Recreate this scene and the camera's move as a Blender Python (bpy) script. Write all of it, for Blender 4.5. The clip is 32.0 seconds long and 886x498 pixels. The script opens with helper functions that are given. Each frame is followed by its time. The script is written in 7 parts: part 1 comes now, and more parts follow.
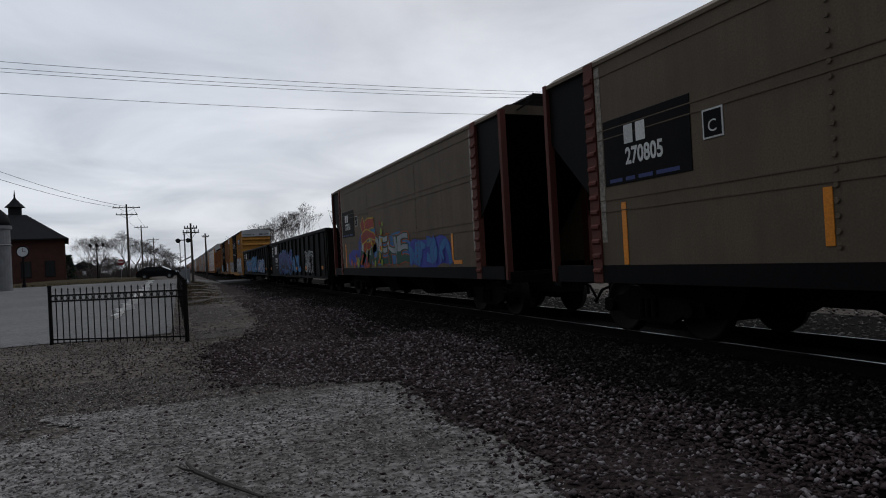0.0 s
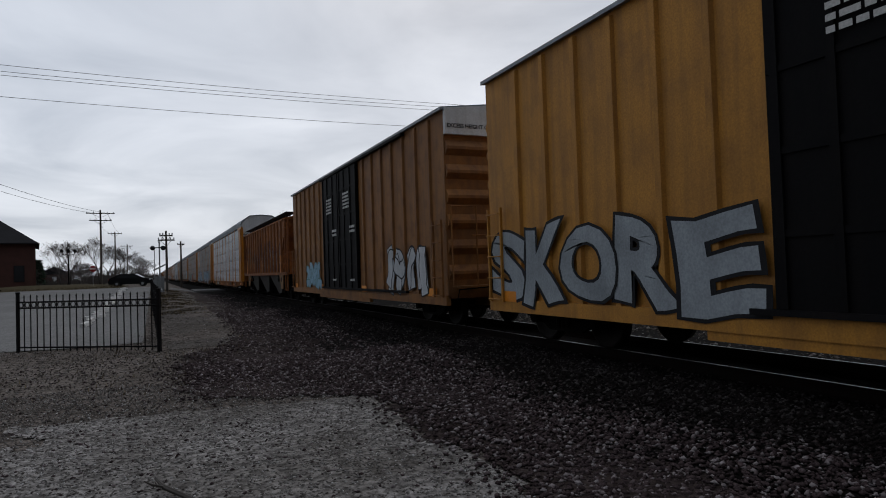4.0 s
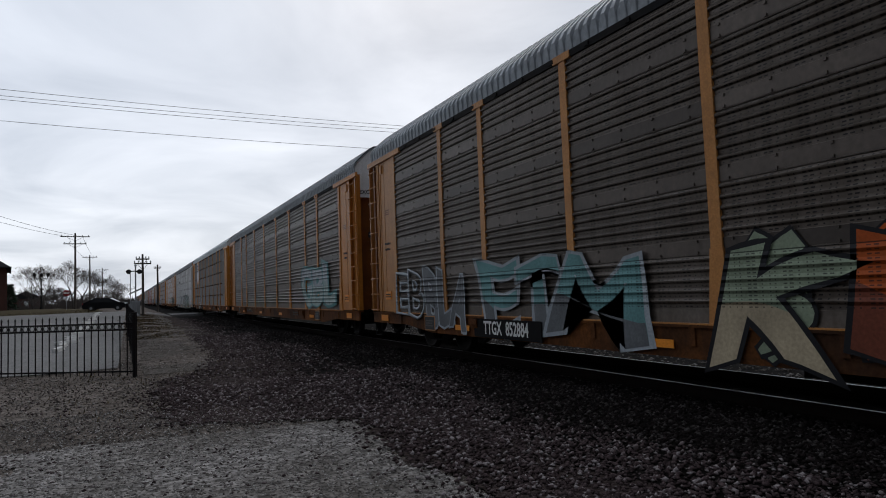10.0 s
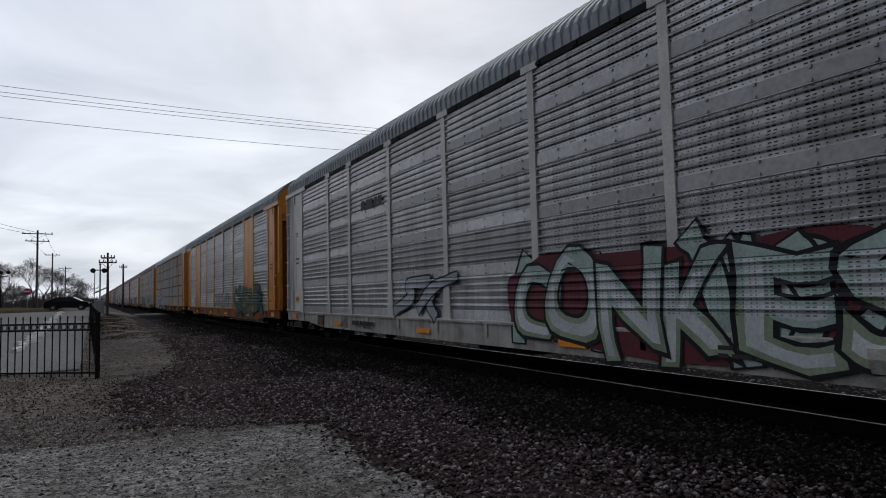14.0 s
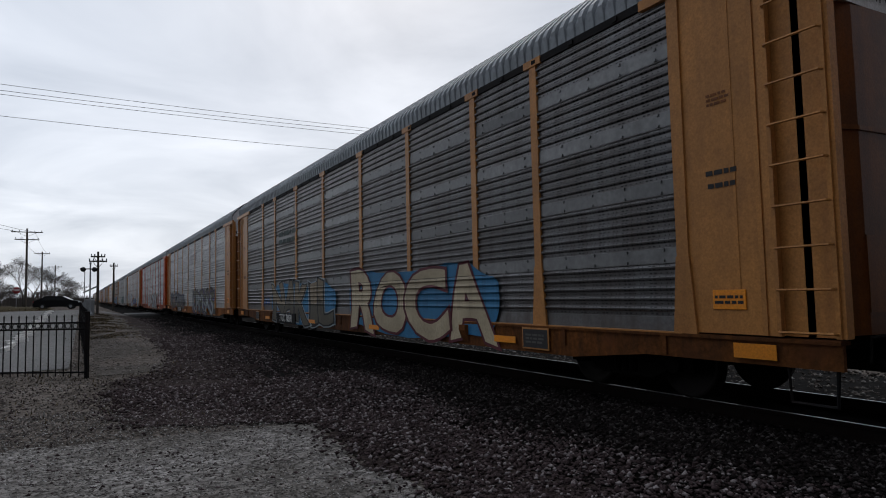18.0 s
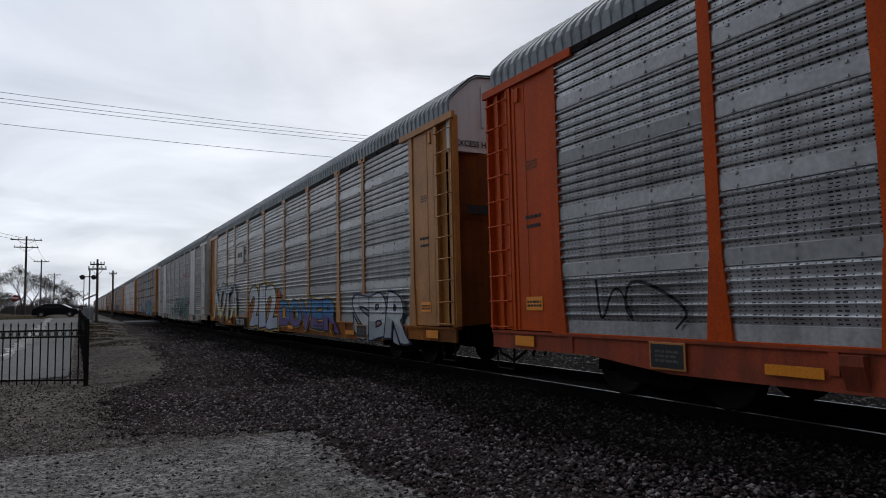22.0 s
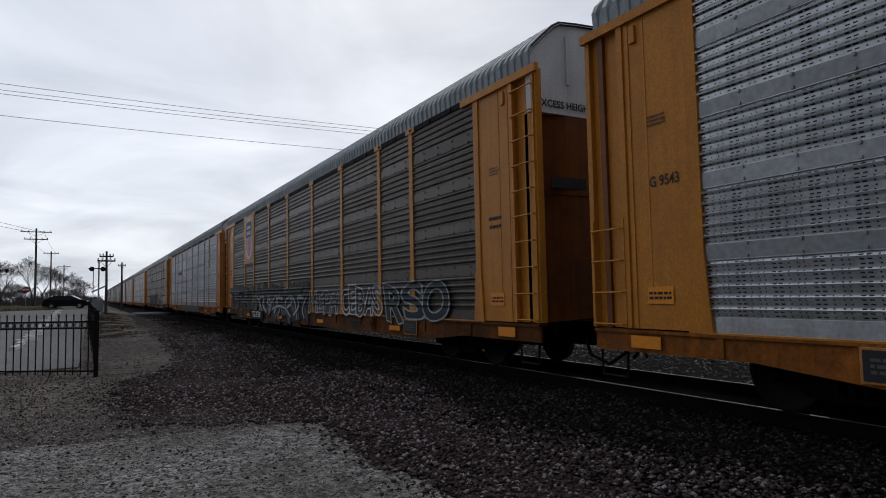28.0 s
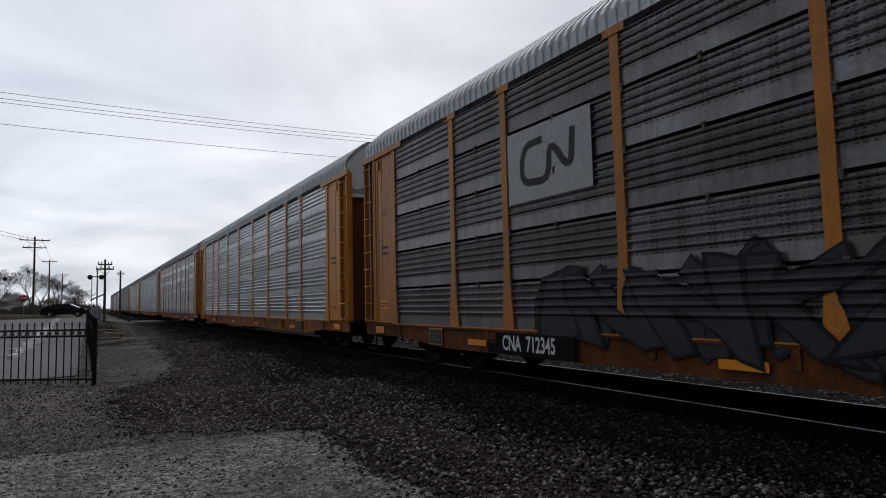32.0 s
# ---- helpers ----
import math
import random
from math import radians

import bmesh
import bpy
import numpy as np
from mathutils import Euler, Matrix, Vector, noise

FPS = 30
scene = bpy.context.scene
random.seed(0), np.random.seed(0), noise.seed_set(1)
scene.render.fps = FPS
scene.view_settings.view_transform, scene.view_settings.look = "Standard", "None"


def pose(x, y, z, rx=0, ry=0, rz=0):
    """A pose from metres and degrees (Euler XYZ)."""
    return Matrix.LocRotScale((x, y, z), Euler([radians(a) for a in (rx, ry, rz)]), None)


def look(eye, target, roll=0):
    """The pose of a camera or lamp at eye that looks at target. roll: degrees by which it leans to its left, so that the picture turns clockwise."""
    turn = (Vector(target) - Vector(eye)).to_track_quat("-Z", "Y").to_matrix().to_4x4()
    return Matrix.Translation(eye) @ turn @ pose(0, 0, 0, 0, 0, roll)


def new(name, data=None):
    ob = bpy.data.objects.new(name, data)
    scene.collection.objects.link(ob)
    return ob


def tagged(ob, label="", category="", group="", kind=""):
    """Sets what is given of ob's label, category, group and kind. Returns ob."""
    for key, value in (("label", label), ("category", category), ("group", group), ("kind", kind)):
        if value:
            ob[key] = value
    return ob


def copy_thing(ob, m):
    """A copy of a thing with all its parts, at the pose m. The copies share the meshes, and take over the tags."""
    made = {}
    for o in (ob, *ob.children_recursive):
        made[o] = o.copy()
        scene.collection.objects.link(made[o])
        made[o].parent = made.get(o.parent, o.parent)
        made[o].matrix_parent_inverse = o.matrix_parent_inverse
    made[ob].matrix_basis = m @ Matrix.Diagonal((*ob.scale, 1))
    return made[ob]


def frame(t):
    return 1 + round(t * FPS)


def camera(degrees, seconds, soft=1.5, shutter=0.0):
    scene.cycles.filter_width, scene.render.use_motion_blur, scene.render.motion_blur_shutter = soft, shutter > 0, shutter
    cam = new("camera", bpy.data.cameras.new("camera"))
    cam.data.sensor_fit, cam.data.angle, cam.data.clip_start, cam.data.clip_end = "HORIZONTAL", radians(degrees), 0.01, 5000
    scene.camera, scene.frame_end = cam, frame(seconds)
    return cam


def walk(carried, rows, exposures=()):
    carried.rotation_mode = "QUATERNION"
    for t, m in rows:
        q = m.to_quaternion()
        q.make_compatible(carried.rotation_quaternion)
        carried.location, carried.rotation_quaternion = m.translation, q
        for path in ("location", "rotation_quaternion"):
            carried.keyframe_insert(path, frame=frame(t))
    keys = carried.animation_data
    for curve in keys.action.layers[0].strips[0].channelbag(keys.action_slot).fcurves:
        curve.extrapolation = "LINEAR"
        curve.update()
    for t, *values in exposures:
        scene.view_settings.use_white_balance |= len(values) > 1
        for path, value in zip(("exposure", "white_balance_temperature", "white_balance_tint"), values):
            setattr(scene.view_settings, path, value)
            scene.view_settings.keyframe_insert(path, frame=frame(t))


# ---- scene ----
EXPO = 0.0
cam = camera(69.4, 32.0, soft=1.0)
# seconds, x, y, z, yaw, pitch, roll: the camera is held in the hand at one spot and turns slowly to the right
ROWS = [
    (0, 0.016, -0.018, 1.634, -22.42, 0.63, 3.06),
    (0.5, 0.016, 0.011, 1.650, -22.50, 0.71, 3.12),
    (1, 0.018, 0.003, 1.649, -23.45, 2.07, 2.95),
    (1.5, 0.026, 0.005, 1.648, -25.12, 2.09, 2.41),
    (2, 0.017, 0.011, 1.643, -23.78, 1.59, 2.76),
    (2.5, 0.012, 0.000, 1.644, -23.73, 1.91, 2.69),
    (3, 0.014, 0.007, 1.643, -23.43, 2.43, 2.63),
    (3.5, 0.009, 0.005, 1.658, -24.13, 1.98, 2.15),
    (5.5, 0.008, 0.014, 1.647, -24.68, 1.55, 1.59),
    (6, -0.001, 0.007, 1.650, -25.05, 2.56, 1.46),
    (6.5, -0.006, 0.009, 1.642, -24.65, 2.79, 1.33),
    (7, 0.000, -0.000, 1.650, -24.44, 2.38, 2.10),
    (7.5, 0.005, 0.006, 1.652, -24.20, 2.36, 2.46),
    (8, 0.004, -0.000, 1.645, -24.78, 2.69, 2.79),
    (8.5, -0.000, 0.003, 1.660, -25.28, 3.65, 2.62),
    (9, -0.008, 0.003, 1.654, -25.37, 4.09, 2.20),
    (9.5, -0.010, 0.001, 1.652, -25.67, 4.07, 2.28),
    (10, -0.007, 0.000, 1.646, -26.13, 3.70, 2.12),
    (10.5, -0.001, 0.006, 1.667, -25.75, 3.55, 2.17),
    (11, -0.001, -0.005, 1.658, -26.59, 3.67, 2.18),
    (11.5, 0.006, -0.002, 1.643, -26.89, 3.40, 1.95),
    (12, 0.011, -0.009, 1.648, -26.95, 3.82, 1.95),
    (12.5, 0.012, -0.004, 1.649, -27.30, 3.45, 2.08),
    (13, 0.014, -0.020, 1.647, -27.72, 3.71, 1.92),
    (13.5, 0.006, -0.014, 1.646, -27.87, 3.68, 1.56),
    (14, 0.001, -0.025, 1.648, -28.66, 3.93, 1.40),
    (14.5, 0.001, -0.019, 1.649, -28.90, 3.88, 1.12),
    (15, 0.012, -0.021, 1.646, -29.03, 4.22, 1.06),
    (15.5, 0.016, -0.022, 1.645, -28.91, 4.04, 1.26),
    (17.5, 0.009, -0.022, 1.646, -29.38, 4.37, 0.88),
    (18, 0.011, -0.024, 1.649, -29.34, 3.94, 1.19),
    (18.5, 0.002, -0.026, 1.641, -29.14, 3.26, 1.64),
    (19, 0.004, -0.023, 1.643, -30.13, 3.44, 1.44),
    (19.5, 0.013, -0.017, 1.641, -29.57, 3.25, 1.83),
    (20, 0.022, -0.019, 1.642, -29.84, 3.41, 1.73),
    (20.5, 0.013, -0.030, 1.651, -29.46, 4.24, 1.99),
    (21, -0.002, -0.024, 1.641, -28.84, 4.85, 1.35),
    (21.5, -0.011, -0.018, 1.630, -28.56, 5.31, 1.98),
    (22, -0.003, -0.025, 1.640, -29.39, 4.61, 1.25),
    (22.5, -0.006, -0.023, 1.646, -29.20, 4.46, 1.22),
    (23, -0.001, -0.011, 1.643, -29.16, 3.69, 1.42),
    (23.5, -0.004, -0.014, 1.631, -29.03, 4.25, 1.65),
    (24, 0.002, -0.017, 1.632, -28.96, 4.53, 1.67),
    (24.5, 0.000, -0.027, 1.641, -28.96, 4.54, 1.44),
    (25, -0.013, -0.017, 1.642, -28.44, 4.86, 1.62),
    (25.5, -0.005, -0.020, 1.641, -28.27, 4.16, 1.24),
    (27.5, -0.001, -0.025, 1.649, -29.43, 3.94, 1.40),
    (28, -0.007, -0.026, 1.642, -28.77, 3.95, 1.12),
    (28.5, 0.002, -0.023, 1.638, -28.89, 4.07, 0.88),
    (29, 0.012, -0.033, 1.638, -28.51, 4.42, 1.53),
    (29.5, 0.014, -0.036, 1.631, -28.88, 4.96, 2.19),
    (30, 0.008, -0.032, 1.635, -28.62, 5.03, 1.74),
    (30.5, 0.001, -0.019, 1.634, -28.92, 4.98, 1.15),
    (31, -0.008, -0.017, 1.629, -28.52, 4.58, 1.32),
    (31.5, -0.010, -0.016, 1.628, -29.30, 4.72, 1.07),
    (32, -0.008, -0.020, 1.633, -28.86, 4.61, 1.27),
]
walk(cam, [(t, pose(x, y, z, 90 + pitch, roll, yaw)) for t, x, y, z, yaw, pitch, roll in ROWS],
     exposures=[(0.0, EXPO - 0.30), (3.5, EXPO - 0.30), (5.5, EXPO), (32.0, EXPO)])

# ---------------------------------------------------------------- sky and sun
BACK_LOW, BACK_HIGH = 0.06, 0.72
SUN_ELEV, SUN_AZ = radians(38), radians(26)          # azimuth from +y towards +x
world = bpy.data.worlds.new("overcast_sky")
scene.world = world
world.use_nodes = True
wn, wl = world.node_tree.nodes, world.node_tree.links
wn.clear()
w_out, w_bg = wn.new("ShaderNodeOutputWorld"), wn.new("ShaderNodeBackground")
sky = wn.new("ShaderNodeTexSky")
sky.sky_type, sky.sun_disc = "NISHITA", False
sky.sun_elevation, sky.sun_rotation = SUN_ELEV, SUN_AZ
sky.dust_density, sky.air_density = 3.0, 1.0
w_co = wn.new("ShaderNodeTexCoord")
w_sep = wn.new("ShaderNodeSeparateXYZ")
wl.new(w_co.outputs["Generated"], w_sep.inputs[0])
# flat cloud layer: the direction is projected on a plane overhead, so the clouds crowd towards the horizon
w_add = wn.new("ShaderNodeMath"); w_add.operation = "ADD"; w_add.inputs[1].default_value = 0.16
w_abs = wn.new("ShaderNodeMath"); w_abs.operation = "ABSOLUTE"
wl.new(w_sep.outputs["Z"], w_abs.inputs[0]); wl.new(w_abs.outputs[0], w_add.inputs[0])
w_dx = wn.new("ShaderNodeMath"); w_dx.operation = "DIVIDE"
w_dy = wn.new("ShaderNodeMath"); w_dy.operation = "DIVIDE"
wl.new(w_sep.outputs["X"], w_dx.inputs[0]); wl.new(w_add.outputs[0], w_dx.inputs[1])
wl.new(w_sep.outputs["Y"], w_dy.inputs[0]); wl.new(w_add.outputs[0], w_dy.inputs[1])
w_com = wn.new("ShaderNodeCombineXYZ")
wl.new(w_dx.outputs[0], w_com.inputs[0]); wl.new(w_dy.outputs[0], w_com.inputs[1])
w_no = wn.new("ShaderNodeTexNoise")
w_no.inputs["Scale"].default_value, w_no.inputs["Detail"].default_value = 1.1, 6.0
w_no.inputs["Roughness"].default_value, w_no.inputs["Distortion"].default_value = 0.52, 0.5
wl.new(w_com.outputs[0], w_no.inputs["Vector"])
w_ramp = wn.new("ShaderNodeValToRGB")
w_ramp.color_ramp.elements[0].position, w_ramp.color_ramp.elements[0].color = 0.30, (0.50, 0.55, 0.63, 1)
w_ramp.color_ramp.elements[1].position, w_ramp.color_ramp.elements[1].color = 0.66, (0.86, 0.90, 0.97, 1)
wl.new(w_no.outputs["Fac"], w_ramp.inputs[0])
# paler towards the horizon, greyer overhead
w_hr = wn.new("ShaderNodeValToRGB")
w_hr.color_ramp.elements[0].position, w_hr.color_ramp.elements[0].color = 0.0, (0.93, 0.935, 0.94, 1)
w_hr.color_ramp.elements[1].position, w_hr.color_ramp.elements[1].color = 0.92, (1.22, 1.24, 1.27, 1)
e = w_hr.color_ramp.elements.new(0.22); e.color = (0.86, 0.87, 0.89, 1)
e = w_hr.color_ramp.elements.new(0.46); e.color = (0.74, 0.76, 0.79, 1)
e = w_hr.color_ramp.elements.new(0.62); e.color = (0.92, 0.94, 0.97, 1)
wl.new(w_abs.outputs[0], w_hr.inputs[0])
w_mul = wn.new("ShaderNodeMix"); w_mul.data_type, w_mul.blend_type = "RGBA", "MULTIPLY"
w_mul.inputs["Factor"].default_value = 1.0
wl.new(w_ramp.outputs[0], w_mul.inputs["A"]); wl.new(w_hr.outputs[0], w_mul.inputs["B"])
# the veiled sun ahead brightens its half of the sky, the half behind stays dull
w_dot = wn.new("ShaderNodeVectorMath"); w_dot.operation = "DOT_PRODUCT"
w_dot.inputs[1].default_value = (math.sin(SUN_AZ) * math.cos(SUN_ELEV), math.cos(SUN_AZ) * math.cos(SUN_ELEV), 0.12)
wl.new(w_co.outputs["Generated"], w_dot.inputs[0])
w_map = wn.new("ShaderNodeMapRange")
w_map.interpolation_type = "SMOOTHSTEP"
for w_i, w_v in zip((1, 2, 4), (-0.50, 0.62, 1.32)):
    w_map.inputs[w_i].default_value = w_v
w_back = wn.new("ShaderNodeMapRange")
w_back.interpolation_type = "SMOOTHSTEP"
for w_i, w_v in zip((1, 2, 3, 4), (0.02, 0.85, BACK_LOW, BACK_HIGH)):
    w_back.inputs[w_i].default_value = w_v
wl.new(w_abs.outputs[0], w_back.inputs[0])
wl.new(w_back.outputs[0], w_map.inputs[3])
wl.new(w_dot.outputs["Value"], w_map.inputs[0])
w_gl = wn.new("ShaderNodeMix"); w_gl.data_type, w_gl.blend_type = "RGBA", "MULTIPLY"
w_gl.inputs["Factor"].default_value = 1.0
wl.new(w_mul.outputs["Result"], w_gl.inputs["A"]); wl.new(w_map.outputs[0], w_gl.inputs["B"])
w_sk = wn.new("ShaderNodeMix"); w_sk.data_type, w_sk.blend_type = "RGBA", "ADD"
w_sk.inputs["Factor"].default_value = 0.012
wl.new(w_gl.outputs["Result"], w_sk.inputs["A"]); wl.new(sky.outputs[0], w_sk.inputs["B"])
wl.new(w_sk.outputs["Result"], w_bg.inputs["Color"])
w_bg.inputs["Strength"].default_value = 0.85
wl.new(w_bg.outputs[0], w_out.inputs[0])

sun_data = bpy.data.lights.new("sun", "SUN")
sun_data.energy, sun_data.angle, sun_data.color = 0.35, radians(25), (1.0, 0.97, 0.93)
sun = new("sun", sun_data)
sun.matrix_world = look((0, 0, 60), Vector((0, 0, 60)) - Vector((math.cos(SUN_ELEV) * math.sin(SUN_AZ), math.cos(SUN_ELEV) * math.cos(SUN_AZ), math.sin(SUN_ELEV))))

# ---------------------------------------------------------------- materials
def node_mix(nt, kind, a, b, fac):
    n = nt.nodes.new("ShaderNodeMix")
    n.data_type, n.blend_type = "RGBA", kind
    for sock, val in (("Factor", fac), ("A", a), ("B", b)):
        if isinstance(val, (int, float)):
            n.inputs[sock].default_value = val
        elif isinstance(val, tuple):
            n.inputs[sock].default_value = (*val, 1)
        else:
            nt.links.new(val, n.inputs[sock])
    return n.outputs["Result"]


def node_math(nt, op, a, b=None):
    n = nt.nodes.new("ShaderNodeMath")
    n.operation = op
    for i, val in enumerate((a, b)):
        if val is None:
            continue
        if isinstance(val, (int, float)):
            n.inputs[i].default_value = val
        else:
            nt.links.new(val, n.inputs[i])
    return n.outputs[0]


def node_noise(nt, vec, scale, detail=4.0, stretch=None):
    if stretch:
        mp = nt.nodes.new("ShaderNodeMapping")
        mp.inputs["Scale"].default_value = stretch
        nt.links.new(vec, mp.inputs["Vector"])
        vec = mp.outputs[0]
    n = nt.nodes.new("ShaderNodeTexNoise")
    n.inputs["Scale"].default_value, n.inputs["Detail"].default_value = scale, detail
    nt.links.new(vec, n.inputs["Vector"])
    return n.outputs["Fac"]


def node_ramp(nt, fac, lo, hi, c0=(0, 0, 0), c1=(1, 1, 1)):
    n = nt.nodes.new("ShaderNodeValToRGB")
    n.color_ramp.elements[0].position, n.color_ramp.elements[0].color = lo, (*c0, 1)
    n.color_ramp.elements[1].position, n.color_ramp.elements[1].color = hi, (*c1, 1)
    nt.links.new(fac, n.inputs[0])
    return n.outputs[0]


MATS = {}


def punched(nt, y, z, low):
    """Columns of small punched slots: two broad columns and three narrow ones in every 0.44 m."""
    n = nt.nodes.new("ShaderNodeValToRGB")
    n.color_ramp.interpolation = "CONSTANT"
    n.color_ramp.elements[0].position, n.color_ramp.elements[0].color = 0.0, (1, 1, 1, 1)
    n.color_ramp.elements[1].position, n.color_ramp.elements[1].color = 0.10, (0, 0, 0, 1)
    for at, on in ((0.16, 1), (0.26, 0), (0.45, 1), (0.49, 0), (0.60, 1), (0.64, 0), (0.82, 1), (0.86, 0)):
        n.color_ramp.elements.new(at).color = (on, on, on, 1)
    nt.links.new(node_math(nt, "FRACT", node_math(nt, "MULTIPLY", y, 1 / 0.44)), n.inputs[0])
    cut = node_math(nt, "MULTIPLY", n.outputs[0], node_math(nt, "LESS_THAN", node_math(nt, "FRACT", node_math(nt, "MULTIPLY", z, 1 / 0.0427)), 0.34))
    return node_math(nt, "MULTIPLY", cut, node_math(nt, "GREATER_THAN", z, low))



def material(name, color, dirt=(0.05, 0.04, 0.03), amount=0.35, rough=0.7, metal=0.0, fine=40.0, coarse=1.3, bump=0.15,
             streak=0.0, holes=False, rust=0.0, spread=0.12, flecks=None, sheen=0.3, mottle=0.0, draped=False):
    """One procedural surface: base colour, coarse stains, fine grain, optional running streaks, rust and punched holes."""
    if name in MATS:
        return MATS[name]
    m = bpy.data.materials.new(name)
    m.use_nodes = True
    nt = m.node_tree
    bs = nt.nodes["Principled BSDF"]
    co = nt.nodes.new("ShaderNodeTexCoord").outputs["Object"]
    info = nt.nodes.new("ShaderNodeObjectInfo")
    off = nt.nodes.new("ShaderNodeVectorMath")
    off.operation = "ADD"
    nt.links.new(co, off.inputs[0])
    sc = nt.nodes.new("ShaderNodeVectorMath")
    sc.operation = "SCALE"
    sc.inputs[0].default_value = (37.0, 23.0, 11.0)
    nt.links.new(info.outputs["Random"], sc.inputs["Scale"])
    nt.links.new(sc.outputs[0], off.inputs[1])
    vec = off.outputs[0]
    col = node_mix(nt, "MIX", tuple(c * (1 - spread) for c in color), tuple(min(1, c * (1 + spread)) for c in color), info.outputs["Random"])
    stain = node_ramp(nt, node_noise(nt, vec, coarse, 5.0), 0.38, 0.72)
    col = node_mix(nt, "MIX", col, dirt, node_math(nt, "MULTIPLY", stain, amount))
    grain = node_noise(nt, vec, fine, 3.0)
    if mottle:
        for m_scale, m_amt in ((6.0, 0.7), (17.0, 0.9)):
            col = node_mix(nt, "MULTIPLY", col, node_ramp(nt, node_noise(nt, vec, m_scale, 6.0), 0.36, 0.62, (0.38, 0.37, 0.36), (1.35, 1.35, 1.35)), m_amt * mottle)
    col = node_mix(nt, "MULTIPLY", col, node_ramp(nt, grain, 0.25, 0.75, (0.72, 0.72, 0.72), (1.2, 1.2, 1.2)), 0.8)
    if streak:
        run = node_ramp(nt, node_noise(nt, vec, 1.0, 4.0, (7.0, 7.0, 0.45)), 0.42, 0.70)
        col = node_mix(nt, "MIX", col, dirt, node_math(nt, "MULTIPLY", run, streak))
    if rust:
        rs = node_ramp(nt, node_noise(nt, vec, 2.6, 7.0), 0.52, 0.66)
        col = node_mix(nt, "MIX", col, (0.10, 0.035, 0.014), node_math(nt, "MULTIPLY", rs, rust))
    if flecks:
        fl = node_ramp(nt, node_noise(nt, vec, flecks[1], 2.0), flecks[2], flecks[2] + 0.06)
        col = node_mix(nt, "MIX", col, flecks[0], fl)
    if holes:
        sp = nt.nodes.new("ShaderNodeSeparateXYZ")
        nt.links.new(co, sp.inputs[0])
        cut = punched(nt, sp.outputs["Y"], sp.outputs["Z"], 0.205)
        col = node_mix(nt, "MIX", col, (0.012, 0.012, 0.013), node_math(nt, "MULTIPLY", cut, 0.97))
    relief = None
    if draped:
        # paint follows the flutes and slots of the panel that it lies on
        sp = nt.nodes.new("ShaderNodeSeparateXYZ")
        nt.links.new(co, sp.inputs[0])
        row = node_math(nt, "MULTIPLY", node_math(nt, "FRACT", node_math(nt, "MULTIPLY", node_math(nt, "SUBTRACT", sp.outputs["Z"], 0.90), 1 / 0.85)), 0.85)
        on = node_math(nt, "MULTIPLY", node_math(nt, "GREATER_THAN", row, 0.20), node_math(nt, "GREATER_THAN", sp.outputs["Z"], 0.90))
        saw = node_math(nt, "FRACT", node_math(nt, "MULTIPLY", node_math(nt, "SUBTRACT", row, 0.20), 1 / 0.128))
        rise = node_math(nt, "MAXIMUM", 0.0, node_math(nt, "SUBTRACT", 1.0, node_math(nt, "MULTIPLY", node_math(nt, "ABSOLUTE", node_math(nt, "SUBTRACT", saw, 0.64)), 3.2)))
        relief = node_math(nt, "MULTIPLY", rise, on)
        cut = node_math(nt, "MULTIPLY", punched(nt, sp.outputs["Y"], row, 0.205), on)
        col = node_mix(nt, "MIX", col, (0.012, 0.012, 0.013), node_math(nt, "MULTIPLY", cut, 0.75))
        line = node_math(nt, "MULTIPLY", node_math(nt, "GREATER_THAN", row, 0.838), node_math(nt, "GREATER_THAN", sp.outputs["Z"], 0.95))
        col = node_mix(nt, "MIX", col, (0.012, 0.012, 0.013), node_math(nt, "MULTIPLY", line, 0.8))
    nt.links.new(col, bs.inputs["Base Color"])
    bs.inputs["Specular IOR Level"].default_value = 0.5 if rough < 0.3 else sheen
    bs.inputs["Roughness"].default_value, bs.inputs["Metallic"].default_value = rough, metal
    if bump:
        bp = nt.nodes.new("ShaderNodeBump")
        bp.inputs["Strength"].default_value, bp.inputs["Distance"].default_value = bump, 0.01
        nt.links.new(grain, bp.inputs["Height"])
        nt.links.new(bp.outputs[0], bs.inputs["Normal"])
    if relief is not None:
        bp = nt.nodes.new("ShaderNodeBump")
        bp.inputs["Strength"].default_value, bp.inputs["Distance"].default_value = 0.8, 0.035
        nt.links.new(relief, bp.inputs["Height"])
        nt.links.new(bp.outputs[0], bs.inputs["Normal"])
    MATS[name] = m
    return m


YELLOW, DEEP_YELLOW, ORANGE, CREAM = (0.47, 0.175, 0.026), (0.54, 0.208, 0.022), (0.52, 0.070, 0.006), (0.46, 0.200, 0.055)
material("paint_yellow", YELLOW, (0.12, 0.05, 0.02), 0.35, 0.42, streak=0.25, mottle=0.12, spread=0.08, sheen=0.18)
material("paint_deep_yellow", DEEP_YELLOW, (0.14, 0.06, 0.02), 0.25, 0.42, streak=0.2, mottle=0.12, spread=0.06, sheen=0.18)
material("paint_tan_yellow", CREAM, (0.12, 0.06, 0.03), 0.35, 0.42, streak=0.2, mottle=0.12, spread=0.08, sheen=0.18)
material("paint_orange_red", ORANGE, (0.09, 0.02, 0.012), 0.25, 0.42, streak=0.2, mottle=0.12, spread=0.06, sheen=0.10)
# rusty red-brown ends, darkened further in colour for the shade between cars
material("paint_end", (0.19, 0.060, 0.010), (0.07, 0.03, 0.015), 0.6, 0.42, streak=0.55, rust=0.4, mottle=0.12, spread=0.1, sheen=0.18)
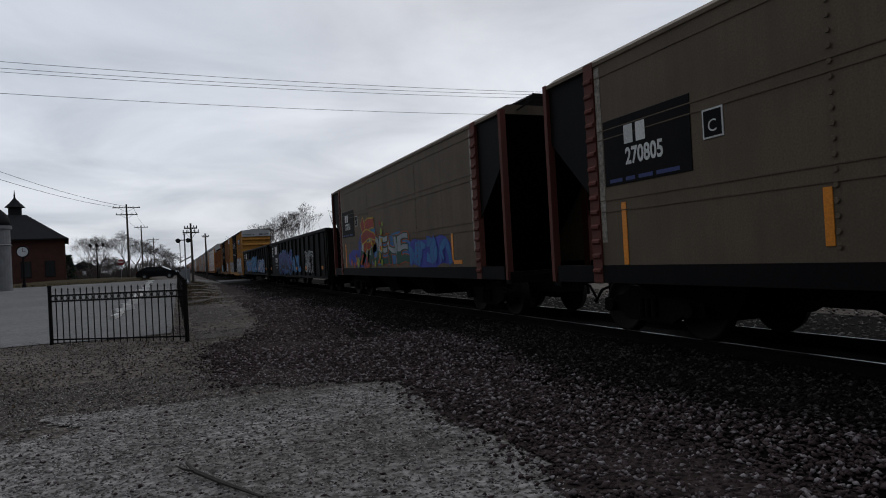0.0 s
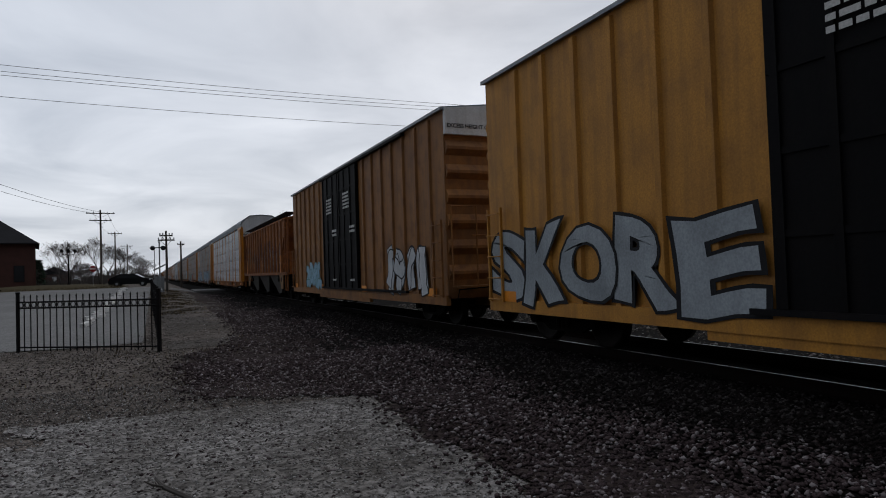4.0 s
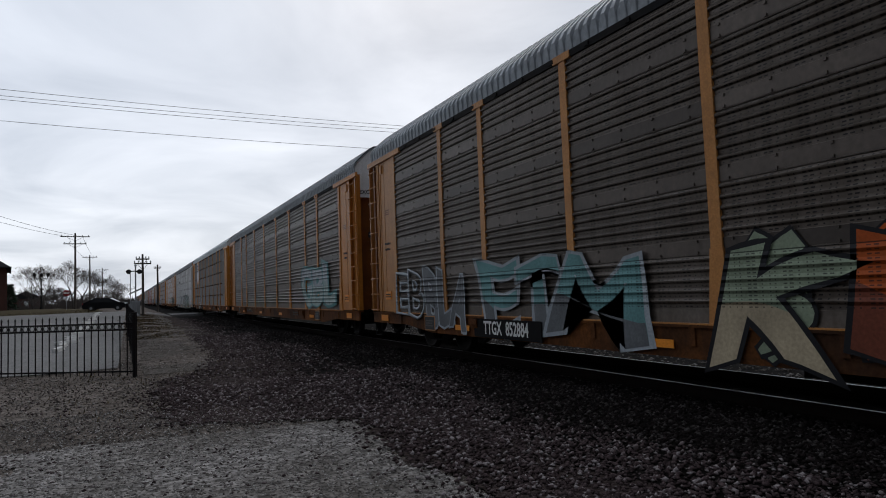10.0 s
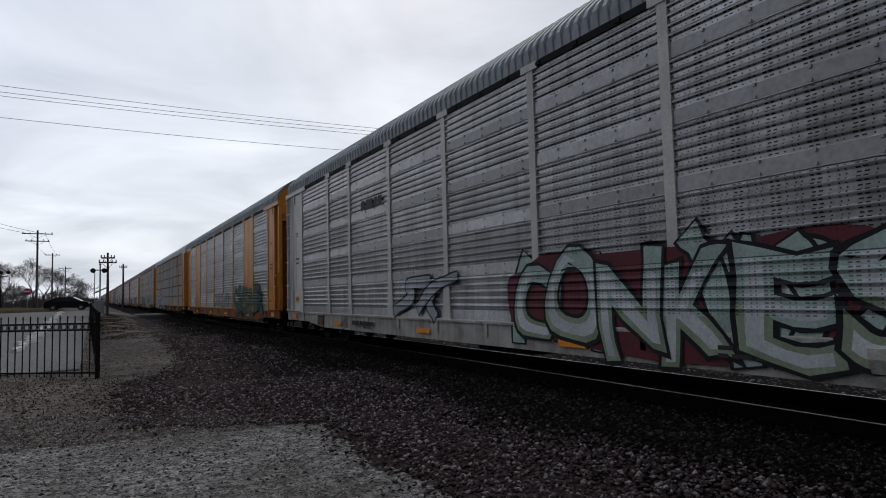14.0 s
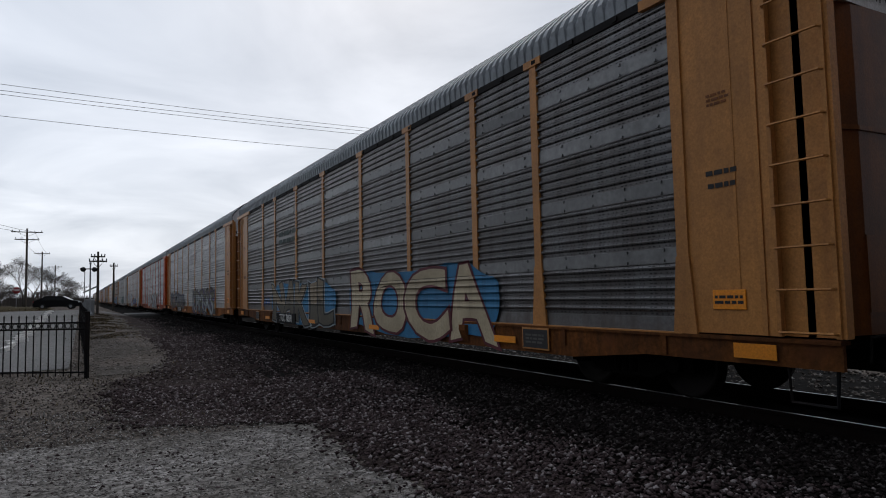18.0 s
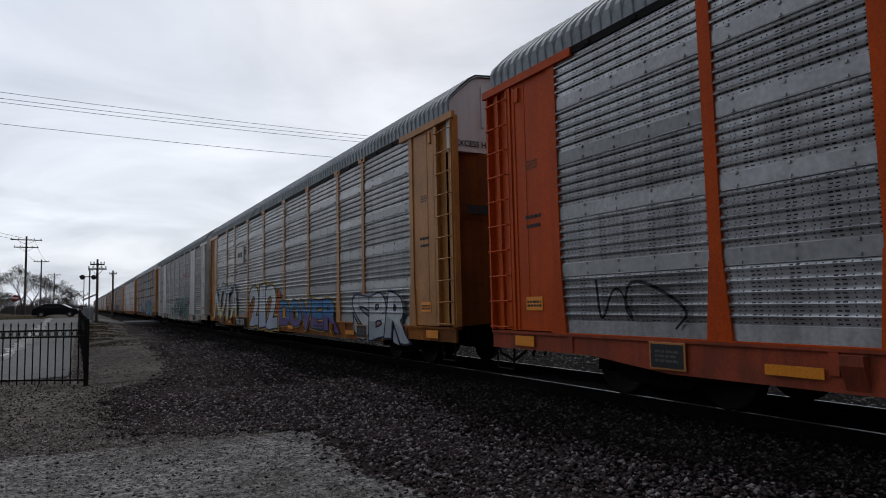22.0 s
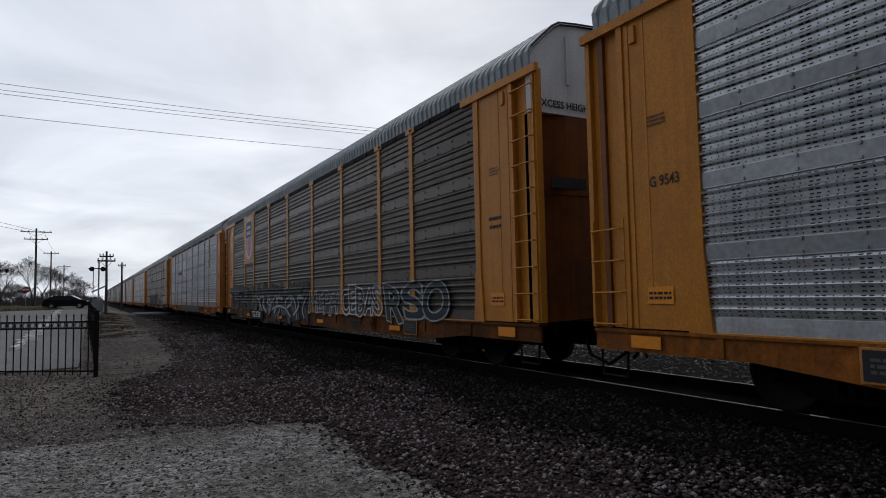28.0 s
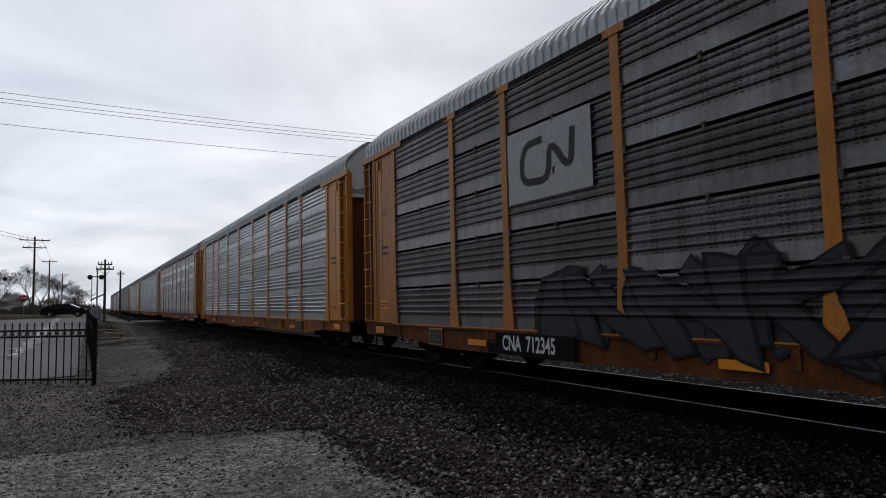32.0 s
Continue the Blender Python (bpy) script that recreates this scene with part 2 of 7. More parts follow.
material("paint_pale_grey", (0.53, 0.515, 0.49), (0.16, 0.14, 0.12), 0.35, 0.48, streak=0.25, spread=0.05, sheen=0.28)
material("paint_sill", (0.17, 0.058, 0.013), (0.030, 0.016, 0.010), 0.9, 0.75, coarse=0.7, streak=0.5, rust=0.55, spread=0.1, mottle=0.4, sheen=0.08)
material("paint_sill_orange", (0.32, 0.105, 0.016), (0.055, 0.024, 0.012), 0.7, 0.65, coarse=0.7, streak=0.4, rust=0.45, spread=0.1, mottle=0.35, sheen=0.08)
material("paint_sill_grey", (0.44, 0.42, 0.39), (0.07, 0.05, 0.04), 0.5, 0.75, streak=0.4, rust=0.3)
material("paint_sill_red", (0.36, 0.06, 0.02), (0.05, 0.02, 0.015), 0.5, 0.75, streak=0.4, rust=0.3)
material("steel_bright", (0.50, 0.515, 0.535), (0.22, 0.21, 0.21), 0.4, 0.29, 0.8, fine=18, streak=0.3, holes=True, spread=0.22)
material("steel_grey", (0.44, 0.445, 0.46), (0.14, 0.125, 0.12), 0.5, 0.31, 0.75, fine=18, streak=0.35, holes=True, spread=0.22)
material("steel_blue", (0.35, 0.39, 0.45), (0.13, 0.13, 0.14), 0.4, 0.32, 0.7, fine=18, streak=0.3, holes=True, spread=0.22)
material("steel_dull", (0.170, 0.168, 0.172), (0.072, 0.058, 0.050), 0.6, 0.36, 0.6, fine=18, streak=0.45, holes=True, spread=0.2)
material("steel_brown", (0.118, 0.100, 0.086), (0.050, 0.036, 0.027), 0.6, 0.40, 0.5, fine=18, streak=0.45, holes=True, spread=0.2)
for s_name, s_col in (("bright", (0.48, 0.49, 0.50)), ("grey", (0.42, 0.418, 0.42)), ("blue", (0.34, 0.37, 0.42)), ("dull", (0.18, 0.18, 0.18)), ("brown", (0.098, 0.080, 0.068))):
    material("steel_%s_strip" % s_name, tuple(c * 0.8 for c in s_col), tuple(c * 0.4 for c in s_col), 0.4, 0.42, 0.5, fine=14, streak=0.25, spread=0.4)
    material("steel_%s_ribbed" % s_name, tuple(c * 1.3 for c in s_col), tuple(c * 0.4 for c in s_col), 0.5, 0.45, 0.4, fine=18, streak=0.4, spread=0.15)
material("roof_grey", (0.24, 0.26, 0.28), (0.10, 0.10, 0.10), 0.4, 0.55, 0.3, fine=10, streak=0.1)
material("roof_pale", (0.47, 0.50, 0.51), (0.22, 0.22, 0.22), 0.35, 0.5, 0.3, fine=10, streak=0.1)
material("white_paint", (0.62, 0.64, 0.65), (0.25, 0.23, 0.2), 0.3, 0.6, streak=0.25)
material("black_iron", (0.010, 0.010, 0.011), (0.025, 0.016, 0.012), 0.4, 0.7, fine=25, sheen=0.06)
material("truck_iron", (0.006, 0.0055, 0.005), (0.012, 0.009, 0.007), 0.5, 0.85, fine=20, sheen=0.06)
material("wheel_steel", (0.016, 0.014, 0.013), (0.016, 0.011, 0.008), 0.5, 0.7, 0.2, sheen=0.1)
# rusty rail sides, darkened in colour for the shade under the train
material("rail_steel", (0.012, 0.009, 0.008), (0.008, 0.005, 0.004), 0.5, 0.85, 0.0, coarse=4, sheen=0.03)
material("rail_head", (0.30, 0.30, 0.31), (0.2, 0.18, 0.16), 0.5, 0.3, 0.9, bump=0.03)
material("black_paint", (0.0050, 0.0050, 0.0058), (0.012, 0.010, 0.009), 0.35, 0.65, streak=0.3, fine=25, sheen=0.06)
material("box_yellow", (0.50, 0.225, 0.032), (0.13, 0.06, 0.025), 0.35, 0.65, streak=0.35, rust=0.12, spread=0.04)
material("box_brown", (0.28, 0.12, 0.03), (0.10, 0.05, 0.03), 0.5, 0.7, streak=0.45, rust=0.35, spread=0.05)
material("hopper_tan", (0.125, 0.092, 0.060), (0.055, 0.042, 0.030), 0.4, 0.75, streak=0.25, spread=0.03)
material("worn_tan", (0.34, 0.31, 0.27), (0.12, 0.09, 0.06), 0.6, 0.8, coarse=2.0, streak=0.6, mottle=0.6)
material("hopper_red", (0.12, 0.030, 0.020), (0.07, 0.03, 0.02), 0.4, 0.75, streak=0.3)
material("number_tan", (0.29, 0.155, 0.065), (0.12, 0.06, 0.03), 0.5, 0.8, streak=0.4)
material("hopper_rust", (0.31, 0.108, 0.024), (0.085, 0.028, 0.012), 0.65, 0.8, streak=0.5, rust=0.55, spread=0.03)
material("hopper_grey", (0.050, 0.044, 0.038), (0.02, 0.016, 0.013), 0.5, 0.8, streak=0.4)
material("reflector_yellow", (0.75, 0.25, 0.010), (0.32, 0.11, 0.02), 0.3, 0.4, bump=0.02)
material("letter_white", (0.62, 0.62, 0.60), (0.3, 0.28, 0.26), 0.3, 0.7, bump=0)
material("letter_black", (0.02, 0.02, 0.022), (0.06, 0.05, 0.04), 0.3, 0.7, bump=0)
material("emblem_blue", (0.035, 0.05, 0.17), (0.02, 0.02, 0.05), 0.3, 0.6, bump=0)
material("emblem_dark", (0.035, 0.055, 0.05), (0.06, 0.06, 0.055), 0.5, 0.7, bump=0)
material("emblem_red", (0.42, 0.035, 0.045), (0.15, 0.02, 0.02), 0.3, 0.6, bump=0)
material("emblem_white", (0.68, 0.70, 0.72), (0.35, 0.33, 0.3), 0.25, 0.6, bump=0, streak=0.15)
material("clip_steel", (0.09, 0.085, 0.08), (0.04, 0.03, 0.025), 0.4, 0.7)
material("galvanised", (0.30, 0.31, 0.32), (0.16, 0.16, 0.16), 0.4, 0.5, 0.6)
SPRAY = {"white": (0.62, 0.64, 0.66), "pale": (0.40, 0.44, 0.47), "skyblue": (0.32, 0.52, 0.66), "blue": (0.05, 0.20, 0.55), "black": (0.015, 0.015, 0.018),
         "teal": (0.16, 0.34, 0.34), "green": (0.022, 0.095, 0.07), "lime": (0.30, 0.40, 0.06), "orange": (0.55, 0.11, 0.02), "red": (0.36, 0.04, 0.03),
         "cream": (0.56, 0.46, 0.31), "purple": (0.14, 0.09, 0.27), "violet": (0.06, 0.08, 0.42), "yellow": (0.60, 0.42, 0.04), "grey": (0.17, 0.18, 0.19), "maroon": (0.13, 0.03, 0.04),
         "turquoise": (0.05, 0.22, 0.42), "pink": (0.42, 0.16, 0.25), "rust": (0.20, 0.055, 0.03), "olive": (0.13, 0.115, 0.085), "navy": (0.015, 0.015, 0.06), "azure": (0.05, 0.20, 0.45), "indigo": (0.05, 0.04, 0.20), "charcoal": (0.045, 0.045, 0.048), "tan": (0.30, 0.235, 0.155), "haze": (0.115, 0.026, 0.012), "sage": (0.30, 0.36, 0.25), "teal_white": (0.40, 0.50, 0.47), "blue_white": (0.46, 0.50, 0.60)}
for s_name, s_col in SPRAY.items():
    s_col = tuple(c * 0.85 for c in s_col)
    material("spray_" + s_name, s_col, tuple(c * 0.45 for c in s_col), 0.6, 0.6, fine=30, bump=0.0, streak=0.2, spread=0.05, draped=True, sheen=0.15)
    material("flat_" + s_name, s_col, tuple(c * 0.45 for c in s_col), 0.6, 0.6, fine=30, bump=0.0, streak=0.2, spread=0.05, sheen=0.15)


# ---------------------------------------------------------------- mesh tools
class Build:
    """Gathers vertices and faces for one mesh."""

    def __init__(self):
        self.v, self.f = [], []

    def box(self, x0, y0, z0, x1, y1, z1):
        n = len(self.v)
        self.v += [(x, y, z) for z in (z0, z1) for y in (y0, y1) for x in (x0, x1)]
        self.f += [tuple(n + i for i in q) for q in ((0, 2, 3, 1), (4, 5, 7, 6), (0, 1, 5, 4), (1, 3, 7, 5), (3, 2, 6, 7), (2, 0, 4, 6))]
        return self

    def bevel_box(self, x0, y0, z0, x1, y1, z1, b=0.01):
        n = len(self.v)
        for z, s in ((z0, b), (z0 + b, 0), (z1 - b, 0), (z1, b)):
            self.v += [(x0 + s, y0 + s + (b if s == 0 else 0), z), (x0 + s + (b if s == 0 else 0), y0 + s, z), (x1 - s - (b if s == 0 else 0), y0 + s, z), (x1 - s, y0 + s + (b if s == 0 else 0), z),
                       (x1 - s, y1 - s - (b if s == 0 else 0), z), (x1 - s - (b if s == 0 else 0), y1 - s, z), (x0 + s + (b if s == 0 else 0), y1 - s, z), (x0 + s, y1 - s - (b if s == 0 else 0), z)]
        for k in range(3):
            for i in range(8):
                j = (i + 1) % 8
                self.f.append((n + 8 * k + i, n + 8 * k + j, n + 8 * k + 8 + j, n + 8 * k + 8 + i))
        self.f += [tuple(n + i for i in range(7, -1, -1)), tuple(n + 24 + i for i in range(8))]
        return self

    def prism(self, pts, axis, lo, hi):
        """A polygon of pairs swept along an axis. x: pairs are (y, z); y: (x, z); z: (x, y)."""
        n, k = len(self.v), len(pts)
        for d in (lo, hi):
            for a, b in pts:
                self.v.append((d, a, b) if axis == "x" else (a, d, b) if axis == "y" else (a, b, d))
        self.f += [(n + i, n + (i + 1) % k, n + k + (i + 1) % k, n + k + i) for i in range(k)]
        self.f += [tuple(n + i for i in range(k - 1, -1, -1)), tuple(n + k + i for i in range(k))]
        return self

    def tube(self, pts, radii, sides=6, caps=True):
        n0 = len(self.v)
        pts = [Vector(p) for p in pts]
        if isinstance(radii, (int, float)):
            radii = [radii] * len(pts)
        ref = Vector((0.31, 0.17, 0.93))
        for i, p in enumerate(pts):
            d = (pts[min(i + 1, len(pts) - 1)] - pts[max(i - 1, 0)]).normalized()
            u = d.cross(ref)
            u = (u if u.length > 1e-4 else d.cross(Vector((1, 0, 0)))).normalized()
            w = d.cross(u)
            for s in range(sides):
                a = 2 * math.pi * s / sides
                q = p + radii[i] * (math.cos(a) * u + math.sin(a) * w)
                self.v.append((q.x, q.y, q.z))
        for i in range(len(pts) - 1):
            for s in range(sides):
                t = (s + 1) % sides
                self.f.append((n0 + i * sides + s, n0 + i * sides + t, n0 + (i + 1) * sides + t, n0 + (i + 1) * sides + s))
        if caps:
            self.f.append(tuple(n0 + s for s in range(sides - 1, -1, -1)))
            m = n0 + (len(pts) - 1) * sides
            self.f.append(tuple(m + s for s in range(sides)))
        return self

    def lathe(self, pts, axis_at=(0, 0), sides=20, axis="z"):
        """Pairs (radius, height) turned round an axis through axis_at."""
        n = len(self.v)
        for r, h in pts:
            for s in range(sides):
                a = 2 * math.pi * s / sides
                c, d = axis_at[0] + r * math.cos(a), axis_at[1] + r * math.sin(a)
                self.v.append((c, d, h) if axis == "z" else (h, c, d) if axis == "x" else (c, h, d))
        for i in range(len(pts) - 1):
            for s in range(sides):
                t = (s + 1) % sides
                self.f.append((n + i * sides + s, n + i * sides + t, n + (i + 1) * sides + t, n + (i + 1) * sides + s))
        self.f += [tuple(n + s for s in range(sides - 1, -1, -1)), tuple(n + (len(pts) - 1) * sides + s for s in range(sides))]
        return self

    def mesh(self, name, smooth=False):
        me = bpy.data.meshes.new(name)
        me.from_pydata(self.v, [], self.f)
        bm = bmesh.new()
        bm.from_mesh(me)
        bmesh.ops.recalc_face_normals(bm, faces=bm.faces)
        bm.to_mesh(me)
        bm.free()
        if smooth:
            me.polygons.foreach_set("use_smooth", [True] * len(me.polygons))
        me.materials.append(None)
        me.update()
        return me


SHARED = {}


def shared(key, maker):
    if key not in SHARED:
        SHARED[key] = maker()
    return SHARED[key]


def part(name, me, mat, parent=None, label="", at=None, smooth=False):
    """Links a mesh (or a Build) as one object under a thing or a part, with its own material."""
    if isinstance(me, Build):
        me = me.mesh(name, smooth)
    ob = new(name, me)
    if not me.materials:
        me.materials.append(None)
    if me.materials[0] is None:
        me.materials[0] = mat if isinstance(mat, bpy.types.Material) else MATS[mat]
    slot = ob.material_slots[0]
    slot.link = "OBJECT"
    slot.material = mat if isinstance(mat, bpy.types.Material) else MATS[mat]
    if parent is not None:
        ob.parent = parent
    if at is not None:
        ob.matrix_basis = at if isinstance(at, Matrix) else Matrix.Translation(at)
    if label:
        ob["label"] = label
    return ob


def text_mesh(body, size, bold=0.0, aspect=1.0):
    cu = bpy.data.curves.new("lettering", "FONT")
    cu.body, cu.size, cu.offset, cu.align_x, cu.align_y, cu.resolution_u = body, size, bold, "CENTER", "CENTER", 3
    ob = bpy.data.objects.new("lettering", cu)
    scene.collection.objects.link(ob)
    bpy.context.view_layer.update()
    me = bpy.data.meshes.new_from_object(ob.evaluated_get(bpy.context.evaluated_depsgraph_get()))
    bpy.data.objects.remove(ob)
    for v in me.vertices:
        v.co.x *= aspect
    me.materials.clear()
    me.materials.append(None)
    return me


def side_pose(y, z, proud, roll=0.0):
    """A flat sign on the side of a car that faces the road: reading runs towards the car's front."""
    return Matrix(((0, 0, -1, -proud), (-1, 0, 0, y), (0, 1, 0, z), (0, 0, 0, 1))) @ pose(0, 0, 0, 0, 0, roll)


def end_pose(x, z, y):
    return Matrix(((1, 0, 0, x), (0, 0, -1, y), (0, 1, 0, z), (0, 0, 0, 1)))


def sign_text(parent, body, size, y, z, proud, mat="letter_white", bold=0.0, aspect=1.0, label=""):
    me = shared(("text", body, size, bold, aspect), lambda: text_mesh(body, size, bold, aspect))
    return part("lettering", me, mat, parent, label, side_pose(y, z, proud))


def flat_quad(pts):
    b = Build()
    b.prism(pts, "z", -0.002, 0.002)
    return b


def bars(parent, y, z, proud, rows, width, height, mat, name="lettering", label=""):
    """Unreadable small print: rows of plain bars."""
    b = Build()
    rg = random.Random(int(y * 100) + rows)
    for r in range(rows):
        zz = height / 2 - (r + 0.5) * height / rows
        x = -width / 2
        while x < width / 2 - 0.03:
            w = min(rg.uniform(0.06, 0.2) * width * 1.6, width / 2 - x)
            b.box(x, zz - 0.28 * height / rows, -0.001, x + w, zz + 0.28 * height / rows, 0.001)
            x += w + 0.05 * width
    return part(name, b, mat, parent, label, side_pose(y, z, proud))

# ---------------------------------------------------------------- spray paint
def rounded(pts, times=2):
    """Cuts the corners of an open line."""
    for _ in range(times):
        out = [pts[0]]
        for (ax, ay), (bx, by) in zip(pts, pts[1:]):
            out += [(0.75 * ax + 0.25 * bx, 0.75 * ay + 0.25 * by), (0.25 * ax + 0.75 * bx, 0.25 * ay + 0.75 * by)]
        pts = out + [pts[-1]]
    return pts


def stroke(b, pts, r, z, pointed=False):
    """One connected ribbon of paint with blunt or pointed ends; r is one half-width or one for each point."""
    n0, k = len(b.v), len(pts)
    rs = [r] * k if isinstance(r, (int, float)) else list(r)
    for i, (x, y) in enumerate(pts):
        ax, ay = pts[max(i - 1, 0)]
        cx, cy = pts[min(i + 1, k - 1)]
        d = math.hypot(cx - ax, cy - ay) or 1e-6
        ux, uy = (cx - ax) / d, (cy - ay) / d
        ex = rs[i] * 0.5 * ((i == k - 1) - (i == 0))
        b.v += [(x - uy * rs[i] + ux * ex, y + ux * rs[i] + uy * ex, z + 0.00002 * i), (x + uy * rs[i] + ux * ex, y - ux * rs[i] + uy * ex, z + 0.00002 * i)]
    for i in range(k - 1):
        b.f.append((n0 + 2 * i, n0 + 2 * i + 1, n0 + 2 * i + 3, n0 + 2 * i + 2))


def zigzag(rg, bold):
    """The spine of one painted form: a line that doubles back between top and foot, in a unit square."""
    n = rg.choice((3, 4, 4, 5)) if bold else rg.choice((5, 6, 7))
    up = rg.random() < 0.5
    pts = []
    for i in range(n):
        x = 0.08 + 0.84 * i / (n - 1) + rg.uniform(-0.16, 0.16)
        pts.append((min(1.05, max(-0.05, x)), rg.uniform(0.72, 1.0) if up else rg.uniform(0.0, 0.30)))
        if rg.random() < 0.35:
            pts.append((min(1.05, max(-0.05, x + rg.uniform(-0.25, 0.25))), rg.uniform(0.35, 0.65)))
        up = not up
    return pts


STEMS = [
    [(0.12, -0.02), (0.26, 0.45), (0.10, 1.02)],
    [(0.85, -0.05), (0.66, 0.40), (0.95, 0.98)],
    [(0.05, 0.12), (0.42, 0.52), (0.22, 0.96), (0.78, 0.88)],
    [(0.0, 0.0), (0.04, 0.80), (0.46, 1.02), (0.82, 0.72), (0.70, 0.02)],
    [(0.95, 0.98), (0.30, 0.90), (0.08, 0.44), (0.48, 0.04), (1.02, 0.24)],
    [(0.50, 0.95), (0.12, 0.62), (0.74, 0.42), (0.30, 0.0)],
    [(0.20, 1.0), (0.70, 0.55), (0.40, 0.02)],
]
ARMS = [[(-0.05, 0.34), (0.45, 0.54), (1.12, 0.40)], [(0.45, 0.20), (0.80, 0.80), (1.16, 1.08)], [(0.10, 0.62), (0.55, 0.40), (1.05, 0.66)], [(-0.12, -0.04), (0.35, 0.16), (1.0, 0.02)]]


def paint(name, me, colour, parent, at, label="", fluted=True):
    """Paint on a car's side, in the car's own space so that it follows the panels under it."""
    if isinstance(me, Build):
        m = at
        me.v = [tuple(m @ Vector(v)) for v in me.v]
        me = me.mesh(name)
    else:
        me.transform(at)
    return part(name, me, ("spray_" if fluted else "flat_") + colour, parent, label)


def cloud_of(parent, rg, at, w, h, colour, z=-0.010, fluted=True):
    m = 56
    pts = []
    for i in range(m):
        t = 2 * math.pi * i / m
        c, s = math.cos(t), math.sin(t)
        q = 0.95 + 0.10 * math.sin(7 * t + rg.uniform(-0.4, 0.4)) + rg.uniform(-0.03, 0.03)
        pts.append((math.copysign(abs(c) ** 0.5, c) * w / 2 * (0.97 + 0.06 * q), math.copysign(abs(s) ** 0.6, s) * h / 2 * q))
    b = Build()
    b.v = [(x, y, z) for x, y in pts]
    b.f = [tuple(range(m))]
    return paint("graffiti_cloud", b, colour, parent, at, "cloud of sprayed colour", fluted)


def graffiti(parent, y0, y1, z0, z1, fill, outline, extra, seed, proud=1.535, thick=0.15, cloud=None, count=None, halo=None, fluted=True):
    """A row of fat interlocking painted forms, each with a halo, an outline, a fill and a highlight, on an optional cloud of colour."""
    rg = random.Random(seed)
    w, h = y1 - y0, z1 - z0
    thin = fill is None
    n = max(1, round(1.35 * count)) if count else max(2, round(w / (0.55 * h)))
    at = side_pose((y0 + y1) / 2, (z0 + z1) / 2, proud)
    if cloud:
        cloud_of(parent, rg, at, w * 1.02, h * 1.05, cloud, fluted=fluted)
    for g in range(n):
        gx = -w / 2 + (g + 0.5) * w / n
        gw, gh = w / n * rg.uniform(1.10, 1.40), h * rg.uniform(0.84, 1.0)
        lean, base = rg.uniform(-0.12, 0.20), rg.uniform(-0.05, 0.05) * h
        r = thick * h * rg.uniform(0.62, 0.88)
        rim = 0.024 * h + 0.012
        flip = -1 if rg.random() < 0.4 else 1
        spines = rg.sample(STEMS, 2) + ([rg.choice(ARMS)] if rg.random() < 0.55 else [])
        if thin:
            spines = [zigzag(rg, False)] + ([rg.choice(ARMS)] if g % 2 else [])
        for s, spine in enumerate(spines):
            spine = [(px + rg.uniform(-0.08, 0.08), py + rg.uniform(-0.06, 0.06)) for px, py in spine]
            pts = []
            for px, py in rounded(spine, 3):
                a, c = flip * (px - 0.5) * max(0.3 * gw, gw - 2 * r), (py - 0.5) * (gh - 2 * r)
                pts.append((gx + a + lean * c, base + c))
            k = len(pts)
            z = 0.0030 * g + 0.0010 * s
            lines = Build()
            label = "sprayed abstract form" if g == s == 0 else ""
            if thin:
                stroke(lines, pts, [(0.008 + thick * 0.14 * h) * (0.7 + 0.5 * abs(math.sin(5.1 * i / k + seed))) for i in range(k)], z)
                paint("graffiti", lines, outline, parent, at, label, fluted)
                continue
            taper = rg.choice((0.25, 0.5, 1.0))
            rs = [r * (0.80 + 0.35 * abs(math.sin(1.9 * i / k * math.pi + seed + g))) * (1 - (1 - taper) * (i / (k - 1)) ** 2) for i in range(k)]
            stroke(lines, pts, [q + rim for q in rs], z)
            top = paint("graffiti", lines, outline, parent, at, label, fluted)
            fills = Build()
            stroke(fills, pts, rs, 0.0005 + z)
            paint("graffiti_fill", fills, fill, top, at, "", fluted)
            if halo and s == 0:
                halos = Build()
                stroke(halos, pts, [q + rim * 1.8 for q in rs], z - 0.0040)
                paint("graffiti_halo", halos, halo, top, at, "", fluted)
            if extra and s == 0:
                lights = Build()
                cut = pts[k // 5: k // 5 + max(3, k // 3)]
                stroke(lights, [(x - r * 0.45, y + r * 0.35) for x, y in cut], [r * 0.15 * math.sin(math.pi * (i + 0.6) / len(cut)) for i in range(len(cut))], 0.0008 + z)
                paint("graffiti_highlight", lights, extra, top, at, "", fluted)
    return at


GLYPH_WIDE = {"I": 0.62, "J": 0.85, "M": 1.25, "W": 1.3, "1": 0.72, "L": 0.9, "E": 0.95}


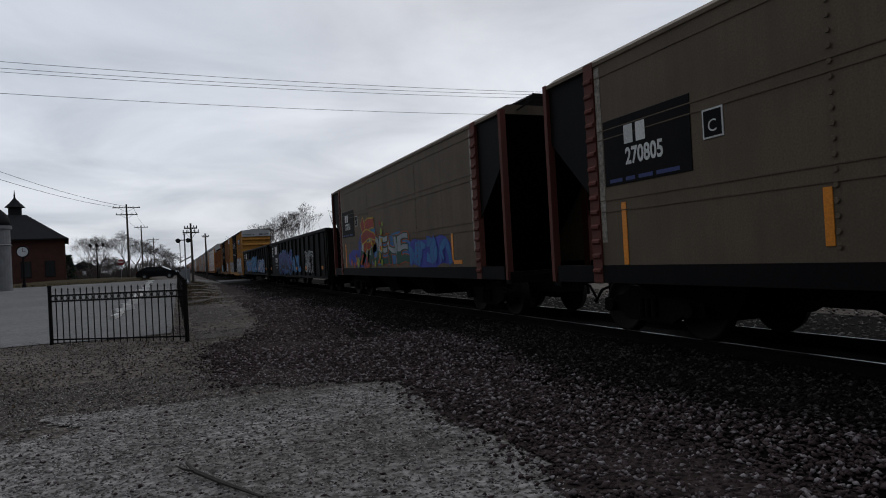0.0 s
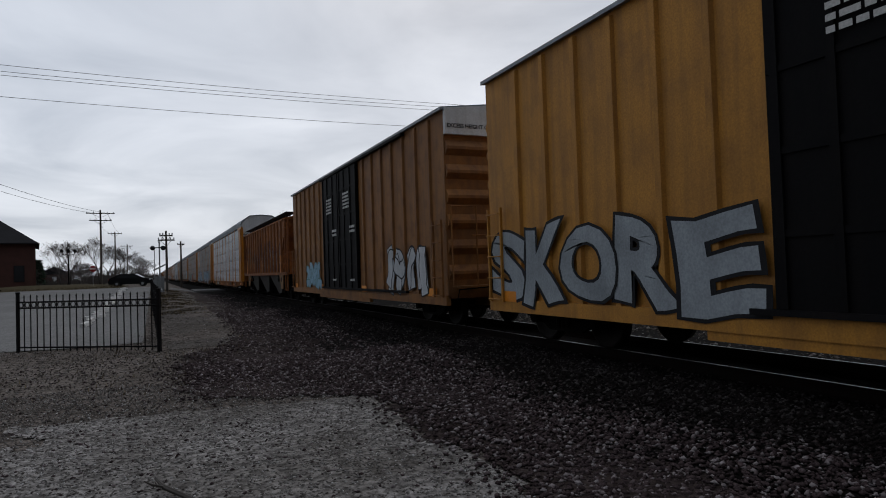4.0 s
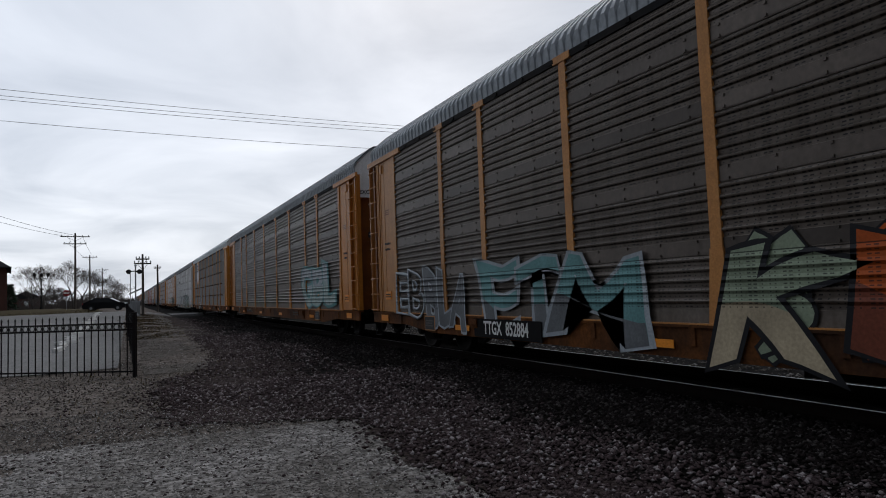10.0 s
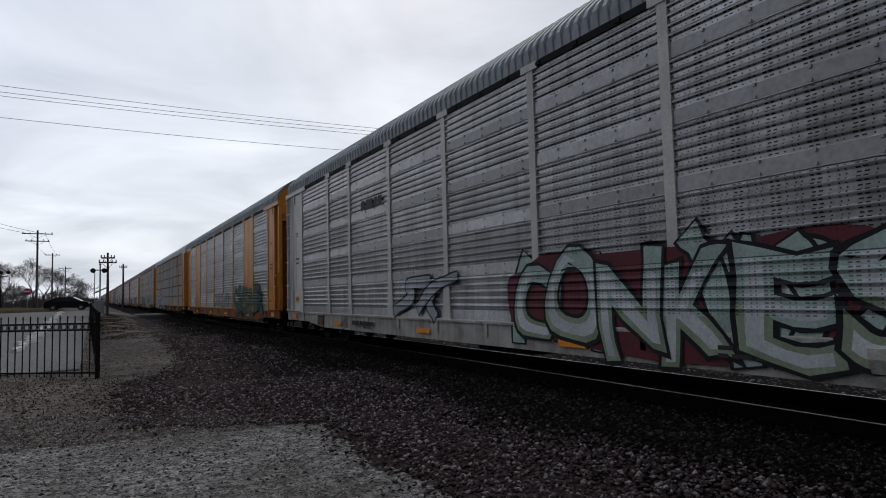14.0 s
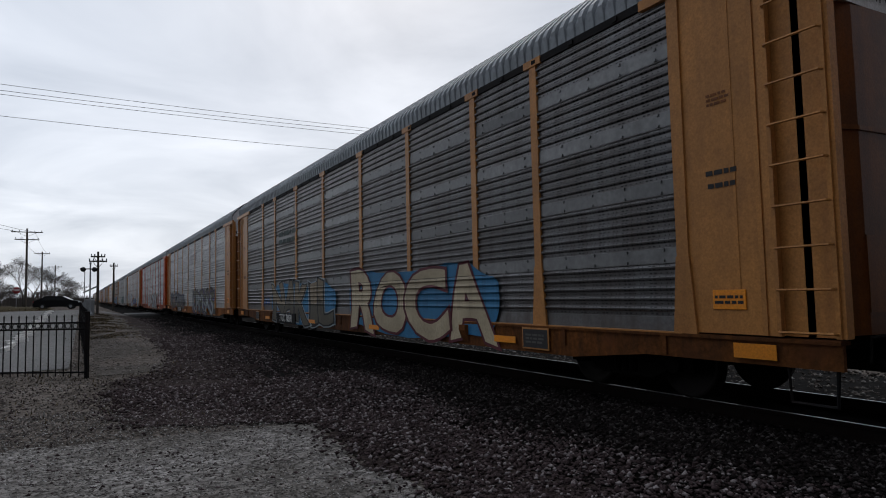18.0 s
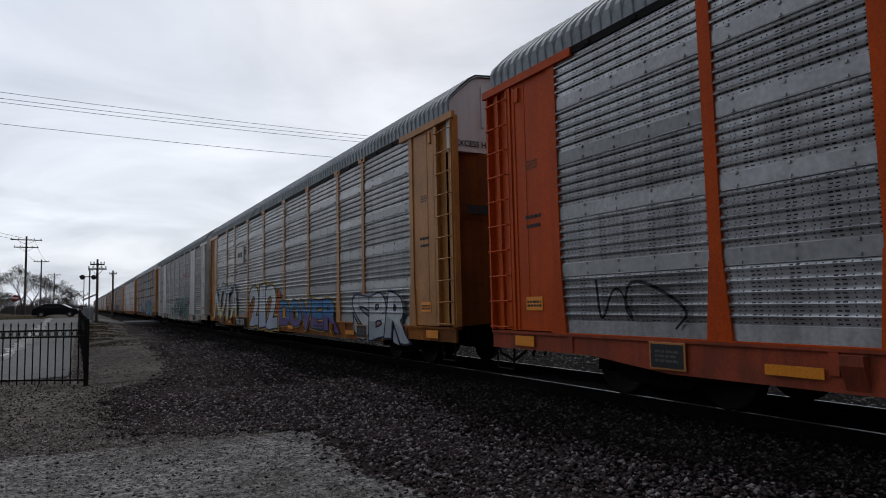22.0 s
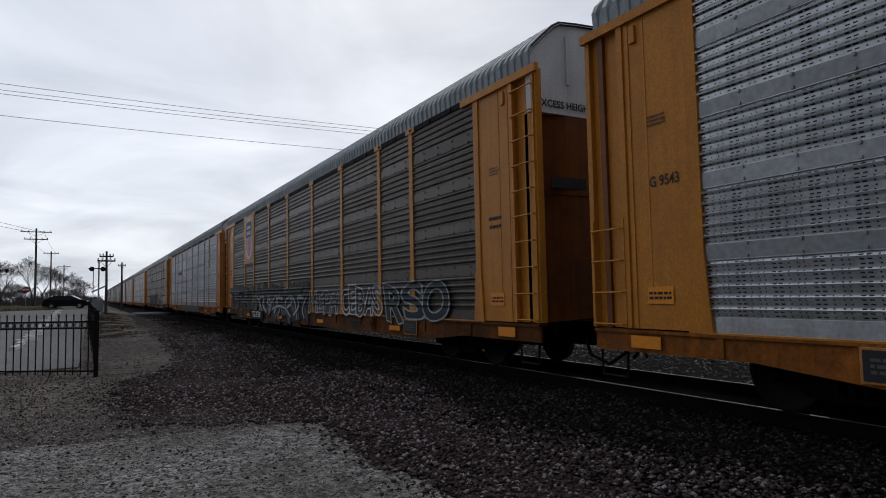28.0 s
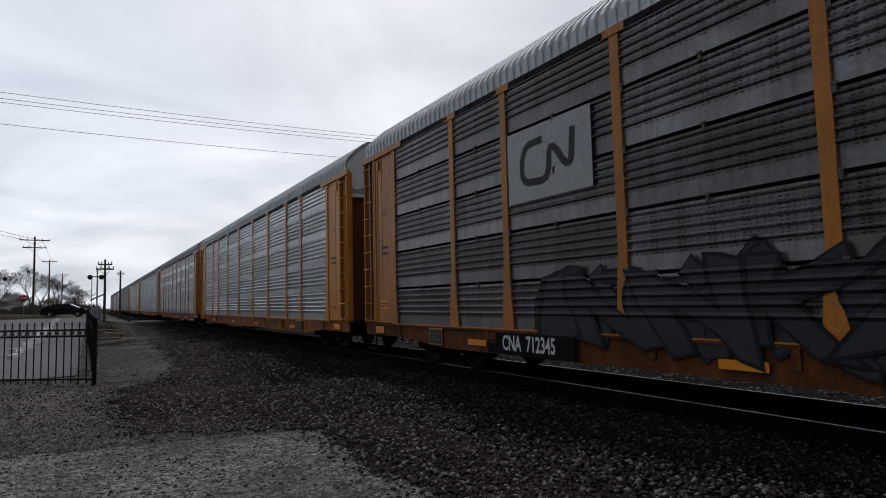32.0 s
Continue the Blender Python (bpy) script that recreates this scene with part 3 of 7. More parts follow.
def cut_glyphs():
    """Every capital in every boldness, made at once while the scene is still empty; in fine facets so that it can be bent."""
    todo = []
    for ch in "ABCDEGHIJKLMNOPRSTUVWXYZ12":
        for bold, line in [(f + d, 0.0) for f in (0.075, 0.05) for d in (0.0, 0.022, -0.032)] + [(0.0, 0.0), (0.03, 0.028)]:
            cu = bpy.data.curves.new("lettering", "FONT")
            cu.body, cu.size, cu.offset, cu.align_x, cu.align_y, cu.resolution_u = ch, 1.0, bold, "CENTER", "CENTER", 4
            if line:
                cu.fill_mode, cu.bevel_depth, cu.bevel_resolution = "NONE", line, 0
            ob = bpy.data.objects.new("lettering", cu)
            scene.collection.objects.link(ob)
            todo.append(((ch, round(bold, 3), line), ob))
    bpy.context.view_layer.update()
    graph = bpy.context.evaluated_depsgraph_get()
    out = {}
    for key, ob in todo:
        me = bpy.data.meshes.new_from_object(ob.evaluated_get(graph))
        if not key[2]:
            bm = bmesh.new()
            bm.from_mesh(me)
            bmesh.ops.triangulate(bm, faces=bm.faces)
            bmesh.ops.subdivide_edges(bm, edges=[e for e in bm.edges if e.calc_length() > 0.22], cuts=2)
            bm.to_mesh(me)
            bm.free()
        me.materials.clear()
        me.materials.append(None)
        out[key] = me
    for key, ob in todo:
        bpy.data.objects.remove(ob)
    return out


GLYPHS = cut_glyphs()


def letters(parent, word, y0, y1, z0, z1, fill, outline, halo=None, cloud=None, shade=None, seed=1, proud=1.535, low=None, wild=1.0, fat=0.075, fluted=True, tangle=False):
    """Sprayed letters on a patch of a car's side, each bent and tilted by hand: halo, outline, fill, a lower tone and an inner line.
    With no fill only their outlines are drawn."""
    rg = random.Random(seed * 7 + len(word))
    at = side_pose((y0 + y1) / 2, (z0 + z1) / 2, proud)
    w, h = y1 - y0, z1 - z0
    if cloud:
        cloud_of(parent, rg, at, w * 1.02, h * 0.92, cloud, fluted=fluted)
    if tangle:
        graffiti(parent, y0, y1, z0, z1, fill, outline, shade, seed + 300, proud - 0.022, 0.13, None, round(len(word) * 0.9), fluted=fluted)
    wide = [GLYPH_WIDE.get(c, 1.0) for c in word]
    x = -w / 2
    for g, ch in enumerate(word):
        cell = w * wide[g] / sum(wide)
        cx, cw = x + cell / 2, cell * (1.12 + 0.12 * wild * rg.random())
        x += cell
        top, foot = h / 2 * (1 - 0.22 * wild * rg.random()), -h / 2 * (1 - 0.16 * wild * rg.random())
        bend, lean, swell, ph = rg.uniform(-0.10, 0.10) * wild, rg.uniform(-0.16, 0.16) * wild, rg.uniform(-0.16, 0.22) * wild, rg.uniform(0, 6.3)
        base = GLYPHS[ch, fat, 0.0]
        xs, zs = [v.co.x for v in base.vertices], [v.co.y for v in base.vertices]
        x_lo, x_hi, z_lo, z_hi = min(xs), max(xs), min(zs), max(zs)
        lift = 0.0045 * (g % 3)

        def layer(bold, z, name, colour, under, label="", cut=None, line=0.0):
            me = GLYPHS[ch, round(bold, 3), line].copy()
            if cut is not None:
                bm = bmesh.new()
                bm.from_mesh(me)
                bmesh.ops.bisect_plane(bm, geom=bm.verts[:] + bm.edges[:] + bm.faces[:], plane_co=(0, z_lo + cut * (z_hi - z_lo), 0), plane_no=(0.25, 1, 0), clear_outer=True)
                bm.to_mesh(me)
                bm.free()
            for v in me.vertices:
                u, q = (v.co.x - x_lo) / (x_hi - x_lo), (v.co.y - z_lo) / (z_hi - z_lo)
                u = 0.5 + (u - 0.5) * (1 + swell * (0.5 - q) * 1.6) + bend * math.sin(3.6 * q + ph) + lean * (q - 0.5)
                q = q + 0.05 * wild * math.sin(5.0 * u + ph)
                v.co.x, v.co.y, v.co.z = cx + (u - 0.5) * cw, foot + q * (top - foot), z + lift + v.co.z * 0.05
            return paint(name, me, colour, under, at, label, fluted)
        if fill is None:
            layer(0.03, 0.004, "graffiti", outline, parent, "sprayed outline letters" if g == 0 else "", line=0.028)
            continue
        head = layer(fat, 0.0, "graffiti", outline, parent, "sprayed block letters" if g == 0 else "")
        if halo:
            layer(fat + 0.022, -0.006, "graffiti_halo", halo, head)
        layer(fat - 0.032, 0.0015, "graffiti_fill", fill, head)
        if low:
            layer(fat - 0.032, 0.0025, "graffiti_shade", low, head, cut=rg.uniform(0.34, 0.52))
        if shade:
            layer(0.0, 0.0035, "graffiti_highlight", shade, head, cut=0.8)


# ---------------------------------------------------------------- running gear
def make_truck():
    b = Build()
    for s in (-1, 1):
        prof = [(-1.15, 0.36), (-1.12, 0.56), (-0.62, 0.64), (-0.42, 0.78), (0.42, 0.78), (0.62, 0.64), (1.12, 0.56), (1.15, 0.36), (0.70, 0.36), (0.48, 0.24), (-0.48, 0.24), (-0.70, 0.36)]
        b.prism(prof, "x", s * 0.98 - 0.06, s * 0.98 + 0.06)
        for dy in (-0.14, 0.0, 0.14):
            b.lathe([(0.055, 0.30), (0.055, 0.60)], (s * 1.06, dy), 8)
        for dy in (-0.89, 0.89):
            b.lathe([(0.11, s * 1.04), (0.11, s * 1.14), (0.06, s * 1.15)], (dy, 0.457), 12, "x")
    b.box(-1.05, -0.18, 0.50, 1.05, 0.18, 0.74)
    b.box(-0.6, -1.0, 0.52, 0.6, -0.92, 0.60).box(-0.6, 0.92, 0.52, 0.6, 1.0, 0.60)
    return b.mesh("truck")


def make_wheelset():
    b = Build()
    b.lathe([(0.08, -1.05), (0.08, 1.05)], (0, 0), 10, "x")
    for s in (-1, 1):
        b.lathe([(0.10, s * 0.62), (0.36, s * 0.70), (0.40, s * 0.68), (0.48, s * 0.68), (0.48, s * 0.71), (0.457, s * 0.72), (0.452, s * 0.82), (0.40, s * 0.82), (0.36, s * 0.76), (0.13, s * 0.80), (0.10, s * 0.84)], (0, 0), 28, "x")
    return b.mesh("wheelset", True)


WHEELSETS = []


def running_gear(car, ys, u0):
    for y in ys:
        tr = part("truck", shared("truck", make_truck), "truck_iron", car, "black cast-iron truck", (0, y, 0))
        for dy in (-0.89, 0.89):
            WHEELSETS.append((part("wheelset", shared("wheelset", make_wheelset), "wheel_steel", tr, "", (0, dy, 0.457)), (0, dy, 0.457), u0 + y + dy))


def make_coupler():
    b = Build()
    b.box(-0.09, -0.45, 0.78, 0.09, 0.5, 0.96)
    b.prism([(-0.16, -0.72), (0.05, -0.74), (0.16, -0.60), (0.13, -0.42), (-0.14, -0.42)], "z", 0.72, 1.02)
    b.tube([(0.3, 0.2, 0.72), (0.34, -0.15, 0.62), (0.30, -0.42, 0.38), (0.12, -0.62, 0.34)], 0.028, 6)
    b.tube([(-0.1, -0.1, 0.99), (-0.6, -0.12, 0.96), (-1.25, -0.08, 0.93), (-1.32, -0.1, 0.70)], 0.016, 5)
    return b.mesh("coupler")


def couplers(car, length):
    me = shared("coupler", make_coupler)
    part("coupler", me, "truck_iron", car, "", (0, 0, 0))
    part("coupler", me, "truck_iron", car, "", pose(0, length, 0, 0, 0, 180))


def ladder(car, y0, y1, z0, z1, x, mat, step=0.43):
    b = Build()
    b.box(x - 0.02, y0 - 0.02, z0, x + 0.03, y0 + 0.025, z1).box(x - 0.02, y1 - 0.025, z0, x + 0.03, y1 + 0.02, z1)
    ld = part("ladder", b, mat, car)
    n = int((z1 - z0 - 0.1) / step)
    me = shared(("rung", round(y1 - y0, 2)), lambda: Build().tube([(0, 0, 0), (-0.05, 0.02, 0), (-0.05, y1 - y0 - 0.02, 0), (0, y1 - y0, 0)], 0.014, 5).mesh("rung"))
    for i in range(n + 1):
        part("rung", me, mat, ld, "", (x - 0.01, y0, z0 + 0.05 + i * step))


def reflectors(car, spots, proud, size=(0.62, 0.11), z=0.64):
    me = shared(("reflector", size), lambda: Build().box(-size[0] / 2, -size[1] / 2, -0.004, size[0] / 2, size[1] / 2, 0.004).mesh("reflector"))
    for y in spots:
        part("reflector", me, "reflector_yellow", car, "yellow reflective strip", side_pose(y, z, proud))


def plate(parent, y, z, w, h, proud, mat, name="plate", label=""):
    me = shared(("plate", w, h), lambda: Build().bevel_box(-w / 2, -h / 2, -0.006, w / 2, h / 2, 0.006, 0.004).mesh("plate"))
    return part(name, me, mat, parent, label, side_pose(y, z, proud))


# ---------------------------------------------------------------- autorack cars
BAYS = [1.85, 2.8, 1.85, 2.75, 2.8, 3.0, 2.8, 2.75, 1.85, 2.8, 1.85]
LENGTH, PITCH = sum(BAYS), 28.3
ROWS_H, BASE, EAVE = 0.85, 0.90, 5.15


def make_panel(width, seam):
    """Fluted sheet: five sloping flutes over a flat strip, or many fine ribs with an open slot above."""
    b = Build()
    if seam == "ribs":
        pts = [(0.0, 0.0)]
        for i in range(13):
            z = 0.01 + i * 0.0605
            pts += [(0.0, z + 0.004), (-0.022, z + 0.024), (-0.025, z + 0.034), (0.0, z + 0.056)]
        pts += [(0.0, 0.805), (0.03, 0.805), (0.03, 0.0)]
    else:
        top = 0.80 if seam else 0.845
        pts = [(-0.010, 0.0), (-0.010, 0.19), (0.0, 0.195)] if not seam else [(0.0, 0.0), (0.0, 0.19)]
        step = (top - 0.20) / 5
        for i in range(5):
            z = 0.20 + i * step
            pts += [(0.0, z), (-0.005, z + 0.38 * step), (-0.034, z + 0.56 * step), (-0.038, z + 0.70 * step), (-0.014, z + 0.90 * step)]
        pts += [(0.0, top), (0.03, top), (0.03, 0.0)]
    b.prism(pts, "y", 0.02, width - 0.02)
    return b.mesh("side_panel")


def make_strip(width):
    """The flat band under the flutes, with its two rows of bolts."""
    b = Build().box(-0.016, 0.03, 0.012, -0.008, width - 0.03, 0.185)
    for y in np.arange(0.30, width - 0.15, 0.62):
        for z in (0.03, 0.17):
            b.box(-0.034, y - 0.016, z - 0.016, -0.014, y + 0.016, z + 0.016)
    return b.mesh("panel_strip")


def make_clip():
    return Build().box(-0.052, -0.022, -0.05, -0.03, 0.022, 0.06).box(-0.06, -0.035, 0.03, -0.04, 0.035, 0.06).mesh("panel_clip")


def make_post():
    b = Build()
    up = EAVE - BASE
    b.prism([(-0.085, 0.62), (0.085, 0.62), (0.085, up), (-0.085, up)], "x", -0.03, 0.02)
    b.prism([(-0.17, -0.02), (0.17, -0.02), (0.095, 0.92), (-0.095, 0.92)], "x", -0.038, 0.0)
    b.prism([(-0.22, up - 0.10), (0.22, up - 0.10), (0.22, up + 0.02), (-0.22, up + 0.02)], "x", -0.045, 0.0)
    return b.mesh("side_post")


ROOF = [(-1.50, 5.14), (-1.50, 5.38), (-1.44, 5.50), (-1.22, 5.72), (-0.98, 5.93), (-0.84, 6.01), (-0.45, 6.05), (0, 6.08), (0.45, 6.05), (0.84, 6.01), (0.98, 5.93), (1.22, 5.72), (1.44, 5.50), (1.50, 5.38), (1.50, 5.14)]


def make_roof():
    b = Build()
    ys, y = [], 0.12
    while y < LENGTH - 0.30:
        ys += [(y, 0.0), (y + 0.02, 0.05), (y + 0.11, 0.05), (y + 0.13, 0.0)]
        y += 0.205
    k = len(ROOF)
    for y, up in ys:
        for x, z in ROOF:
            s = up if z > 5.3 else up * 0.3
            b.v.append((x * (1 + 0.5 * s), y, z + s - 0.02))
    for i in range(len(ys) - 1):
        for j in range(k - 1):
            b.f.append((i * k + j, i * k + j + 1, (i + 1) * k + j + 1, (i + 1) * k + j))
    return b.mesh("roof")


def arch(low):
    return [(-1.46, low)] + [(x * 0.985, z - 0.03) for x, z in ROOF[1:-1]] + [(1.46, low)]


def corner_bay(car, style, front):
    """The plated bay at a car's end, with its ladder; the plate is recessed behind the ladder."""
    m, L = style["post"], LENGTH
    f = (lambda a: a) if front else (lambda a: L - a)
    lo, hi = (lambda a, c: min(f(a), f(c))), (lambda a, c: max(f(a), f(c)))

    def bx(b, a, c, x0, z0, x1, z1):
        b.box(x0, lo(a, c), z0, x1, hi(a, c), z1)
    key = ("bay", front, style.get("end", "ladder"))

    def piece(name, tag, a, c, x0, z0, x1, z1, under):
        me = shared(key + (tag,), lambda: Build().box(x0, lo(a, c), z0, x1, hi(a, c), z1).mesh(name))
        return part(name, me, m, under)

    def make_c():
        b = Build()
        bx(b, -0.05, 2.35, -1.545, 5.03, -1.47, 5.16)
        bx(b, 0.9, 1.0, -1.53, 4.72, -1.47, 4.95)
        return b.mesh("header")
    cp = piece("corner_plate", "a", 0.74, 1.80, -1.49, 0.92, -1.44, 5.08, car)
    piece("plate_rib", "a1", 0.80, 0.86, -1.505, 0.92, -1.485, 5.0, cp)
    piece("plate_rib", "a2", 1.10, 1.13, -1.497, 1.3, -1.485, 5.0, cp)
    piece("recess_plate", "b", 0.02, 0.74, -1.42, 0.92, -1.38, 5.10, car)
    piece("ladder_post", "b1", 0.66, 0.76, -1.52, 0.92, -1.40, 5.10, car)
    piece("corner_post", "b2", 0.0, 0.09, -1.50, 0.92, -1.38, 5.10, car)
    part("header", shared(key + ("c",), make_c), m, car)
    y0, y1 = lo(0.06, 0.66), hi(0.06, 0.66)
    ladder(car, y0, y1, 0.92, 2.4 if (style.get("end") == "short" and not front) or (style.get("front_low") and front) else 5.0, -1.51, m)
    yy = f(1.28)
    ink = "letter_black"
    if style.get("corner") and not front:
        for i, line in enumerate(style["corner"]):
            sign_text(car, line, 0.19, yy - 0.10, style.get("corner_z", 2.80) - 0.22 * i, 1.499, ink, 0.003, 0.85, "stencilled black mark")
    else:
        bars(car, yy, 2.75, 1.497, 1, 0.40, 0.10, ink, label="small stencilled data, worn")
        bars(car, yy, 2.60, 1.497, 1, 0.36, 0.10, ink)
    bars(car, yy, 3.60, 1.497, 3, 0.30, 0.16, "paint_end")
    if front or "corner_z" not in style:
        plate(car, f(1.25), 1.30 if front else 1.35, 0.42, 0.22, 1.500, "reflector_yellow", "placard", "yellow instruction placard")
        bars(car, f(1.25), 1.30 if front else 1.35, 1.508, 2, 0.36, 0.12, ink)


def autorack(k, u0, style):
    car = tagged(new("autorack_car"), style["label"], "freight car", "cars of the train")
    m, panel = style["post"], style["panel"]
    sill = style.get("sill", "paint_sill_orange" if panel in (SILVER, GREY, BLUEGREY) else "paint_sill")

    def make_sill():
        b = Build()
        b.prism([(0.05, 0.61), (2.5, 0.61), (3.9, 0.47), (LENGTH - 3.9, 0.47), (LENGTH - 2.5, 0.61), (LENGTH - 0.05, 0.61), (LENGTH - 0.05, 0.87), (0.05, 0.87)], "x", -1.50, -1.45)
        b.box(-1.53, 0.05, 0.86, -1.36, LENGTH - 0.05, 0.90)
        for y in np.arange(2.2, LENGTH - 1.5, 1.9):
            b.box(-1.525, y - 0.05, 0.63, -1.495, y + 0.05, 0.86)
        return b.mesh("side_sill")
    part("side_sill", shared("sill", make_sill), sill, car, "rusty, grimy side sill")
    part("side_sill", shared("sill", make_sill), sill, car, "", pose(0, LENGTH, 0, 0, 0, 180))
    part("deck", shared("deck", lambda: Build().box(-1.40, 0.3, 0.78, 1.40, LENGTH - 0.3, 0.86).mesh("deck")), "truck_iron", car)
    part("centre_sill", shared("centre", lambda: Build().box(-0.32, 0.1, 0.50, 0.32, LENGTH - 0.1, 0.78).box(-1.3, 12.5, 0.36, -0.7, 14.2, 0.78).box(-1.35, 8.8, 0.52, 1.35, 9.0, 0.78).box(-1.35, 18.1, 0.52, 1.35, 18.3, 0.78).mesh("centre_sill")), "truck_iron", car)
    part("far_side", shared("far", lambda: Build().box(1.42, 0.02, 0.90, 1.50, LENGTH - 0.02, 5.15).mesh("far_side")), "steel_dull", car)
    part("roof", shared("roof", make_roof), style.get("roof", "roof_grey"), car, "ribbed metal roof")

    def make_rail():
        b = Build()
        b.box(-1.515, 0.05, 5.06, -1.45, LENGTH - 0.05, 5.17)
        for y in np.arange(1.0, LENGTH, 0.9):
            b.box(-1.535, y - 0.05, 5.08, -1.51, y + 0.05, 5.14)
        return b.mesh("top_rail")
    part("top_rail", shared("toprail", make_rail), "black_iron", car)
    # end doors towards the front, bowed outwards, in two leaves
    front = style.get("door", "paint_end" if m in (Y, DY, TY) else m)
    for s in (-1, 1):
        leaf = shared(("leaf", s), lambda: Build().prism([(s * 0.02, 0.14), (s * 0.75, 0.17), (s * 1.42, 0.34), (s * 1.42, 0.42), (s * 0.02, 0.26)], "z", 0.92, 4.42).mesh("end_door"))
        dr = part("end_door", leaf, front, car)
        part("door_panel", shared(("leafpanel", s), lambda: Build().prism([(s * 0.30, 0.135), (s * 0.75, 0.157), (s * 0.75, 0.172), (s * 0.30, 0.15)], "z", 1.15, 1.95).mesh("door_panel")), front, dr)
        part("door_rail", shared(("leafrail", s), lambda: Build().prism([(s * 0.06, 0.122), (s * 0.75, 0.155), (s * 1.38, 0.315), (s * 1.38, 0.33), (s * 0.06, 0.14)], "z", 3.05, 3.10).mesh("door_rail")), front, dr)
    part("end_cap", shared("cap", lambda: Build().prism(arch(4.42), "y", 0.16, 0.30).box(-0.72, 0.13, 4.95, -0.66, 0.17, 5.8).box(0.08, 0.10, 4.50, 0.20, 0.17, 6.0).box(0.75, 0.13, 4.95, 0.81, 0.17, 5.8).mesh("end_cap")), style.get("cap", "white_paint"), car, "pale upper end panel")
    part("cap_trim", shared("captrim", lambda: Build().tube([(x * 1.0, 0.15, z + 0.01) for x, z in ROOF[1:-1]], 0.030, 5).mesh("cap_trim")), "black_iron", car, "black seal round the end panel")
    part("rear_end", shared("rear", lambda: Build().prism(arch(0.92), "y", LENGTH - 0.34, LENGTH - 0.24).mesh("rear_end")), front, car)
    me = shared(("text", "eh"), lambda: text_mesh("EXCESS HEIGHT CAR", 0.17, 0.004))
    part("lettering", me, "letter_black", car, "EXCESS HEIGHT CAR in black", end_pose(-0.55, 4.58, 0.148))
    if k % 2 == 0:
        part("end_plate", shared("endplate", lambda: Build().box(-1.1, 0.150, 3.16, -0.35, 0.165, 3.34).mesh("end_plate")), "letter_black", car, "black plate across the end door")
    corner_bay(car, style, True)
    corner_bay(car, style, False)
    # side bays
    y = BAYS[0]
    seam = style.get("seam", False)
    solid = style.get("solid", ())
    for i, w in enumerate(BAYS[1:-1]):
        if i in solid:
            me = shared(("solid", w), lambda: Build().box(-0.03, 0.03, 0.0, 0.03, w - 0.03, 4.22).box(-0.036, w / 2 - 0.01, 0.0, -0.028, w / 2 + 0.01, 4.22).mesh("solid_panel"))
            part("solid_panel", me, style.get("solid_mat", m), car, "plain painted full-height panel", (-1.475, y, BASE + 0.02))
        else:
            me = shared(("panel", w, seam), lambda: make_panel(w, seam))
            skin = panel + "_ribbed" if seam == "ribs" else panel
            for r in range(5):
                sp = part("side_panel", me, skin, car, "", (-1.476, y, BASE + r * ROWS_H))
                if seam and r < 4 and k <= 19:
                    for yy in (w / 2, w - 0.12):
                        part("panel_clip", shared("clip", make_clip), "clip_steel", sp, "", (0, yy, 0.80))
                elif not seam and r and k <= 19:
                    part("panel_strip", shared(("strip", w), lambda: make_strip(w)), panel + "_strip", sp)
        y += w
    y = BAYS[0]
    for w in BAYS[1:]:
        part("side_post", shared("post", make_post), style.get("bay_post", m), car, "", (-1.485, y, BASE))
        y += w
    couplers(car, LENGTH)
    running_gear(car, (3.3, LENGTH - 3.3), u0)
    reflectors(car, (5.6, 11.2, 16.1, 21.6), 1.535)
    reflectors(car, (0.95, LENGTH - 1.0), 1.535, (0.5, 0.16), 0.75)
    for y in (0.12, LENGTH - 0.62):
        part("stirrup", shared("stirrup", lambda: Build().tube([(-1.47, 0, 0.66), (-1.47, 0.02, 0.26), (-1.47, 0.48, 0.26), (-1.47, 0.5, 0.66)], 0.022, 5).mesh("stirrup")), "black_iron", car, "", (0, y, 0))
    part("brake_hose", shared("hose", lambda: Build().tube([(-0.35, 0.3, 0.62), (-0.42, 0.1, 0.36), (-0.42, -0.35, 0.24), (-0.36, -0.62, 0.42), (-0.30, -0.70, 0.60)], 0.03, 6).mesh("brake_hose")), "black_iron", car)
    if style.get("number"):
        yn = style.get("number_at", 19.85)
        plate(car, yn, 0.67, 2.35, 0.36, 1.560, "black_paint", "number_plate", "black panel with white car number")
        sign_text(car, style.get("mark", "TTGX") + "  " + style["number"], 0.35, yn, 0.67, 1.569, "letter_white", 0.008, 0.72)
    else:
        bars(car, 19.6, 0.69, 1.54, 1, 1.6, 0.2, "letter_black")
    bars(car, 8.2, 0.70, 1.54, 2, 0.9, 0.18, "letter_black")
    if k <= 19:
        for y, w in ((4.75, 0.62), (23.2, 0.5)):
            fr = plate(car, y, 0.69, w + 0.06, 0.34, 1.534, "paint_tan_yellow", "data_plate", "black stencil plate with a pale rim")
            part("plate_field", shared(("field", w), lambda: Build().box(-w / 2, -0.145, 0.006, w / 2, 0.145, 0.010).mesh("plate_field")), "letter_black", fr)
            bars(car, y, 0.69, 1.548, 3, w - 0.14, 0.17, "clip_steel")
        for y in (6.9, 21.0):
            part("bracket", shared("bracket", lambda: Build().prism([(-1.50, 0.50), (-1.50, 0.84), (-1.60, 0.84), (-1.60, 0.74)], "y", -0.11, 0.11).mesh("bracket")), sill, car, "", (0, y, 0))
        part("sill_ledge", shared("ledge", lambda: Build().box(-1.531, 1.9, 0.895, -1.47, LENGTH - 1.9, 0.915).mesh("sill_ledge")), m, car)
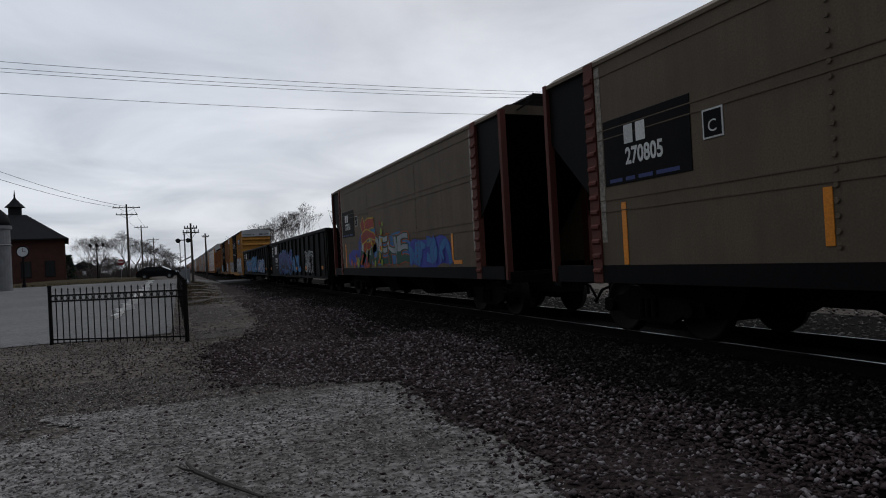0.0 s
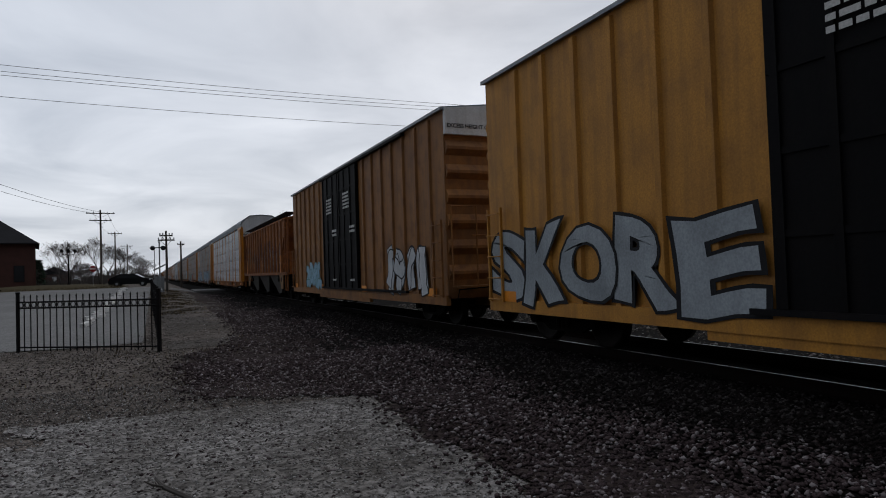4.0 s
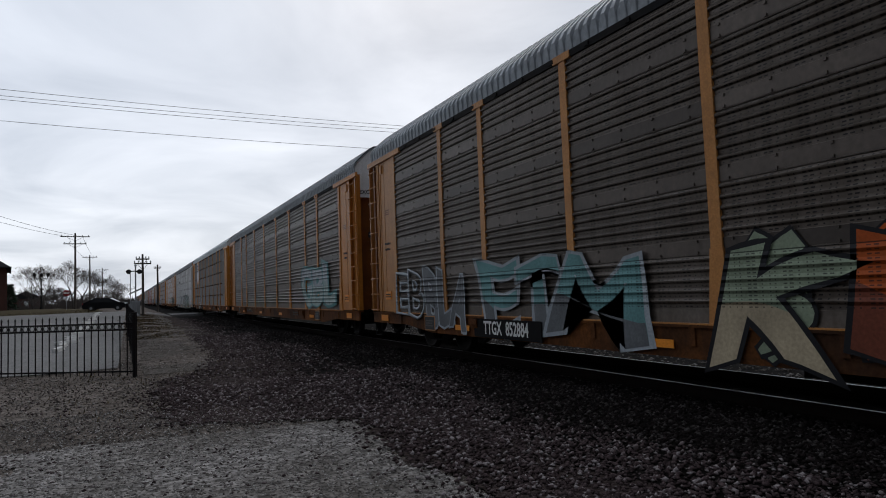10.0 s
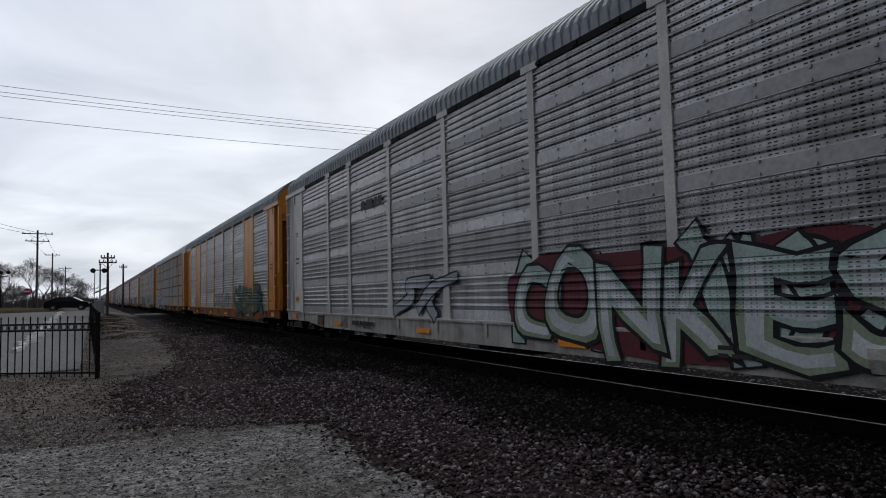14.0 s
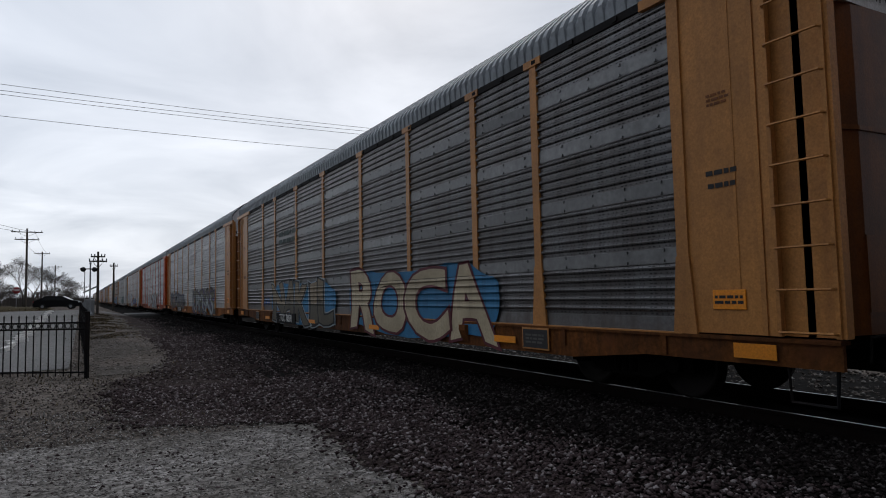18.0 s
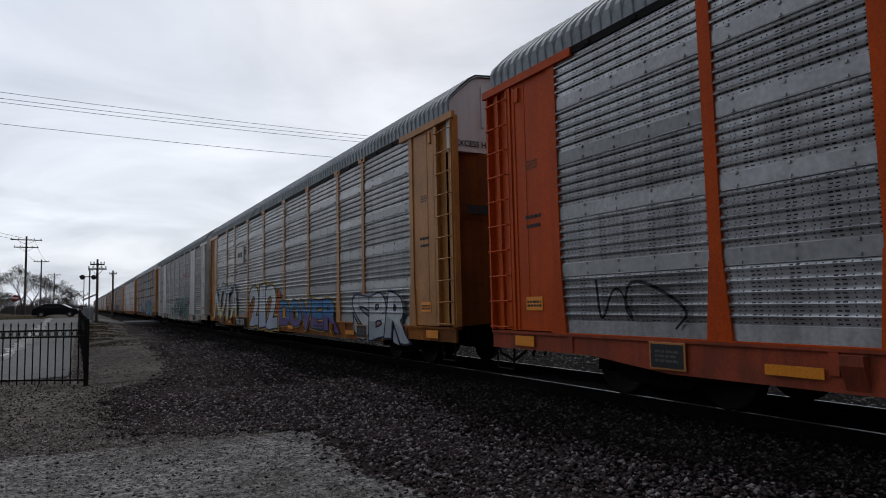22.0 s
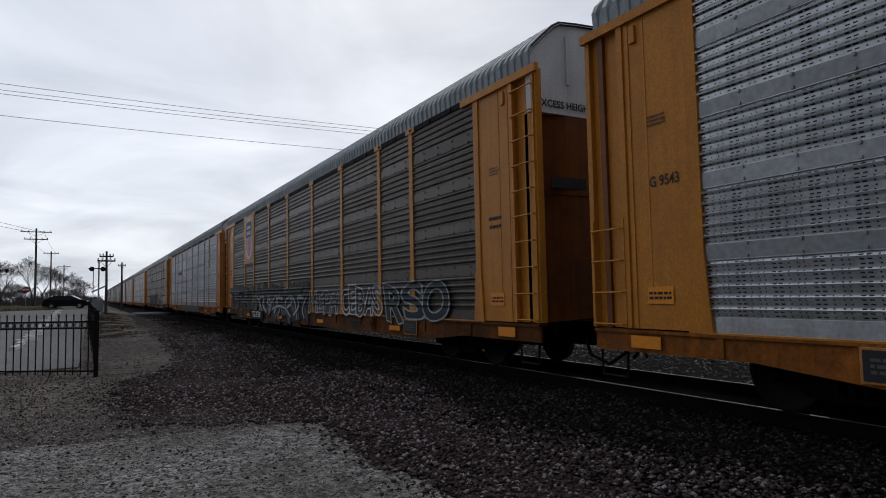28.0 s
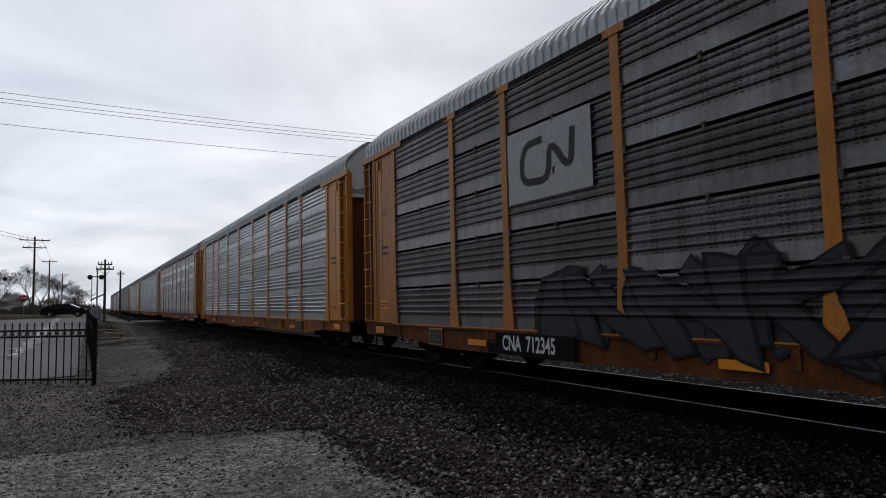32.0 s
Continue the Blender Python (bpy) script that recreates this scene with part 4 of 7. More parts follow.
    for g in style.get("words", ()):
        letters(car, *g[:7], **(g[7] if len(g) > 7 else {}))
    for g in style.get("graffiti", ()):
        graffiti(car, *g[:8], **(g[8] if len(g) > 8 else {}))
    CARS.append((car, u0))
    return car


def shield(car, y, z, w, h, top, low, stripes=False):
    """A painted shield emblem: a dark upper band over a pale field, with a rim."""
    def outline(k):
        a, c = w / 2 * k, h / 2 * k
        right = [(0.0, c * 0.97), (a * 0.35, c * 0.86), (a * 0.72, c * 0.98), (a, c * 0.72), (a * 0.86, c * 0.45), (a * 0.95, c * 0.05), (a, -c * 0.35), (a * 0.85, -c * 0.72), (a * 0.45, -c * 0.92), (0.0, -c)]
        return right + [(-x, q) for x, q in reversed(right[1:-1])]
    b = Build(); b.prism(outline(1.06), "z", -0.004, 0.0)
    em = part("emblem", b, "letter_white", car, "painted shield emblem", side_pose(y, z, 1.534))
    b = Build(); b.prism(outline(1.0), "z", 0.0, 0.003)
    part("emblem_field", b, low, em)
    pts = outline(0.97)
    b = Build(); b.prism([(x, max(q, h * 0.06)) for x, q in pts if q > 0.0], "z", 0.003, 0.006)
    part("emblem_band", b, top, em)
    for row, (n, zz) in enumerate(((5, 0.30), (7, 0.16))):
        for i in range(n):
            x = (i - (n - 1) / 2) * w * 0.66 / n
            b = Build().bevel_box(x - w * 0.23 / n, h * (zz - 0.045), 0.006, x + w * 0.23 / n, h * (zz + 0.045), 0.008, 0.001)
            part("emblem_bar", b, "letter_white", em)
    if stripes:
        for i in range(-3, 4):
            b = Build().box(i * w * 0.125 - w * 0.032, -h * (0.43 - 0.018 * i * i), 0.003, i * w * 0.125 + w * 0.032, h * 0.06, 0.005)
            part("emblem_stripe", b, "emblem_red", em)


CARS = []
Y, DY, TY, OR, GR = "paint_yellow", "paint_deep_yellow", "paint_tan_yellow", "paint_orange_red", "paint_pale_grey"
SILVER, GREY, BLUEGREY, DULL, BROWN = "steel_bright", "steel_grey", "steel_blue", "steel_dull", "steel_brown"
STYLES = {
    1: dict(post=DY, panel=SILVER, label="yellow autorack car with bright corrugated steel sides", number="964859", graffiti=[(17.0, 20.0, 0.95, 1.6, None, "grey", None, 11, dict(thick=0.04)), (21.0, 25.0, 1.0, 1.9, None, "grey", None, 12, dict(thick=0.05))]),
    2: dict(post=TY, panel=BROWN, number="992736", label="tan autorack car with dark weathered sides and sky-blue graffiti",
            words=[("ARDUIS", 4.3, 12.4, 0.50, 2.15, "skyblue", "black", dict(seed=3, wild=1.7, low="blue_white", tangle=True)), ("SUWEL", 15.2, 24.5, 0.62, 2.12, "blue_white", "black", dict(seed=5, wild=1.5, low="skyblue", tangle=True))],
            graffiti=[(2.3, 3.4, 1.65, 2.15, None, "pale", None, 22, dict(thick=0.03)), (4.4, 12.0, 0.95, 2.2, "rust", "rust", None, 26, dict(count=4, proud=1.515, thick=0.3))]),
    3: dict(post=TY, panel=BROWN, number="852884", label="tan autorack car with dull grey sides, chalky tags and sage graffiti",
            words=[("EB", 23.5, 25.2, 0.75, 2.0, None, "pale", dict(seed=2)), ("BLA", 21.3, 23.4, 0.55, 2.0, "grey", "pale", dict(seed=4)), ("ETM", 16.4, 20.7, 0.55, 2.1, "teal", "pale", dict(seed=6, wild=1.5, low="grey", fat=0.05)), ("K", 13.3, 15.0, 0.40, 1.95, "sage", "black", dict(seed=8, wild=2.0, low="cream", tangle=True)), ("NA", 10.8, 13.4, 0.42, 1.95, "orange", "black", dict(seed=9, wild=1.6, low="rust", tangle=True))],
            graffiti=[(2.3, 3.6, 1.2, 2.2, None, "white", None, 34, dict(thick=0.02)), (4.8, 6.2, 1.2, 1.9, None, "white", None, 35, dict(thick=0.02))]),
    4: dict(post=Y, panel=BROWN, corner=("25047",), corner_z=1.75, label="yellow autorack car with brown-grey sides and pale teal graffiti",
            words=[("GBL", 2.4, 7.0, 0.95, 2.62, "pale", "teal", dict(seed=4, halo="teal", low="teal_white"))],
            graffiti=[(10.3, 11.9, 1.0, 1.9, None, "sage", None, 42, dict(thick=0.10, count=1)), (13.2, 20.8, 0.6, 1.8, None, "sage", None, 43, dict(thick=0.02, count=5))]),
    5: dict(post=DY, panel=BROWN, seam="ribs", roof="roof_pale", label="yellow autorack car with dark seamed sides and chalk-white outlines", number="254057", end="tall",
            words=[("DOJE", 17.95, 20.5, 0.85, 1.78, None, "white", dict(seed=3)), ("OLHO", 22.7, 25.2, 0.90, 1.65, None, "pale", dict(seed=5))]),
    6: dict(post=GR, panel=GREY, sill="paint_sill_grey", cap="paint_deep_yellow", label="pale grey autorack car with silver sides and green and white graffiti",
            words=[("ME", 4.4, 6.4, 0.48, 1.9, "teal_white", "black", dict(seed=3, wild=1.5, low="sage")), ("CONKES", 6.2, 12.7, 0.48, 2.1, "teal_white", "black", dict(seed=6, wild=1.6, cloud="maroon", low="sage", shade="white", tangle=True))],
            graffiti=[(15.4, 17.2, 0.82, 1.95, "pale", "black", "white", 62, dict(count=1))]),
    7: dict(post=DY, panel=GREY, front_low=True, solid=(2 - 1, 7), cap="paint_deep_yellow", label="yellow autorack car with two plain yellow panels and dark green graffiti",
            words=[("GREZHIR", 2.7, 8.65, 0.52, 1.98, "green", "black", dict(seed=8, wild=2.2, fat=0.05)), ("OTBTIWT", 10.1, 14.6, 0.98, 1.72, "teal_white", "black", dict(seed=2, wild=0.5, fat=0.05))],
            graffiti=[(21.0, 23.4, 0.6, 1.9, None, "teal", None, 74, dict(thick=0.06))]),
    8: dict(post=DY, panel=DULL, seam="ribs", roof="roof_pale", number="254488", label="yellow autorack car with seamed grey sides and broad pale graffiti",
            words=[("JEBUSTAR", 16.9, 25.4, 0.50, 1.95, "blue_white", "black", dict(seed=8, wild=0.7, low="pale"))]),
    9: dict(post=TY, panel=DULL, number="700591", number_at=18.95, corner=("26602",), corner_z=2.3, label="tan autorack car with grey sides and cream graffiti",
            words=[("NAKIL", 14.1, 20.8, 0.46, 2.0, "tan", "black", dict(seed=9, halo="pale", cloud="turquoise", low="olive")), ("ROCA", 5.9, 12.7, 0.45, 2.1, "cream", "maroon", dict(seed=10, cloud="turquoise"))],
            graffiti=[(21.2, 22.2, 0.95, 1.5, None, "blue", None, 94, dict(thick=0.1))]),
    10: dict(post=TY, panel=GREY, number="710716", number_at=18.85, label="tan autorack car with silver-grey sides and black graffiti",
             words=[("NUTEDO", 16.8, 24.4, 0.70, 1.85, "grey", "black", dict(seed=6, wild=1.5, halo="purple", low="olive", tangle=True)), ("KAMERS", 5.0, 12.6, 0.45, 2.02, "olive", "black", dict(seed=12, wild=1.9, halo="purple", low="grey", shade="pale", tangle=True))]),
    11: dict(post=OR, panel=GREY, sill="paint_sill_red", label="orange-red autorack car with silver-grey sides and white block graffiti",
             words=[("HORK", 7.4, 13.7, 0.48, 2.02, "white", "black", dict(seed=3, wild=0.8, halo="cream", cloud="rust", low="pale")), ("SOI", 14.6, 16.6, 0.6, 1.75, "white", "black", dict(seed=5))],
             graffiti=[(23.0, 24.9, 0.9, 1.95, None, "black", None, 113, dict(thick=0.08, count=1))]),
    12: dict(post=TY, panel=GREY, label="tan autorack car with silver-grey sides and large white and orange graffiti", number="716178", number_at=19.1,
             words=[("NOTA", 19.9, 25.5, 0.70, 2.55, "pale", "grey", dict(seed=7, wild=1.3, low="yellow", shade="white")), ("DOVER", 6.4, 12.5, 0.58, 1.62, "azure", "navy", dict(seed=4, wild=0.7, low="purple", halo="yellow")), ("SBR", 2.0, 5.3, 0.5, 1.75, "white", "navy", dict(seed=6, halo="pale", low="pale"))]),
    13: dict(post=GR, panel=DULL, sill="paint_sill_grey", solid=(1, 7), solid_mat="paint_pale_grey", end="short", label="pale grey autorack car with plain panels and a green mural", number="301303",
             words=[("VAMXIA", 7.2, 13.4, 0.5, 2.1, "green", "pale", dict(seed=14, wild=2.6, fat=0.05, tangle=True)), ("WA", 13.2, 16.4, 0.5, 1.8, "green", "pale", dict(seed=3, wild=2.4, fat=0.05)), ("K", 7.0, 9.4, 0.5, 1.7, "red", "maroon", dict(seed=3, wild=2.4, proud=1.525))]),
    14: dict(post=Y, panel=DULL, roof="roof_pale", label="yellow autorack car with dull seamed sides and blue and green graffiti", seam="ribs",
             words=[("GLOVE", 5.3, 11.1, 0.5, 2.15, "azure", "navy", dict(seed=14, wild=0.8, halo="lime", low="blue", shade="skyblue")), ("STUPE", 12.6, 17.0, 0.7, 1.9, "skyblue", "navy", dict(seed=4, low="turquoise"))],
             graffiti=[(2.6, 4.8, 0.6, 1.6, "lime", "green", "blue", 142, dict(count=1))]),
    15: dict(post=DY, panel=SILVER, solid=(7,), solid_mat="paint_yellow", end="short", corner=("G 9543",), label="yellow autorack car with bright sides and a red octagonal emblem", number="986450"),
    16: dict(post=DY, panel=BROWN, label="yellow autorack car with brown-grey sides and a low band of graffiti", number="973100",
             words=[("TETRO", 20.2, 25.9, 0.80, 1.95, "charcoal", "black", dict(seed=5, wild=0.6)), ("MORNACH", 12.4, 19.9, 0.50, 1.98, "charcoal", "black", dict(seed=16, wild=2.2, low="olive", tangle=True)), ("CEBAS", 6.3, 9.2, 0.82, 1.75, None, "white", dict(seed=2)), ("RSO", 3.0, 6.1, 0.75, 1.72, "charcoal", "pale", dict(seed=6, fat=0.05)), ("MEPH", 9.5, 12.3, 0.8, 1.6, None, "pale", dict(seed=12))],
             graffiti=[(12.6, 19.6, 0.62, 1.55, "pale", "black", None, 163, dict(count=4, thick=0.07, proud=1.552))]),
    17: dict(post=Y, panel=BLUEGREY, corner=("FXE", "320188"), corner_z=2.09, label="yellow autorack car with blue-grey corrugated sides",
             graffiti=[(8.0, 17.1, 0.47, 0.92, "grey", "black", "pale", 171, dict(count=16, thick=0.13))],
             words=[("LNOK", 25.3, 26.1, 1.42, 1.68, None, "white", dict(seed=3, proud=1.50, fluted=False)), ("DOKE", 25.25, 26.15, 1.10, 1.38, None, "white", dict(seed=5, proud=1.50, fluted=False))]),
    18: dict(post=Y, panel=DULL, seam="gaps", roof="roof_pale", mark="CNA", label="yellow autorack car with seamed dark grey sides and black graffiti", number="712345", number_at=20.0,
             words=[("MSH", 5.5, 8.6, 0.46, 1.85, "black", "white", dict(seed=8)), ("INNKAUN", 10.5, 19.6, 0.62, 1.95, "charcoal", "black", dict(seed=18, wild=1.6, fat=0.075, tangle=True))]),
    19: dict(post=DY, panel=SILVER, roof="roof_pale", label="yellow autorack car with bright corrugated steel sides"),
}
EXTRA_STYLES = [dict(post=GR, panel=GREY), dict(post=DY, panel=GREY), dict(post=GR, panel=DULL), dict(post=GR, panel=SILVER), dict(post=Y, panel=BLUEGREY), dict(post=GR, panel=DULL), dict(post=TY, panel=GREY)]

# ---------------------------------------------------------------- other cars
def hopper_tan(u0, number, painted):
    L = 15.9
    car = tagged(new("hopper_car"), "dusty tan covered hopper car with red-brown end posts" + (" and bright graffiti" if painted else ""), "freight car", "cars of the train")
    body = part("side_sheet", Build().box(-1.50, 1.5, 1.14, -1.44, L - 1.5, 4.35), "hopper_tan", car, "tan painted steel side")
    part("side_sheet", Build().box(1.44, 1.5, 1.14, 1.50, L - 1.5, 4.35), "hopper_tan", car)
    part("roof", Build().prism([(-1.52, 4.32), (-1.52, 4.38), (-1.30, 4.52), (1.30, 4.52), (1.52, 4.38), (1.52, 4.32)], "y", 0.1, L - 0.1), "hopper_tan", car)
    for z in (1.98, 2.16, 3.12, 3.26, 4.12):
        part("seam", shared(("hs", L), lambda: Build().box(-1.512, 1.55, -0.008, -1.495, L - 1.55, 0.008).mesh("seam")), "hopper_tan", body, "", (0, 0, z))
    for y in (5.4, 10.4):
        for z in np.arange(1.3, 4.2, 0.16):
            part("rivet", shared("rivet", lambda: Build().lathe([(0.035, -1.525), (0.03, -1.535)], (0, 0), 6, "x").mesh("rivet")), "hopper_tan", body, "", (0.012, y, z))
    for f in (lambda a: a, lambda a: L - a):
        lo = lambda a, c: (min(f(a), f(c)), max(f(a), f(c)))
        for a, c in ((0.02, 0.12), (1.28, 1.52)):
            y0, y1 = lo(a, c)
            for s in (-1, 1):
                x0, x1 = sorted((s * 1.53, s * 1.40))
                post = part("end_post", Build().box(x0, y0, 0.86, x1, y1, 4.40), "hopper_red", car, "red-brown end post")
                if c - a > 0.2 and s < 0:
                    for z in np.arange(1.05, 4.3, 0.235):
                        part("post_notch", shared(("notch", L), lambda: Build().prism([(-1.528, -0.05), (-1.56, -0.02), (-1.56, 0.02), (-1.528, 0.05)], "y", -0.10, 0.10).mesh("post_notch")), "hopper_red", post, "", (0, (y0 + y1) / 2, float(z)))
        for s in (-1, 1):
            b = Build()
            b.prism([(f(0.1), 4.36), (f(1.4), 4.36), (f(1.4), 2.1), (f(0.1), 3.35)], "x", *sorted((s * 1.44, s * 1.46)))
            part("gusset", b, "black_paint", car)
        # red-brown slope sheet, coloured black for the shade in the open end
        b = Build()
        b.prism([(f(0.15), 4.40), (f(0.15), 4.30), (f(3.2), 1.15), (f(3.2), 4.40)], "x", -1.38, 1.38)
        part("slope_sheet", b, "black_paint", car)
        part("end_sill", Build().box(-1.48, lo(0, 0.22)[0], 0.78, 1.48, lo(0, 0.22)[1], 1.02), "black_paint", car)
        y0, y1 = lo(-0.02, 1.4)
        b = Build()
        for y in np.linspace(y0, y1, 13):
            b.box(-0.75, y - 0.015, 4.72, 0.75, y + 0.015, 4.75)
        b.tube([(-0.75, y0, 4.70), (-0.75, y1, 4.70)], 0.03, 5).tube([(0.75, y0, 4.70), (0.75, y1, 4.70)], 0.03, 5)
        b.tube([(-0.75, f(0), 4.72), (-0.75, f(0), 4.62), (-1.1, f(0.05), 4.4)], 0.02, 5)
        part("end_walkway", b, "black_iron", car)
    b = Build()
    b.box(-0.35, 1.2, 4.62, 0.35, L - 1.2, 4.66)
    for y in np.arange(1.6, L - 1.4, 1.1):
        b.box(-0.3, y, 4.50, 0.3, y + 0.06, 4.63)
    part("roof_walk", b, "black_iron", car)
    for i in range(4):
        yc = 3.0 + i * 3.3
        b = Build()
        n = len(b.v)
        b.v += [(-1.45, yc - 1.5, 1.14), (1.45, yc - 1.5, 1.14), (1.45, yc + 1.5, 1.14), (-1.45, yc + 1.5, 1.14), (-0.8, yc - 0.4, 0.32), (0.8, yc - 0.4, 0.32), (0.8, yc + 0.4, 0.32), (-0.8, yc + 0.4, 0.32)]
        b.f += [(n, n + 1, n + 2, n + 3), (n, n + 4, n + 5, n + 1), (n + 1, n + 5, n + 6, n + 2), (n + 2, n + 6, n + 7, n + 3), (n + 3, n + 7, n + 4, n), (n + 4, n + 7, n + 6, n + 5)]
        part("discharge_hopper", b, "black_paint", car)
    # black sills made deeper so their lower part stands for the shadow beneath
    part("side_sill", Build().box(-1.52, 0.2, 0.86, -1.42, L - 0.2, 1.14).box(1.42, 0.2, 0.86, 1.52, L - 0.2, 1.14).box(-0.3, 0, 0.52, 0.3, L, 0.95), "black_paint", car)
    for f in (1.53, L - 1.66):
        part("worn_edge", Build().box(-1.505, f, 1.5, -1.498, f + 0.13, 4.28), "worn_tan", car, "pale worn paint along the edge")
    plate(car, L - 2.62, 2.88, 1.85, 1.02, 1.505, "black_paint", "number_panel", "black number panel")
    sign_text(car, number, 0.34, L - 2.62, 2.76, 1.516, "letter_white", 0.010, 0.80)
    for i in (0, 1):
        part("lettering", Build().bevel_box(-0.10, -0.14, -0.001, 0.10, 0.14, 0.001, 0.0005), "letter_white", car, "", side_pose(L - 2.30 - 0.27 * i, 3.10, 1.516))
    bars(car, L - 2.62, 2.44, 1.516, 1, 1.6, 0.10, "emblem_blue")
    for off, mm in ((0, "letter_white"), (0.004, "black_paint")):
        plate(car, L - 3.92, 2.92, 0.34 - off * 12, 0.38 - off * 12, 1.506 + off, mm, "placard")
    sign_text(car, "C", 0.22, L - 3.92, 2.88, 1.520, "letter_white")
    for y, h in ((L - 2.1, 0.95), (L - 5.4, 0.62), (2.9, 0.7)):
        plate(car, y, 1.62, 0.11, h, 1.506, "reflector_yellow", "reflector", "yellow upright stripe")
    plate(car, 2.6, 1.26, 0.5, 0.10, 1.507, "reflector_yellow", "reflector")
    if painted:
        rg0 = random.Random(70)
        letters(car, "MOEHE", 6.2, 11.4, 1.20, 2.30, "pale", "green", seed=7, proud=1.515, low="green", halo="orange", cloud="azure", fluted=False, fat=0.05)
        cloud_of(car, rg0, side_pose(11.4, 1.52, 1.511), 3.9, 0.66, "violet", fluted=False)
        cloud_of(car, rg0, side_pose(10.6, 1.85, 1.512), 2.4, 1.2, "violet", fluted=False)
        cloud_of(car, rg0, side_pose(10.2, 2.1, 1.515), 1.5, 1.0, "azure", fluted=False)
        graffiti(car, 3.1, 6.2, 1.17, 1.95, "azure", "violet", None, 9, 1.513, 0.2, "violet", 3, fluted=False)
        graffiti(car, 9.7, 11.2, 1.55, 2.95, "red", "yellow", "orange", 9, 1.520, 0.2, None, 1, fluted=False)
        rg = random.Random(77)
        for i in range(34):
            b = Build()
            rx, rz, tilt = rg.uniform(0.05, 0.12), rg.uniform(0.07, 0.13), rg.uniform(-0.7, 0.7)
            pts = [(rx * math.cos(a) + tilt * rz * math.sin(a) * 0.5, rz * math.sin(a)) for a in np.linspace(0, 2 * math.pi, 11)[:-1]]
            b.prism(pts, "z", 0.0, 0.002)
            y = rg.uniform(8.5, 12.9)
            paint("graffiti_petal", b, rg.choice(("orange", "yellow", "orange", "lime", "red")), car, side_pose(y, 1.24 + rg.random() ** 1.5 * 1.3 * (13.3 - y) / 4, 1.540 + 0.0005 * i), "" if i else "sprayed orange petal", False)
    couplers(car, L)
    running_gear(car, (2.0, L - 2.0), u0)
    CARS.append((car, u0))


def gondola(u0, L, number, paint):
    car = tagged(new("gondola_car"), "black steel gondola car with ribbed sides and spray-painted forms", "freight car", "cars of the train")
    walls = {}
    for s in (-1, 1):
        walls[s] = part("side_wall", Build().box(min(s * 1.48, s * 1.40), 0.1, 0.72, max(s * 1.48, s * 1.40), L - 0.1, 2.88), "black_paint", car)
    for y in (0.1, L - 0.2):
        part("end_wall", Build().box(-1.40, y, 0.72, 1.40, y + 0.1, 2.85), "black_paint", car)
    part("floor_plate", Build().box(-1.40, 0.2, 0.80, 1.40, L - 0.2, 0.92), "black_paint", car)
    b = Build()
    b.bevel_box(-1.58, 0.0, 2.84, -1.36, L, 3.0, 0.02).bevel_box(1.36, 0.0, 2.84, 1.58, L, 3.0, 0.02).box(-1.36, 0.0, 2.84, 1.36, 0.2, 2.98).box(-1.36, L - 0.2, 2.84, 1.36, L, 2.98)
    part("top_chord", b, "black_paint", car, "dented black top rim")
    for s in (-1, 1):
        for y in np.linspace(1.9, L - 1.9, 13):
            if L - 4.4 < y < L - 1.7:
                continue
            x0, x1 = sorted((s * 1.56, s * 1.47))
            part("side_rib", shared(("gr", s), lambda: Build().prism([(x0 if s > 0 else x1, -0.10), (x1 if s > 0 else x0, -0.06), (x1 if s > 0 else x0, 0.06), (x0 if s > 0 else x1, 0.10)], "z", 0.74, 2.86).mesh("side_rib")), "black_paint", walls[s], "", (0, float(y), 0))
    for x0, x1 in ((-1.56, -1.42), (1.42, 1.56)):
        part("side_sill", Build().box(x0, 0.05, 0.66, x1, L - 0.05, 0.78), "black_paint", car)
    part("centre_sill", Build().box(-0.3, 0, 0.55, 0.3, L, 0.80), "black_paint", car)
    for y in (0.15, L - 0.75):
        ladder(car, y, y + 0.5, 0.75, 2.8, -1.53, "black_iron", 0.4)
    # rear emblem: slanted bars and block shapes stand for the owner's mark
    b = Build()
    for i in range(4):
        b.prism([(-0.34 + 0.04 * i, 0.30 - 0.17 * i), (0.16 + 0.02 * i, 0.30 - 0.17 * i), (0.13, 0.20 - 0.17 * i), (-0.37 + 0.04 * i, 0.20 - 0.17 * i)], "z", -0.002, 0.002)
    part("emblem", b, "letter_white", car, "white slanted bars", side_pose(L - 1.30, 2.33, 1.50))
    b = Build()
    for x in (-0.46, 0.06):
        b.prism([(x - 0.06, -0.26), (x + 0.36, -0.26), (x + 0.46, 0.26), (x + 0.04, 0.26)], "z", -0.002, 0.002)
    part("emblem", b, "letter_white", car, "white block emblem", side_pose(L - 2.85, 2.42, 1.50))
    sign_text(car, number, 0.42, L - 2.95, 1.72, 1.50, "letter_white", 0.008, 0.85)
    sign_text(car, "LD LMT  21740", 0.15, L - 2.95, 1.40, 1.50, "letter_white")
    sign_text(car, "LT WT   68600", 0.15, L - 2.95, 1.20, 1.50, "letter_white")
    reflectors(car, (1.0, 5.2, 8.1, L - 0.75), 1.590, (0.34, 0.16), 1.18)
    for g in paint:
        letters(car, *g[:7], proud=1.575, fluted=False, **g[7])
    couplers(car, L)
    running_gear(car, (2.0, L - 2.0), u0)
    CARS.append((car, u0))


